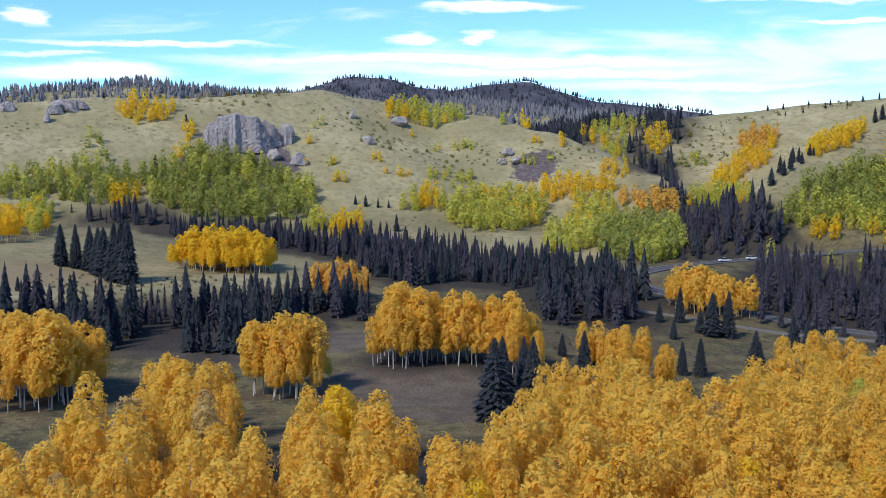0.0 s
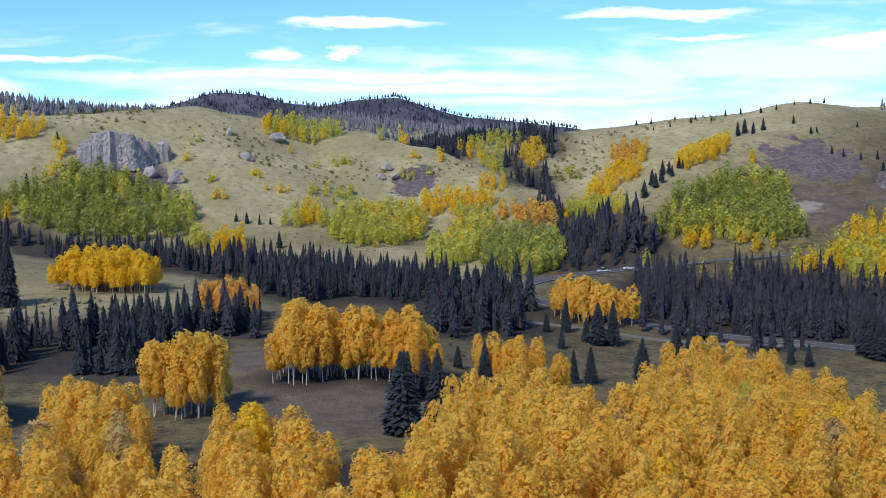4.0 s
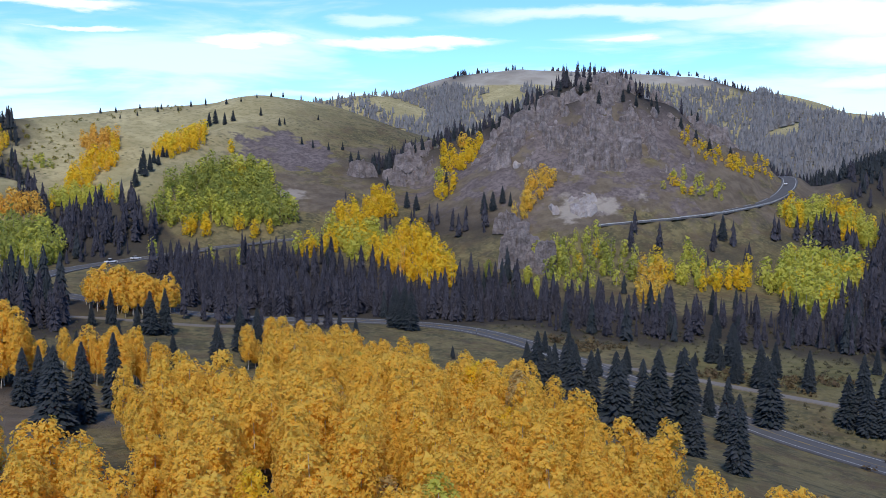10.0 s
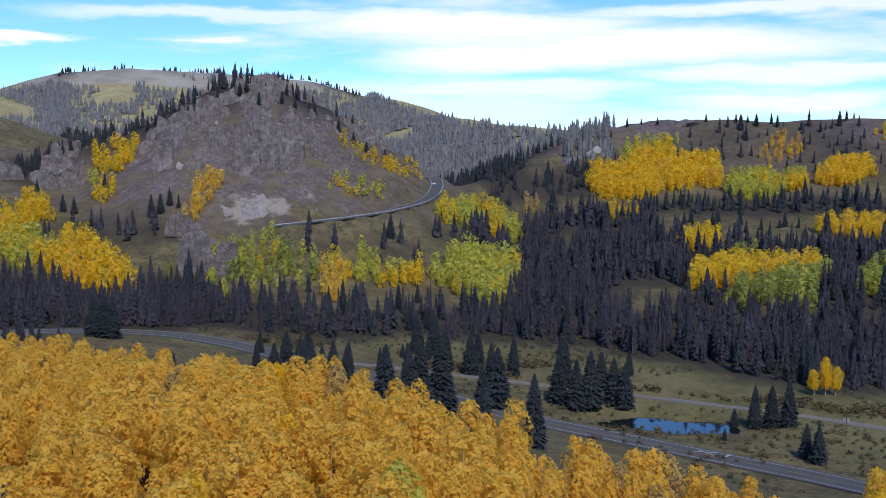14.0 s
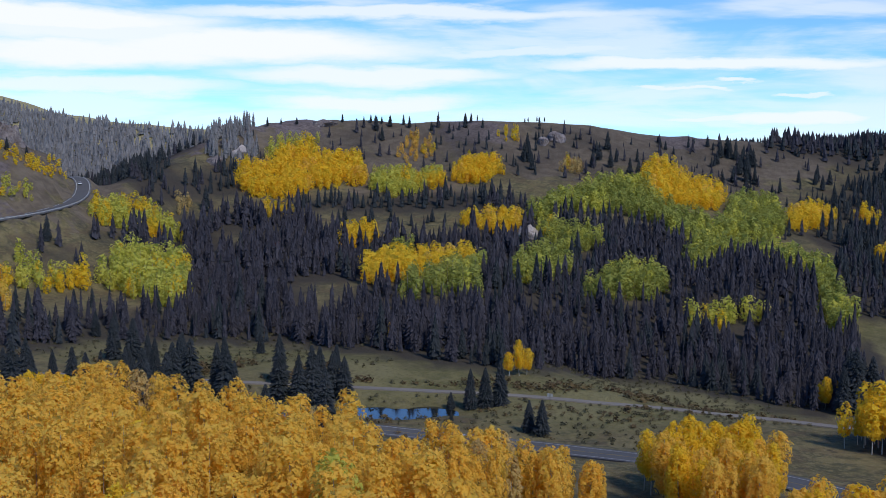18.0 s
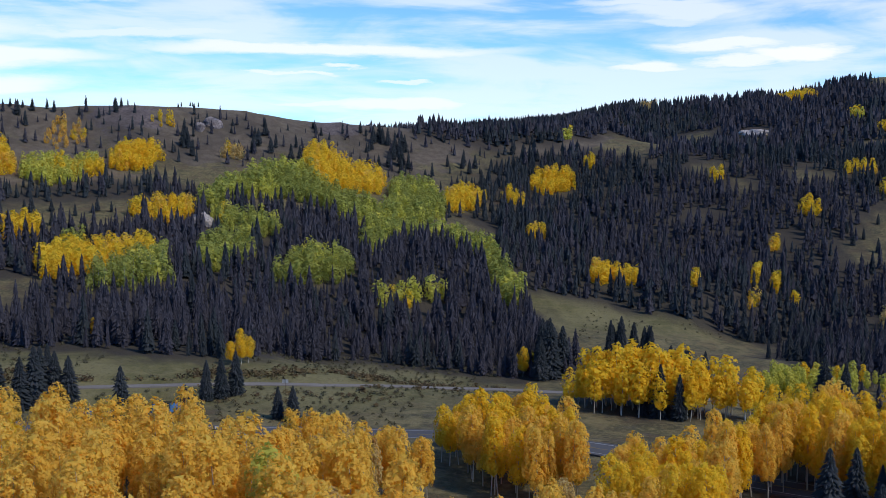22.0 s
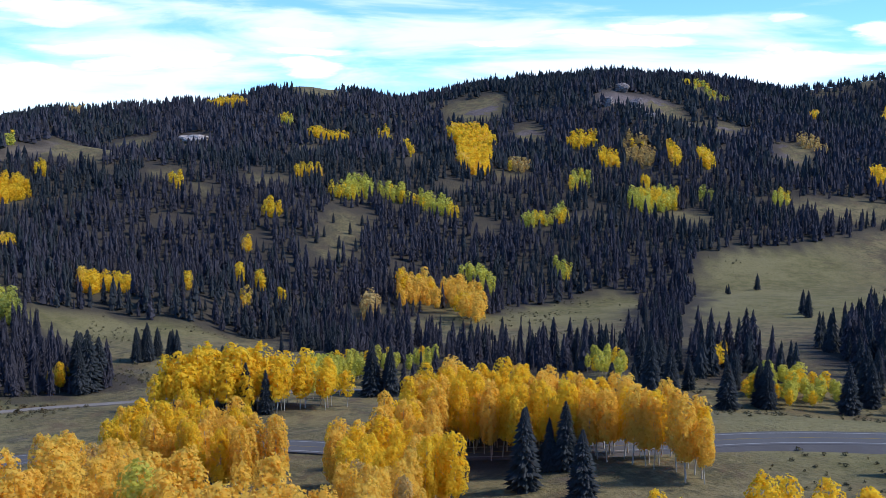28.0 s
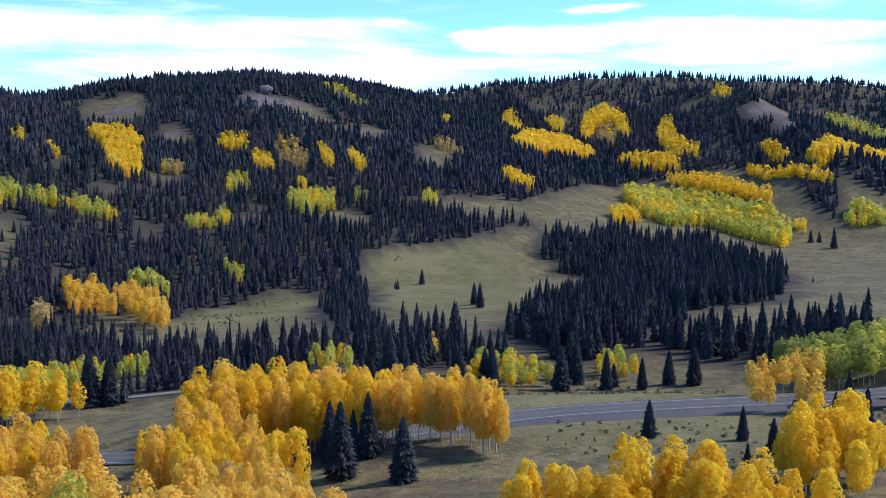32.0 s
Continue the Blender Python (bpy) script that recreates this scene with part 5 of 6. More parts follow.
grove("L", 9, 6, ((672, 215), (701, 211), (706, 191), (689, 177), (658, 191)))
grove("L", 9, 4.2, ((589, 92), (612, 93), (614, 83), (585, 79)))
grove("L", 9, 6, ((863, -163), (880, -169), (881, -178), (862, -174)))
grove("B", 9, 4.2, ((1236, -327), (1234, -354), (1207, -334)))
grove("Y", 9, 4.2, ((1134, -452), (1142, -470), (1092, -479), (1061, -461), (1104, -453)))
grove("Y", 11, 4.2, ((850, -567), (866, -591), (798, -582), (773, -566), (678, -480), (675, -464), (696, -466), (801, -544)))
grove("B", 9, 4.2, ((681, -503), (700, -526), (675, -523), (664, -511)))
grove("L", 9, 4.2, ((971, -451), (987, -468), (968, -469), (957, -462)))
grove("Y", 8, 4.2, ((923, -456), (936, -472), (909, -496), (895, -485), (906, -462)))
grove("Y", 8, 6, ((905, -526), (914, -543), (737, -454), (726, -439)))
grove("Y", 9, 4.2, ((720, -332), (734, -347), (717, -354), (710, -348)))
grove("L", 10, 4.2, ((678, -334), (692, -358), (685, -376), (659, -363), (662, -345), (666, -336)))
grove("L", 10, 4.2, ((665, -368), (657, -387), (637, -378), (645, -366)))
grove("L", 10, 4.2, ((638, -379), (644, -398), (611, -402), (599, -393), (618, -385)))
grove("Y", 10, 4.2, ((651, -267), (663, -278), (651, -284), (641, -277)))
grove("G", 13.5, 5.6, ((479, -259), (525, -292), (519, -303), (500, -299), (452, -266), (469, -268), (465, -255)))
grove("G", 13.5, 5.6, ((483, -293), (500, -309), (458, -301), (400, -259), (397, -248), (442, -270)))
grove("L", 11, 4.2, ((511, -328), (518, -341), (493, -340), (475, -323)))
grove("B", 11, 4.2, ((465, -227), (501, -254), (467, -240), (452, -227)))
grove("L", 10, 4.2, ((567, -423), (581, -439), (560, -445), (575, -467), (548, -452), (553, -435)))
grove("Y", 9, 4.2, ((546, -107), (571, -120), (548, -120), (538, -115)))
grove("Y", 9, 4.2, ((551, -122), (544, -134), (528, -129)))
grove("Y", 9, 3, ((509, -150), (527, -157), (528, -161), (509, -153)))
grove("Y", 9, 3, ((529, -191), (565, -207), (567, -211), (532, -196)))
grove("Y", 9, 3, ((504, -200), (516, -205), (517, -209), (504, -203)))
grove("Y", 9, 3, ((496, -175), (505, -179), (506, -183), (498, -179)))
grove("Y", 9, 3, ((522, -199), (548, -211), (552, -217), (524, -203)))
grove("Y", 9, 3, ((605, -232), (616, -237), (614, -240), (603, -235)))
grove("L", 9, 4.2, ((618, -511), (629, -532), (614, -534), (600, -518), (602, -503)))
grove("Y", 9, 5, ((717, -598), (732, -628), (700, -620), (678, -602), (692, -590)))
grove("Y", 9, 4.2, ((645, -570), (664, -591), (649, -597), (626, -574), (632, -565)))
grove("B", 9, 5.5, ((663, -617), (672, -634), (642, -627), (604, -596), (603, -580), (635, -595)))
grove("Y", 9, 4.2, ((624, -624), (629, -634), (598, -615), (580, -596), (589, -595)))
grove("Y", 9, 4.2, ((589, -625), (620, -666), (602, -661), (562, -615), (564, -605)))
grove("L", 10, 4.2, ((549, -505), (568, -530), (559, -546), (544, -553), (524, -531), (528, -508)))
grove("Y", 9, 4.2, ((583, -553), (588, -565), (575, -560), (570, -549)))
grove("V", 9, 4.2, ((532, -562), (538, -575), (524, -573), (519, -561)))
grove("L", 9, 4.2, ((490, -380), (494, -389), (477, -385), (467, -371)))
grove("B", 9, 6, ((620, -794), (622, -813), (581, -787), (573, -771), (599, -776)))
grove("L", 7, 9, ((842, -875), (826, -902), (743, -851), (750, -832)))
grove("Y", 9, 5, ((738, -239), (752, -248), (746, -254), (729, -245)))
grove("Y", 9, 4.2, ((691, -911), (706, -941), (689, -927), (676, -904)))
grove("Y", 12, 4.2, ((593, -897), (639, -1005), (618, -1060), (541, -981), (525, -953), (548, -931), (562, -873)))
grove("Y", 10, 6, ((771, -1166), (766, -1186), (695, -1101), (647, -1000), (697, -1051)))
grove("Y", 10, 6, ((706, -1165), (678, -1170), (641, -1102), (659, -1104)))
grove("Y", 12, 4.2, ((620, -1103), (658, -1194), (643, -1220), (582, -1141), (528, -1043), (550, -1064), (596, -1136), (609, -1114), (595, -1067)))
grove("B", 11, 6, ((600, -1099), (594, -1128), (548, -1060), (534, -1007)))
grove("Y", 11, 4.2, ((499, -951), (498, -973), (434, -947), (418, -921), (450, -923)))
grove("Y", 11, 6, ((495, -1040), (511, -1096), (487, -1068), (453, -996), (418, -971), (412, -949), (436, -959), (455, -971)))
grove("Y", 11, 4.2, ((357, -967), (343, -971), (321, -946), (319, -931), (340, -947)))
grove("Y", 12, 4.2, ((299, -929), (299, -951), (278, -1027), (258, -1124), (242, -1054), (279, -902)))
grove("L", 10, 7, ((394, -1310), (376, -1323), (288, -1258), (307, -1237), (370, -1280)))
grove("Y", 10, 4.2, ((359, -928), (307, -909), (263, -886), (263, -878), (301, -892), (349, -915)))
grove("Y", 11, 4.2, ((422, -896), (388, -899), (334, -885), (305, -857), (300, -841), (342, -865), (388, -871)))
grove("L", 12, 4.2, ((419, -797), (430, -843), (389, -848), (333, -840), (294, -824), (269, -791), (251, -726), (293, -770), (335, -780), (355, -745), (382, -752)))
grove("Y", 10, 4.2, ((394, -720), (396, -747), (380, -744), (371, -724), (377, -694)))
grove("Y", 10, 4.2, ((516, -752), (519, -774), (480, -745), (464, -714), (496, -723)))
grove("L", 10, 4.2, ((237, -823), (236, -851), (216, -844), (192, -834), (221, -813)))
grove("Y", 9, 4.2, ((271, -801), (272, -816), (258, -805), (255, -788)))
grove("L", 9, 4.2, ((498, -601), (505, -621), (491, -618), (484, -598)))
grove("Y", 10, 8, ((489, -1150), (468, -1165), (444, -1136), (444, -1119)))
grove("V", 10, 4.2, ((92, -217), (90, -219), (81, -222), (44, -183), (36, -147), (51, -137), (63, -155)))
grove("G", 9, 4.2, ((78, -111), (79, -127), (74, -136), (72, -168), (69, -174), (51, -133), (49, -127), (69, -116)))
grove("L", 7, 4.2, ((166, -157), (176, -182), (160, -190), (142, -168), (152, -152)))
grove("L", 8, 4.2, ((142, -192), (148, -212), (136, -215), (126, -194)))
grove("L", 7.5, 4.2, ((288, -94), (316, -112), (325, -129), (306, -122), (279, -104), (278, -93)))
grove("L", 8, 6, ((312, -134), (311, -163), (290, -152), (295, -126)))
grove("L", 8, 5, ((221, -152), (235, -174), (210, -162), (197, -148)))
grove("Y", 8, 3, ((208, -201), (215, -214), (192, -183), (190, -177)))
grove("L", 7.5, 4.2, ((305, -100), (324, -118), (324, -131), (320, -145), (289, -122), (289, -107)))

grove("Y", 9, 4.2, ((112, 604), (122, 604), (126, 611), (116, 615)))
grove("L", 6, 5, ((100, 606), (108, 606), (108, 612), (100, 612)))
grove("Y", 8, 5, ((152, 630), (162, 632), (164, 644), (154, 642)))

# ---- near groves ----
middle_stand("O", 37, 288, 10, 8, -5, 34, 11)
middle_stand("G", 162, 322, 16, 9, 13, 60, 13)
middle_stand("Y", -6, 334, 20, 16, -10, 110, 13)
middle_stand("G", -11, 161, 11, 13, -20, 34, 17)
middle_stand("G", 37, 170, 7, 7, -9, 20, 16)
middle_stand("G", 73, 202, 9, 8, 0, 20, 15)
middle_stand("G", 62, 199, 9, 9, -1, 28, 16)
middle_stand("G", 84, 200, 11, 10, 3, 36, 15)
middle_stand("G", 114, 208, 14, 9, 9, 26, 13)
middle_stand("Y", 262, -58, 24, 14, 116, 80, 16)
middle_stand("Y", 42, -16, 20, 7, 155, 40, 12)
middle_stand("Y", 33, -62, 8, 15, 165, 34, 13)
grove("V", 9, 6.0, ((350, 300), (368, 324), (386, 318), (386, 297), (366, 285)))
grove("L", 9, 6.5, ((372, 285), (386, 297), (404, 286), (414, 272), (395, 266), (376, 274)))
grove("V", 10, 5.5, ((338, 312), (352, 330), (362, 324), (350, 302)))
near_grove("G", 12.5, 3.9, ((104, 34), (110, 44), (121, 38), (130, 38), (138, 32), (152, 22), (152, 15), (129, 22)))
near_grove("Y", 13.5, 3.7, ((137, -10), (155, -9), (172, -12), (185, -4), (191, 4), (174, 14), (160, 9), (148, 2)))
near_grove("G", 11, 3.9, ((92, 10), (106, 3), (112, -4), (104, -12), (92, -2), (84, 4)))
near_grove("Y", 13, 3.7, ((108, -6), (125, -8), (138, -15), (147, -20), (138, -27), (127, -29), (112, -23), (104, -16)))
near_grove("Y", 14, 3.2, ((133, -29), (145, -31), (158, -42), (171, -57), (172, -67), (155, -71), (130, -70), (108, -67), (92, -62), (86, -54), (100, -57), (112, -54), (128, -51), (145, -48), (138, -38)))
HILL_GROVE = [(0, 60), (13, 78), (11, 100), (16, 122), (15, 146), (26, 150), (37, 112), (46, 90), (49, 114), (55, 118), (63, 117), (66, 95), (71, 87), (78, 96), (83, 124), (93, 145), (101, 142), (110, 130), (118, 128), (135, 172), (155, 205), (160, 232), (175, 240), (187, 225), (190, 205), (188, 182), (180, 150), (162, 112), (152, 92), (144, 73), (139, 54), (128, 48), (118, 39), (112, 42), (106, 32), (100, 24), (80, 14), (58, 22), (46, 40), (25, 34), (6, 48)]


def hill_grove():
    xs, ys = filled(HILL_GROVE, 5.3, 1.5)
    keep = np.hypot(xs - 82, ys - 150) > 9
    xs, ys = xs[keep], ys[keep]
    n = len(xs)
    near = np.hypot(xs - 20, ys + 5) + RNG.uniform(-5, 5, n) < 57
    tall = 13.2 * RNG.uniform(0.62, 1.2, n)
    tall *= 1 - 0.10 * fade(xs - 0.35 * ys, 80, 118)
    tint = bumps(xs, ys, 11, 41, 2) + RNG.normal(size=n) * 0.22
    kind = np.where(tint > 0.78, "B", np.where(tint < -0.72, "Y", np.where(RNG.random(n) < 0.012, "L", "G")))
    for x, y, h, key in zip(xs[near], ys[near], tall[near], kind[near]):
        aspen(key, x, y, h)
    xs, ys, tall, kind = xs[~near], ys[~near], tall[~near], kind[~near]
    for key in "GYLB":
        m = kind == key
        if m.any():
            wood("aspen_grove", "%s aspen grove covering the near hill" % LEAF_WORDS[key], HILL_CROWNS, xs[m], ys[m], tall[m], tall[m] * RNG.uniform(0.9, 1.2, m.sum()), LEAVES[key], STEMS)


hill_grove()
for kind, x, y, tall in (("Y", 370, 112, 9), ("Y", 333, 59, 12), ("Y", 331, 62, 8), ("Y", 336, 57, 9), ("Y", 362, -39, 11), ("Y", 365, -37, 8), ("Y", 366, -43, 9), ("L", 45, 183, 5), ("L", 322, 293, 7), ("V", 322, 326, 10)):
    aspen(kind, x, y, tall, "single aspens")

# ---- single spruces: x, y, height ----
SPRUCES = ()
SPRUCES += ((253, -56, 14.5), (257, -53, 13), (249, -60, 12.5), (259, -58, 13.5))
SPRUCES += ((316, -79, 14.5), (319, -85, 12.8), (395, -80, 13.9), (397, -84, 12.4), (393, -93, 11.2), (391, -95, 11.7), (368, -49, 19.8), (365, -51, 17.6), (599, -279, 8), (606, -289, 7.3), (605, -308, 8.2), (617, -325, 7.6), (586, -288, 8.6), (618, -284, 7.4), (589, -315, 8.8), (626, -308, 6.8), (579, -296, 8.6), (281, -115, 16), (272, -117, 16.7), (252, -180, 11.8), (238, -174, 10.4), (187, -143, 16.2), (184, -147, 15.4), (176, -143, 14.2), (165, -110, 10.3), (179, -132, 9.6), (277, -113, 17.9), (156, -155, 12.2), (130, -180, 11.7), (59, -95, 6.9))
SPRUCES += ((75, -87, 7.5), (389, 488, 7.2), (395, 484, 7.2), (399, 482, 7.2), (405, 479, 7.2), (408, 476, 7.2), (414, 472, 7.2), (417, 469, 7.2), (421, 463, 7.1), (422, 458, 7.1), (425, 450, 7.1), (426, 445, 7), (428, 440, 7), (426, 432, 6.9), (426, 426, 6.9), (427, 421, 6.8), (430, 418, 6.8), (433, 416, 6.8), (437, 414, 6.9), (440, 412, 6.9), (447, 408, 6.9), (450, 405, 6.9), (454, 404, 6.9), (458, 400, 6.9), (462, 397, 6.9), (465, 388, 6.9), (470, 383, 6.9), (482, 379, 6.9), (488, 367, 6.9), (491, 359, 6.9))
SPRUCES += ((495, 353, 6.8), (511, 352, 7), (757, 124, 11.9), (754, 120, 11), (777, 125, 12.2), (790, 116, 7.4), (797, 122, 6.7), (762, 77, 11.9), (776, 74, 12.1), (796, 70, 11.6), (763, 65, 11.1), (774, 62, 9.7), (751, 51, 11.7), (748, 45, 11.7), (781, 48, 8.9), (835, 36, 5.2), (823, 30, 6.8), (817, 24, 5.9), (840, 0, 8.7), (806, -3, 7.5), (826, -9, 12.8), (832, -14, 13.8), (825, -20, 14.5), (797, -22, 14), (805, -27, 14.2), (816, -32, 13.5), (782, -32, 13), (770, -26, 11.2), (781, -18, 11.4), (770, -10, 10.4))
SPRUCES += ((770, -43, 5.6), (846, -65, 7), (798, -62, 9.1), (797, -73, 10), (787, -77, 10.7), (760, -82, 11.1), (773, -89, 8.9), (794, -97, 7.5), (865, -103, 8.1), (850, -121, 8), (859, -137, 9), (862, -145, 10.9), (827, -135, 9.6), (814, -142, 9.4), (817, 179, 6), (828, 135, 3.5), (836, 127, 3.5), (835, 121, 3.5), (807, 94, 5), (797, 232, 8.5), (785, 239, 11), (772, 231, 10.8), (609, 179, 7.2), (595, 171, 7.1), (612, 155, 7.9), (602, 205, 9.2), (631, 208, 10.3), (35, 219, 10.1), (83, 175, 11.6), (88, 181, 11))
SPRUCES += ((101, 224, 5.9), (133, 229, 9.1), (155, 239, 12), (-57, 312, 13.9), (-52, 312, 14.8), (-47, 311, 15.3), (-40, 303, 16.3), (-34, 294, 18.7), (-31, 292, 20.4), (-28, 288, 20.5), (-43, 307, 15.6), (-57, 273, 4.5), (140, 275, 6.1), (140, 298, 6.5), (151, 288, 8.2), (82, 155, 14.8), (88, 155, 15.4), (110, 223, 10.4), (138, 230, 10.2), (202, 157, 16.6), (198, 139, 16.3), (220, 165, 14.7), (189, 117, 18), (194, 114, 16.8), (201, 116, 18.4), (176, 84, 9.8), (208, 115, 18.8), (203, 162, 12.7), (244, 275, 11.9), (212, 257, 7.3))
SPRUCES += ((224, 221, 3.4), (205, 154, 13.8), (202, 138, 14.5), (198, 124, 15), (80, 146, 16.1), (100, 171, 15.8), (154, 285, 13.8), (159, 285, 14.8), (147, 300, 11.4), (306, 189, 14.1), (308, 183, 14), (258, 131, 16.8), (171, 70, 14), (238, 267, 14.6), (238, 263, 13.5), (165, 241, 11.6), (168, 239, 10.8), (222, 218, 3.4), (224, 177, 9.3), (221, 168, 10.6), (227, 190, 8.9), (267, 176, 7.8), (253, 156, 13), (251, 150, 12.8), (233, 129, 9.6), (288, 165, 11.7), (299, 180, 7.5), (289, 157, 13.3), (253, 126, 17), (212, 106, 14.5))
SPRUCES += ((279, 121, 14), (295, 127, 15.6), (279, 115, 14.7), (282, 112, 17.2), (289, 112, 15), (289, 108, 14.1), (288, 104, 13.2), (320, 117, 8.2), (288, 66, 11.9), (290, 62, 11.9), (292, 58, 13.5), (289, 72, 6.4), (267, 67, 3.3), (262, 45, 8.6), (257, 216, 7.3), (263, 211, 6.4), (259, 182, 8.6), (436, 294, 12.3), (589, 185, 14.2), (237, 271, 14.7), (346, 246, 11.3), (361, 236, 10.3), (376, 237, 8.2), (240, 185, 10), (250, 185, 8.5), (170, 255, 13.7), (172, 248, 14.3), (208, 261, 7.4), (258, 41, 9.7), (297, 172, 11.1))
SPRUCES += ((305, 164, 11.2), (297, 146, 12.6), (339, 151, 8), (296, 188, 4.7), (335, 212, 9.5), (343, 209, 8.5), (358, -48, 22), (364, -54, 18.3), (355, -44, 15.9), (394, -84, 15.4), (399, -82, 11.1), (126, -55, 9.4), (119, -55, 7.6), (401, -91, 11.5), (400, -97, 10.4), (366, -47, 20.9), (340, -93, 10.1), (349, -91, 9.3), (275, -118, 13.9), (111, -36, 14), (121, -45, 12), (115, -49, 12.3), (98, -37, 11.5), (117, -47, 9.7), (306, -87, 14.4), (304, -83, 11.4), (172, -131, 18), (156, -142, 12.7), (153, -154, 13.8))
SPRUCES += ((145, -186, 15.5), (344, -217, 4.8), (381, -440, 9.3), (282, -350, 12.1), (380, -414, 5.8), (174, -167, 11.5), (182, -157, 9.8), (149, -197, 13.5), (130, -185, 7.1), (121, -185, 9.7), (117, -195, 10.6), (110, -197, 12), (139, -169, 13.2), (141, -182, 12.8), (159, -146, 11.5), (50, -86, 7.1), (51, -75, 4.2), (290, -357, 11.3), (384, -417, 4.7), (355, -219, 4.5), (165, -501, 3.2), (220, -739, 15.5), (240, -771, 9.2), (246, -769, 10.1), (49, -133, 7.9), (41, -116, 8.6), (48, -119, 6.8), (37, -47, 3.6), (351, 564, 4.5), (355, 565, 3.8))
SPRUCES += ((351, 588, 5.7), (385, 576, 3.6), (351, 537, 4.7), (355, 531, 4.7), (362, 525, 4.6), (371, 524, 5), (363, 502, 7.1), (370, 505, 6.5), (323, 594, 8.9), (324, 583, 7.7), (333, 590, 7.1), (318, 592, 9.2), (276, 662, 3.8), (285, 659, 3.8), (301, 659, 3.4), (311, 648, 3.8), (330, 645, 4.2), (339, 642, 4.6), (346, 626, 4.1), (354, 621, 3.7), (367, 624, 3), (378, 625, 3.4), (389, 629, 4.2), (257, 545, 9.6), (252, 518, 7.7), (236, 496, 8.8), (229, 486, 8.6), (259, 523, 6.2), (366, 384, 10.9), (370, 382, 9.6))
SPRUCES += ((375, 427, 10.3), (377, 377, 6.8), (377, 383, 8.5), (368, 386, 8.4), (436, 425, 6.3), (452, 393, 9.3), (464, 392, 6.3), (472, 391, 5.7), (482, 383, 4.8), (486, 370, 4.7), (354, 433, 8.8), (355, 426, 8.7), (362, 463, 6.1), (750, 311, 6.2), (765, 294, 5), (759, 304, 4.2), (723, 311, 4.8), (793, 268, 6), (797, 247, 6), (799, 239, 5.1), (806, 224, 7.7), (801, 218, 8.5), (797, 200, 6.8), (794, 186, 7.5), (805, 176, 10.6), (816, 174, 6.9), (820, 170, 4.3), (831, 133, 3.5), (834, 125, 3.5), (767, 122, 10))
SPRUCES += ((739, 116, 11.6), (794, 94, 4.9), (812, 71, 7.6), (788, 77, 9), (826, 34, 6.8), (836, -4, 6), (813, -7, 9.2), (826, -16, 12.8), (807, -24, 14.6), (786, -27, 16.3), (821, -30, 13.6), (859, -42, 4.4), (848, -63, 6.1), (804, -75, 12.5), (801, -83, 10.4), (800, -95, 9.2), (862, -100, 6.3), (841, -118, 10.9), (831, -125, 13), (860, -133, 9), (865, -144, 8.1), (869, -157, 8.2), (585, 284, 15.1), (586, 272, 8.3), (594, 253, 8.4), (597, 207, 8.2), (595, 190, 9.7), (582, 173, 8.9), (602, 165, 7.1), (609, 157, 5.2))
SPRUCES += ((610, 147, 6.5), (28, 483, 4.4), (33, 482, 5.5), (39, 482, 4.9), (44, 483, 3.8), (-69, 487, 9.9), (-67, 546, 4.4), (-113, 554, 3.8), (282, 644, 2.9), (292, 641, 2.9), (306, 642, 3.7), (318, 638, 3.3), (188, 534, 9.1), (191, 534, 7.9), (242, 499, 8.8), (237, 493, 7.5), (251, 510, 6), (260, 520, 4.6), (49, 454, 7.8))
for x, y, tall in SPRUCES:
    spruce(x, y, tall)

# ---- spruce woods ----
forest("D", 13, 4.6, ((-60, 229), (-37, 223), (-17, 208), (4, 207), (19, 203), (20, 228), (33, 265), (50, 255), (49, 280), (26, 273), (8, 259), (-13, 245), (-35, 242), (-67, 245)))
forest("D", 9, 4.6, ((-109, 434), (-72, 424), (-34, 395), (18, 400), (14, 436), (-21, 452), (-46, 448), (-103, 444)))
forest("D", 11, 4.6, ((1, 423), (20, 386), (40, 354), (54, 322), (86, 349), (112, 322), (129, 292), (137, 327), (112, 406), (74, 417), (37, 431)))
forest("C", 15, 5, ((103, 327), (106, 265), (128, 279), (140, 336), (126, 354)))
forest("D", 13, 4.4, ((174, 312), (191, 295), (218, 281), (250, 278), (278, 269), (299, 263), (333, 308), (318, 337), (293, 371), (262, 398), (246, 412), (213, 411), (186, 356)))
forest("D", 12, 4.6, ((170, 448), (182, 403), (215, 430), (233, 461), (212, 473), (188, 525), (174, 502)))
forest("D", 12, 6, ((287, 276), (297, 224), (334, 201), (354, 177), (386, 196), (367, 224), (338, 259), (331, 296)))
forest("D", 13.5, 5.2, ((347, 185), (365, 138), (343, 222), (358, 186), (372, 148), (345, 79), (347, 60), (397, 23), (367, -13), (357, -35), (354, -53), (433, -63), (502, -61), (559, -57), (591, -16), (626, 31), (643, 99), (585, 123), (561, 174), (567, 201), (623, 240), (572, 281), (493, 287), (454, 283), (484, 271)))
forest("C", 12, 5.9, ((643, -34), (639, -75), (566, -86), (497, -117), (472, -153), (458, -154), (429, -192), (448, -245), (397, -260), (422, -330), (443, -386), (394, -398), (448, -465), (413, -573), (416, -622), (426, -576), (404, -629), (461, -655), (459, -878), (526, -1018), (814, -1258), (1026, -980), (981, -754), (1059, -691), (1021, -525), (1179, -442), (1220, -289), (1369, -183), (856, -39), (860, -151), (785, -93), (732, -58)), 0.17)
forest("C", 14, 5.6, ((370, -563), (333, -540), (192, -337), (163, -334), (144, -381), (191, -538), (314, -726), (360, -672), (395, -611)))
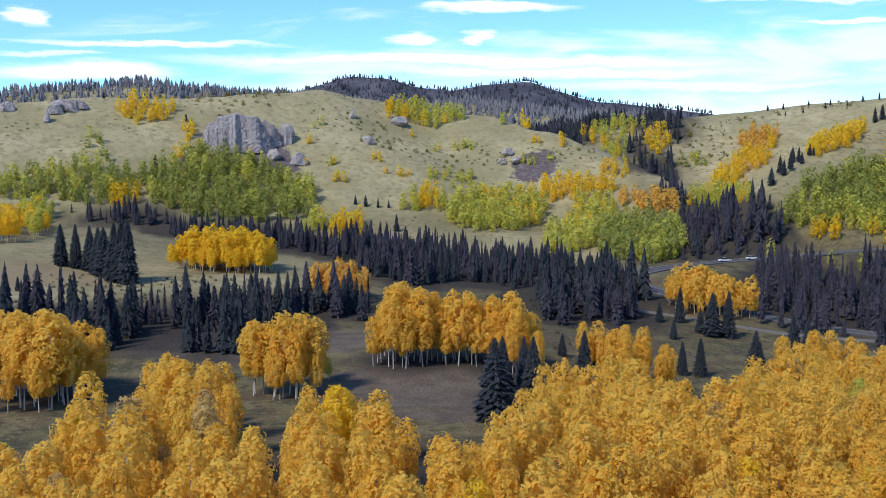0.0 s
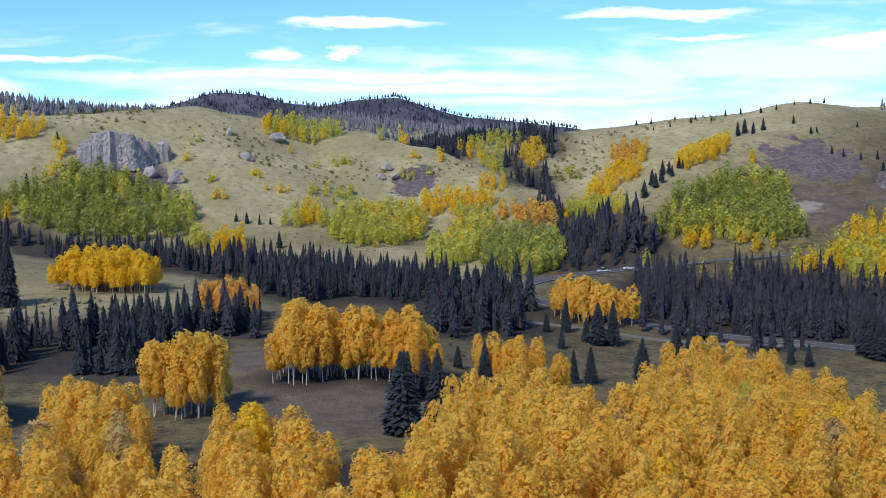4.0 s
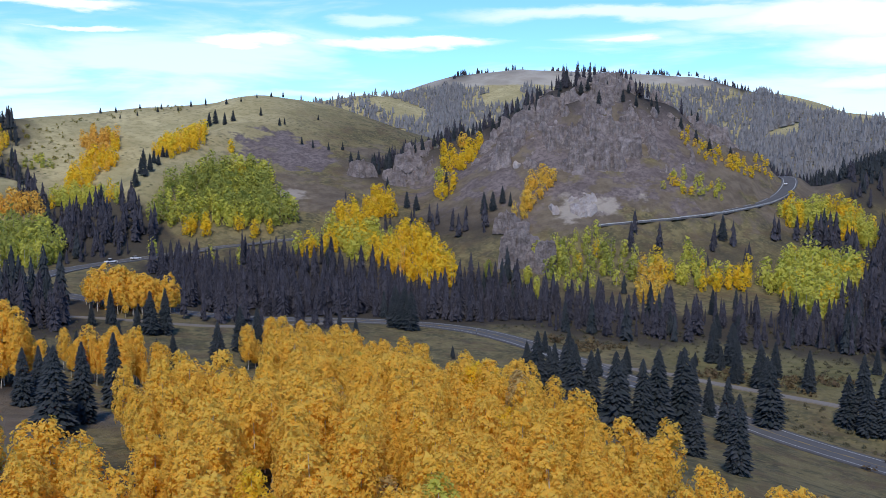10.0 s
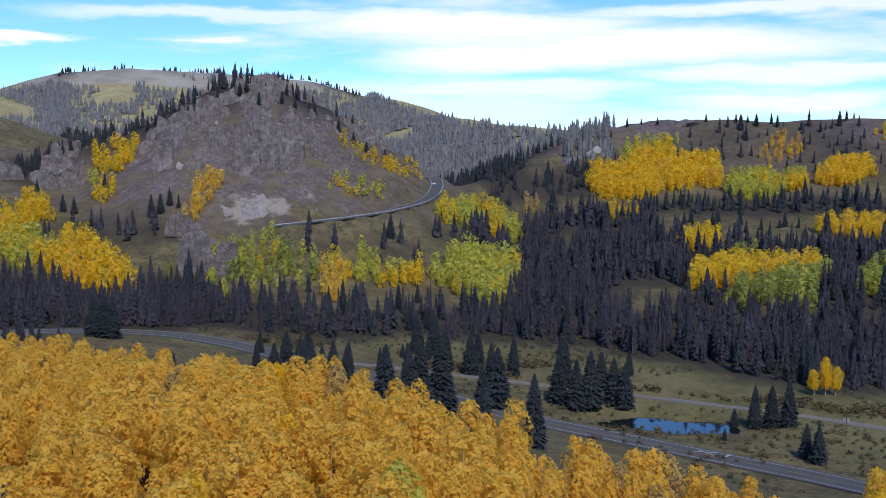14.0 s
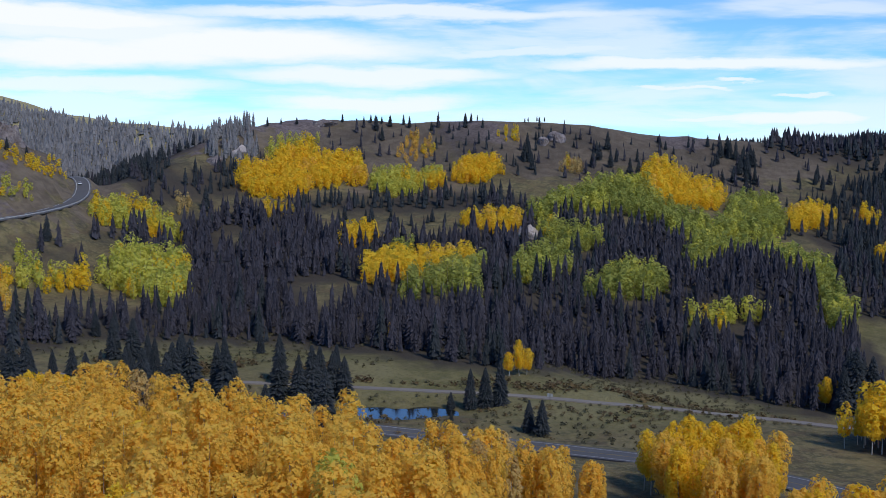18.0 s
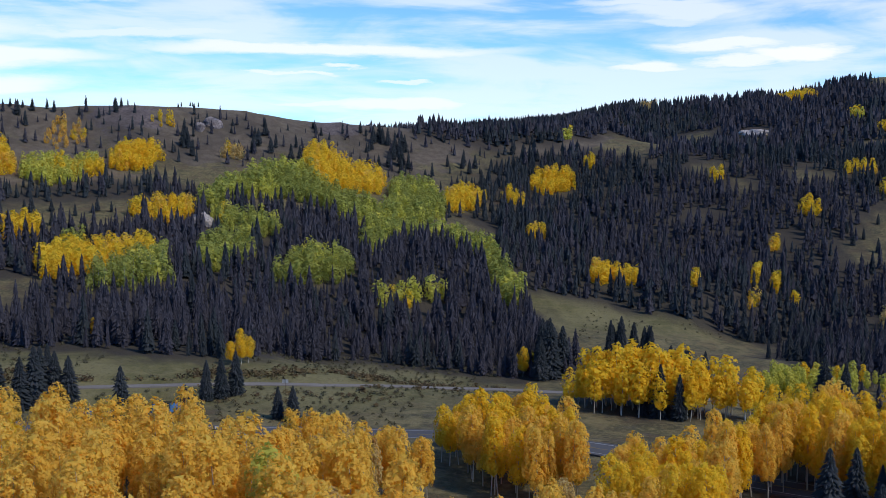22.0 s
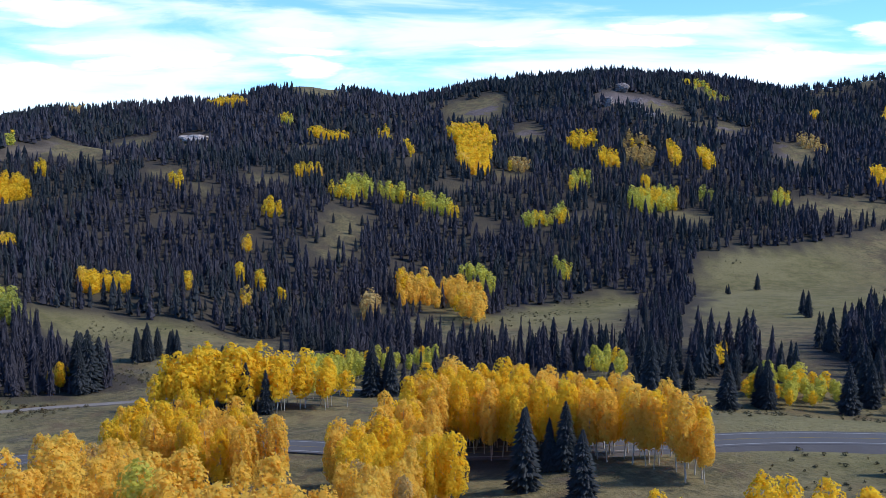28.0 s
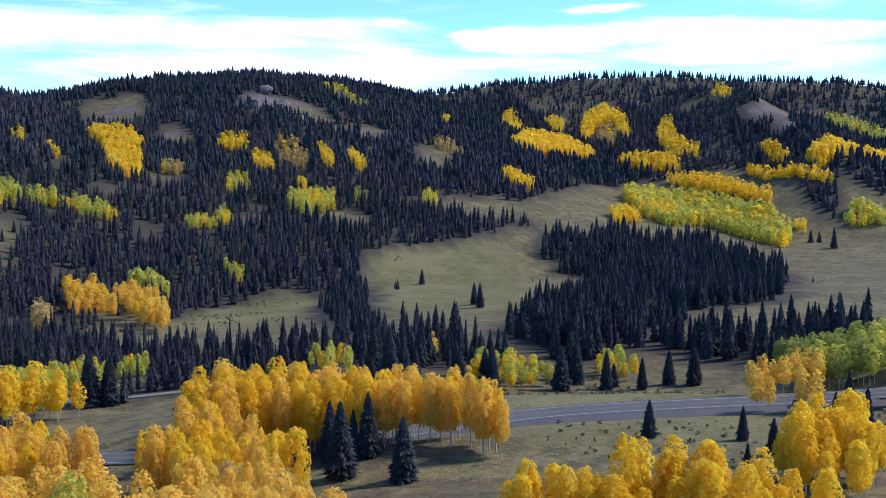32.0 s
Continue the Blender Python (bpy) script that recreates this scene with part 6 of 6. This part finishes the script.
forest("C", 14, 5, ((199, -250), (160, -210), (150, -260), (170, -312), (249, -440), (254, -363)))
forest("C", 13, 5.5, ((301, -176), (215, -173), (186, -176), (162, -178), (183, -213), (239, -223), (276, -221), (344, -215)))
forest("C", 14, 5.5, ((142, -246), (112, -236), (89, -222), (52, -179), (80, -299), (108, -281), (122, -263), (152, -274)))
forest("C", 13, 7, ((476, -796), (440, -901), (367, -931), (255, -901), (217, -880), (172, -955), (239, -1321), (337, -1159), (379, -1010), (503, -1116), (657, -1208), (545, -1028)))
forest("C", 11, 6.2, ((623, 243), (660, 201), (669, 128), (656, 99), (606, 116), (611, 189), (590, 227)))
forest("D", 9, 9, ((337, 458), (351, 414), (367, 362), (357, 351), (331, 401), (315, 428)))
forest("C", 9, 13, ((557, 320), (630, 299), (696, 249), (724, 171), (715, 71), (711, -56), (809, -123), (792, -184), (875, -203), (866, -102), (847, -4), (824, 89), (808, 168), (786, 253), (734, 298)), 0.36)
forest("C", 11, 5.2, ((643, -45), (666, -74), (670, -110), (544, -101), (504, -101), (516, -70), (553, -64), (600, -60)))
forest("C", 10, 5.5, ((293, -246), (375, -338), (412, -399), (406, -419), (285, -281), (255, -227)), 0.2)
forest("C", 12, 5.5, ((372, -140), (388, -185), (398, -214), (452, -227), (470, -195), (430, -165)), 0.05)
forest("D", 12, 5.8, ((290, -110), (268, -118), (232, -150), (215, -160), (240, -182), (290, -180), (340, -185), (386, -187), (371, -146), (330, -130)), 0.05)
forest("C", 11, 13, ((345, 292), (368, 318), (400, 316), (440, 290), (450, 262), (405, 258), (360, 270)), -1.0)
crest_forest(1, "P", 9.5, 7.0, 130, 30, 0.14, 0, 11)
crest_forest(1, "D", 9.5, 8.0, 330, -100, 0.15, 5, 13)
crest_forest(2, "D", 10, 13, 260, 20, 0.1)
crest_forest(6, "P", 9, 7.5, 400, -25, 0.22, 1, 4)
crest_forest(12, "D", 10, 8.5, 140, 30, 0.22)
crest_forest(6, "P", 11, 7.0, 430, -45, 0.14, 3, 99)
crest_forest(6, "D", 10, 9.0, 600, -430, 0.36, 3, 99)
crest_forest(6, "D", 8, 7, 3, 14, 0.3, 3, 9)
crest_forest(8, "C", 9.5, 6.5, 120, 30, 0.1)
crest_forest(11, "C", 11, 10, 330, 20, 0.05)
crest_forest(5, "C", 9, 4.5, 3, 9, 0.0, 4, 8)
crest_forest(5, "C", 10, 5, 6, 22, 0.02, 0, 6)
crest_forest(5, "C", 9, 8, 6, 12, 0.2, 4, 9)


def shaded_litter():
    """Darkens the ground wherever conifers stand close: litter, with the shade under the trees painted in."""
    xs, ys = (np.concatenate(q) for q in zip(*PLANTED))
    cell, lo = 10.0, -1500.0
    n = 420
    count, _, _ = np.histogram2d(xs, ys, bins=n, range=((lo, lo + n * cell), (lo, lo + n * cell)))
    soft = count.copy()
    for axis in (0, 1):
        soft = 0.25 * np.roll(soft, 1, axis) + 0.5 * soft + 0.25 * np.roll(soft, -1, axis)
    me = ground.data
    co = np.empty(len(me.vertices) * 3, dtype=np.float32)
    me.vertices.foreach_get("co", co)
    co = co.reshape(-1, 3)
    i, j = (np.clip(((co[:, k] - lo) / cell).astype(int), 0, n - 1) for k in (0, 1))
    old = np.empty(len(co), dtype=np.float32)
    data = me.attributes["shaded_duff"].data
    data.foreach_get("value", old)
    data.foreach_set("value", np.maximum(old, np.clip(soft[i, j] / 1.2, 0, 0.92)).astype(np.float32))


shaded_litter()

# ---- rocks ----

def crag_mesh(seed, material):
    """A broken, ledged boulder about 1 across."""
    rng = np.random.default_rng(seed)
    bm = bmesh.new()
    bmesh.ops.create_icosphere(bm, subdivisions=3, radius=1.0)
    planes = [(Vector(rng.normal(size=3)).normalized(), rng.uniform(0.55, 0.95)) for _ in range(14)]
    for v in bm.verts:
        p = v.co.copy()
        for n, d in planes:
            over = p.dot(n) - d
            if over > 0:
                p -= n * over
        p *= 1 + 0.16 * noise.fractal(p * 2.1 + Vector((seed * 3.0, 0, 0)), 1.0, 2.0, 4)
        step = 0.22
        p.z = (math.floor(p.z / step) + min(1.0, max(0.0, (p.z / step) % 1.0) ** 2.2)) * step
        v.co = p
    me = bpy.data.meshes.new("rock_outcrop")
    bm.to_mesh(me)
    bm.free()
    me.materials.append(material)
    return me


CRAGS = {"P": [crag_mesh(k, PURPLE_ROCK) for k in range(6)], "G": [crag_mesh(k + 20, GREY_ROCK) for k in range(5)]}


def cliff_mesh(seed, material):
    """An upright, ribbed wall of rock, 2 wide and 1 high, bowed outwards, with a broken rim."""
    rng = np.random.default_rng(seed)
    cols, rows = 44, 18
    u = np.linspace(0, math.pi, cols)
    ribs = np.interp(np.arange(cols), np.arange(0, cols + 3, 3), rng.uniform(-1, 1, len(range(0, cols + 3, 3)))) * 0.16 + rng.normal(size=cols) * 0.035
    rim = 0.45 + 0.55 * np.sin(u) ** 0.5 + np.interp(np.arange(cols), np.arange(0, cols + 4, 4), rng.uniform(-0.12, 0.08, len(range(0, cols + 4, 4))))
    v = []
    for j in range(rows + 2):
        w = min(j / (rows - 1), 1.0)
        ledge = 0.07 * math.floor(w * 5 + 0.3) / 5 + 0.10 * w
        back = 1.0 if j < rows else (0.72, 0.0)[j - rows]
        for i in range(cols):
            jag = rng.normal() * 0.022 * (1 if j < rows else 0)
            r = (1 - ledge + ribs[i] * (1 - 0.3 * w) + jag) * back
            v.append((-math.cos(u[i]) * r, -math.sin(u[i]) * r * 0.55 + (1 - back) * 0.25, rim[i] * w - 0.12 + (0.04 if j == rows else -0.06 if j > rows else rng.normal() * 0.012)))
    f = [(j * cols + i, j * cols + i + 1, (j + 1) * cols + i + 1, (j + 1) * cols + i) for j in range(rows + 1) for i in range(cols - 1)]
    return mesh_of("rock_cliff", v, f, False, material)


def cliff(kind, x, y, wide, tall, turn, seed):
    """A cliff that breaks out of the slope and faces down it."""
    words = {"P": "purple-grey ribbed cliff breaking out of the slope", "G": "pale grey ribbed cliff on the dry hillside"}
    ob = tagged(new("rock_cliff", cliff_mesh(seed, PURPLE_ROCK if kind == "P" else GREY_ROCK)), words[kind], "rock", "rock outcrops")
    ob.matrix_world = pose(x, y, ground_z(x, y), 0, 0, turn) @ Matrix.Diagonal((wide, wide * 0.9, tall, 1))


def rock(kind, x, y, wide, tall):
    """An outcrop sunk into the slope."""
    words = {"P": "purple-grey craggy rock outcrop on the slope", "G": "pale grey craggy rock outcrop on the slope"}
    meshes = CRAGS[kind]
    ob = tagged(new("rock_outcrop", meshes[int(RNG.integers(0, len(meshes)))]), words[kind], "rock", "rock outcrops")
    ob.matrix_world = pose(x, y, ground_z(x, y) + tall * 0.1, RNG.uniform(-8, 8), RNG.uniform(-8, 8), RNG.uniform(0, 360)) @ Matrix.Diagonal((wide, wide * 0.85, tall, 1))


cliff("G", -37, 529, 16.6, 19.6, 10, 418)
cliff("G", -46, 522, 7.7, 15.6, 11, 384)
cliff("G", -23, 536, 7.2, 13.2, 9, 470)
cliff("G", -14, 541, 4.2, 9.3, 8, 503)
cliff("G", -123, 534, 6.9, 4.8, 18, 130)
cliff("G", -130, 525, 4.3, 4.8, 19, 95)
cliff("P", 341, 330, 8.4, 19.6, -40, 915)
cliff("P", 346, 316, 5.9, 16.1, -42, 965)
cliff("P", 361, 360, 6.9, 10.5, -40, 900)
cliff("P", 358, 483, 8.1, 9.7, -32, 640)
rock("G", -13, 545, 5.0, 8.3)
rock("G", -17, 523, 4.8, 4.5)
rock("G", -4, 521, 5.1, 5.5)
rock("G", -152, 520, 4.2, 4.2)
rock("G", -130, 531, 6.7, 4.2)
rock("G", -124, 531, 5.0, 4.2)
rock("G", -131, 516, 2.5, 5.2)
rock("G", 30, 553, 4.2, 5.7)
rock("G", 44, 594, 8.0, 3.9)
rock("G", 19, 579, 2.6, 4.4)
rock("G", 106, 574, 4.3, 3.2)
rock("G", 102, 563, 3.8, 2.7)
rock("G", 110, 566, 3.8, 2.7)
rock("P", 355, 336, 6.2, 11.4)
rock("P", 346, 325, 5.4, 7.7)
rock("P", 364, 353, 5.8, 5.4)
rock("P", 353, 325, 4.1, 6.9)
rock("P", 385, 477, 9.5, 4.4)
rock("P", 372, 476, 6.0, 5.4)
rock("P", 782, 278, 10.2, 5.0)
rock("P", 775, 281, 5.6, 4.3)
rock("G", 683, 303, 9.3, 5.8)
rock("P", 664, 312, 8.1, 5.1)
rock("G", 400, 400, 3.2, 2.5)
rock("G", 594, 97, 7.6, 5.9)
rock("P", 803, 107, 7.9, 6.4)
rock("P", 791, 116, 5.6, 5.6)
rock("P", 815, -768, 9.7, 8.1)
rock("P", 758, -692, 8.9, 7.5)
rock("P", 763, -735, 10.7, 8.7)
rock("P", 685, -673, 7.0, 6.2)
rock("G", 860, -314, 9.0, 10.0)
rock("G", 868, -322, 8.0, 8.0)
rock("G", 983, -372, 13.4, 4.7)
rock("G", 1000, -368, 9.0, 4.7)
rock("G", 265, -678, 4.5, 3.6)

# ---- brush on the meadows ----
def brush(label, poly, spacing, tall, name="sagebrush", material=BRUSH_MATERIAL, gap=0.5, meadow=False):
    xs, ys = filled(list(poly), spacing)
    keep = bumps(xs, ys, 18, 77, 3) > gap if meadow else cleared(xs, ys, gap)
    xs, ys = xs[keep], ys[keep]
    h = tall * RNG.uniform(0.5, 1.4, len(xs))
    protos = [leaf_cloud(RNG, 44, 0.13, 0.50, 0.02, 0.85, 16, 0.34, 0.6, 0.3) for _ in range(4)]
    v, f = scattered(protos, xs, ys, height(xs, ys), h, h * RNG.uniform(0.9, 1.7, len(xs)), RNG.random(len(xs)) * 6.28, RNG.integers(0, 4, len(xs)))
    tagged(new(name, mesh_of(name, v, f, False, material)), label, "shrubs", kind="stuff")


WILLOW = leaf_material("willow_brush", (0.07, 0.045, 0.032), (0.12, 0.085, 0.05), (0.19, 0.14, 0.06), 0.15)
brush("low grey-green sagebrush on the valley meadow", ((215, 40), (262, 10), (330, -60), (400, -80), (420, 20), (400, 150), (330, 260), (270, 260), (262, 150)), 4.2, 1.0, gap=0.42)
brush("reddish-brown willow brush along the stream", ((262, 245), (285, 240), (316, 150), (326, 60), (336, -20), (318, -30), (300, 60), (292, 150), (268, 220)), 3.0, 1.9, "willow_brush", WILLOW, 0.44)
brush("low grey-green sagebrush below the near groves", ((20, 185), (60, 215), (140, 225), (140, 330), (40, 300), (-60, 300), (-60, 220)), 5.0, 0.8, gap=0.46)
brush("low grey-green sagebrush beside the highway", ((60, -60), (100, -80), (60, -120), (30, -140), (10, -100)), 4.5, 0.7, gap=0.48)
brush("low grey-green sagebrush beyond the highway", ((80, -150), (140, -95), (200, -60), (240, -120), (190, -200), (110, -220)), 5.0, 0.9, gap=0.48)
brush("dark scattered shrubs on the dry hillside", ((-120, 540), (40, 545), (170, 570), (300, 600), (330, 660), (180, 640), (40, 615), (-120, 600)), 6.0, 1.6, "hillside_shrubs", SCRUB_MATERIAL, 0.44)
brush("low brush on the far meadow", ((330, -330), (470, -290), (520, -360), (470, -470), (340, -500), (270, -400)), 9.0, 1.0, gap=0.5)
brush("dark low brush in the creases of the upper meadow", ((395, -60), (430, -75), (505, -95), (478, -145), (440, -155), (400, -110)), 4.5, 0.9, gap=0.15, meadow=True)
brush("dark low brush in the creases of the middle meadow", ((445, -250), (436, -370), (350, -310), (262, -212), (335, -192)), 4.5, 0.9, gap=0.15, meadow=True)
brush("reddish-brown willow brush in the wet meadow", ((225, 60), (262, 35), (300, -20), (318, -30), (290, 60), (262, 140)), 4.5, 1.3, "willow_brush", WILLOW, 0.25, True)


# ---- guard rail, sign, road marking ----
def boxed(corners):
    """Corners and quads of a box between two opposite corners."""
    (x0, y0, z0), (x1, y1, z1) = corners
    v = [(x, y, z) for x in (x0, x1) for y in (y0, y1) for z in (z0, z1)]
    return v, [(0, 1, 3, 2), (4, 6, 7, 5), (0, 4, 5, 1), (2, 3, 7, 6), (0, 2, 6, 4), (1, 5, 7, 3)]


def boxes(list_of):
    v, f = [], []
    for c in list_of:
        bv, bf = boxed(c)
        f += [tuple(i + len(v) for i in q) for q in bf]
        v += bv
    return np.array(v, float), np.array(f)


def guard_rail():
    line = finer(HILL_ROAD, 4.0)
    line = line[(line[:, 0] > 385) & (line[:, 0] < 545)]
    rail = tagged(new("guard_rail"), "pale steel guard rail along the outer edge of the hillside road", "guard rail")
    d = np.gradient(line[:, :2], axis=0)
    d /= np.linalg.norm(d, axis=1)[:, None]
    p = np.column_stack([line[:, :2] + np.column_stack([d[:, 1], -d[:, 0]]) * 4.1, line[:, 2]])
    v, f = [], []
    for k, q in enumerate(p):
        v += [(q[0], q[1], q[2] + 0.42), (q[0], q[1], q[2] + 0.80), (q[0] + 0.05, q[1] + 0.05, q[2] + 0.61)]
        if k:
            b = 3 * k
            f += [(b - 3, b, b + 2, b - 1), (b - 1, b + 2, b + 1, b - 2)]
    part("beam", mesh_of("beam", v, f, False, STEEL), rail)
    post = mesh_of("post", *boxes([((-0.08, -0.08, -0.4), (0.08, 0.08, 0.85))]), False, STEEL)
    for q in p[::2]:
        part("post", post, rail).location = Vector(q)


guard_rail()


def road_sign(x, y, turn, wide, tall, material, label):
    sign = tagged(new("road_sign"), label, "sign")
    sign.matrix_world = pose(x, y, ground_z(x, y), 0, 0, turn)
    part("post", mesh_of("post", *boxes([((-0.06, -0.06, -0.3), (0.06, 0.06, 2.2 + tall))]), False, BARK_BROWN), sign)
    part("panel", mesh_of("panel", *boxes([((-wide / 2, -0.11, 2.0), (wide / 2, -0.065, 2.0 + tall))]), False, material), sign)


road_sign(296, 44, 80, 1.8, 1.0, LINE_WHITE, "small white sign board on a post in the meadow")
road_sign(252, 245, 40, 1.0, 1.0, LINE_WHITE, "small white road sign on a post beside the highway")


def pavement_marking(index):
    """A large white cross between two bars painted on the lane."""
    p, q = HIGHWAY[index], HIGHWAY[index + 1]
    turn = math.degrees(math.atan2(q[1] - p[1], q[0] - p[0]))
    v, f = [], []

    def bar(x, y, l, w, a):
        c, s = math.cos(a), math.sin(a)
        b = len(v)
        for u, t in ((-l, -w), (l, -w), (l, w), (-l, w)):
            v.append((x + u * c - t * s, y + u * s + t * c, 0.0))
        f.append((b, b + 1, b + 2, b + 3))
    bar(0, -1.9, 3.4, 0.22, 0.42)
    bar(0, -1.9, 3.4, 0.22, -0.42)
    bar(6, -1.9, 0.3, 1.6, 0)
    bar(-6, -1.9, 0.3, 1.6, 0)
    ob = new("lane_marking", mesh_of("lane_marking", v, f, False, LINE_WHITE))
    ob.parent = road
    ob.matrix_world = pose(p[0], p[1], p[2] + 0.05, 0, 0, turn)


near_pond = int(np.argmin(np.hypot(HIGHWAY[:, 0] - 245, HIGHWAY[:, 1] - 66)))
pavement_marking(near_pond)


# ---- vehicles ----
def vehicle(name, label, x, y, z, turn, paint, long=4.6, wide=1.85, tall=1.5, cab=(0.30, 0.78)):
    """A parked car: body, glazed cabin, four wheels, lamps."""
    car = tagged(new(name), label, "car", "parked vehicles")
    car.matrix_world = pose(x, y, z, 0, 0, turn)
    h, w = long / 2, wide / 2
    prof = [(-h, 0.35), (-h, 0.80), (-h + 0.12, 0.92), (h - 0.9, 0.95), (h - 0.1, 0.80), (h, 0.65), (h, 0.35)]

    def extruded(points, half, inset=0.0):
        n = len(points)
        v = [(px, -half + (inset if pz > 1.2 else 0), pz) for px, pz in points] + [(px, half - (inset if pz > 1.2 else 0), pz) for px, pz in points]
        f = [(i, (i + 1) % n, n + (i + 1) % n, n + i) for i in range(n)]
        bm = bmesh.new()
        bv = [bm.verts.new(q) for q in v]
        for q in f:
            bm.faces.new([bv[i] for i in q])
        bm.faces.new(bv[:n][::-1])
        bm.faces.new(bv[n:])
        bmesh.ops.recalc_face_normals(bm, faces=bm.faces[:])
        bmesh.ops.bevel(bm, geom=bm.edges[:], offset=0.04, segments=1, affect="EDGES")
        return bm

    def add(key, bm, mat):
        me = bpy.data.meshes.new(key)
        bm.to_mesh(me)
        bm.free()
        me.materials.append(mat)
        return part(key, me, car)
    add("body", extruded(prof, w), paint)
    a, b = -h + long * (1 - cab[1]), -h + long * (1 - cab[0])
    add("cabin", extruded([(a - 0.2, 0.94), (a + 0.15, tall - 0.06), (b - 0.5, tall - 0.06), (b + 0.15, 0.94)], w - 0.08, 0.14), GLASS_DARK)
    add("roof", extruded([(a + 0.1, tall - 0.08), (a + 0.2, tall), (b - 0.55, tall), (b - 0.45, tall - 0.08)], w - 0.2), paint)
    tyre = bmesh.new()
    bmesh.ops.create_cone(tyre, cap_ends=True, segments=14, radius1=0.34, radius2=0.34, depth=0.24, matrix=Matrix.Rotation(radians(90), 4, "X"))
    me = bpy.data.meshes.new("wheel")
    tyre.to_mesh(me)
    tyre.free()
    me.materials.append(RUBBER)
    for sx in (-h + 0.85, h - 0.9):
        for sy in (-w + 0.1, w - 0.1):
            part("wheel", me, car).location = (sx, sy, 0.34)
    lamp = mesh_of("headlight", *boxes([((-0.03, -0.16, -0.07), (0.03, 0.16, 0.07))]), False, LINE_WHITE)
    for sy in (-w + 0.28, w - 0.28):
        part("headlight", lamp, car).location = (h + 0.01, sy, 0.66)


GLASS_DARK = plain_material("dark_window_glass", (0.02, 0.022, 0.025), (0.03, 0.032, 0.035), 2.0, 0.1, 0.0)
RUBBER = plain_material("tyre_rubber", (0.02, 0.02, 0.02), (0.03, 0.03, 0.03), 0.3)
PAINT_WHITE = plain_material("white_car_paint", (0.72, 0.72, 0.72), (0.78, 0.78, 0.78), 2.0, 0.3, 0.0)
PAINT_DARK = plain_material("dark_car_paint", (0.03, 0.03, 0.035), (0.045, 0.045, 0.05), 2.0, 0.3, 0.0)


def on_road(line, x, y, side):
    k = int(np.argmin(np.hypot(line[:, 0] - x, line[:, 1] - y)))
    k = min(k, len(line) - 2)
    d = line[k + 1] - line[k]
    l = math.hypot(d[0], d[1])
    return line[k, 0] + d[1] / l * side, line[k, 1] - d[0] / l * side, line[k, 2] + 0.02, math.degrees(math.atan2(d[1], d[0]))


vehicle("pickup_truck", "white pickup truck on the highway bend", *on_road(HIGHWAY, 192, 419, 1.9), PAINT_WHITE, 5.6, 2.0, 1.85, (0.36, 0.66))
vehicle("car", "white car on the highway bend", *on_road(HIGHWAY, 204, 422, 1.9), PAINT_WHITE)
vehicle("car", "pale car on the hillside road", *on_road(HILL_ROAD, 545, 338, -1.8), PAINT_WHITE)
px, py, pz, turn = on_road(HIGHWAY, 62, -135, -7.5)
vehicle("car", "dark car standing across the gravel pull-out", px, py, pz, turn + 80, PAINT_DARK, 3.9, 1.75, 1.5)
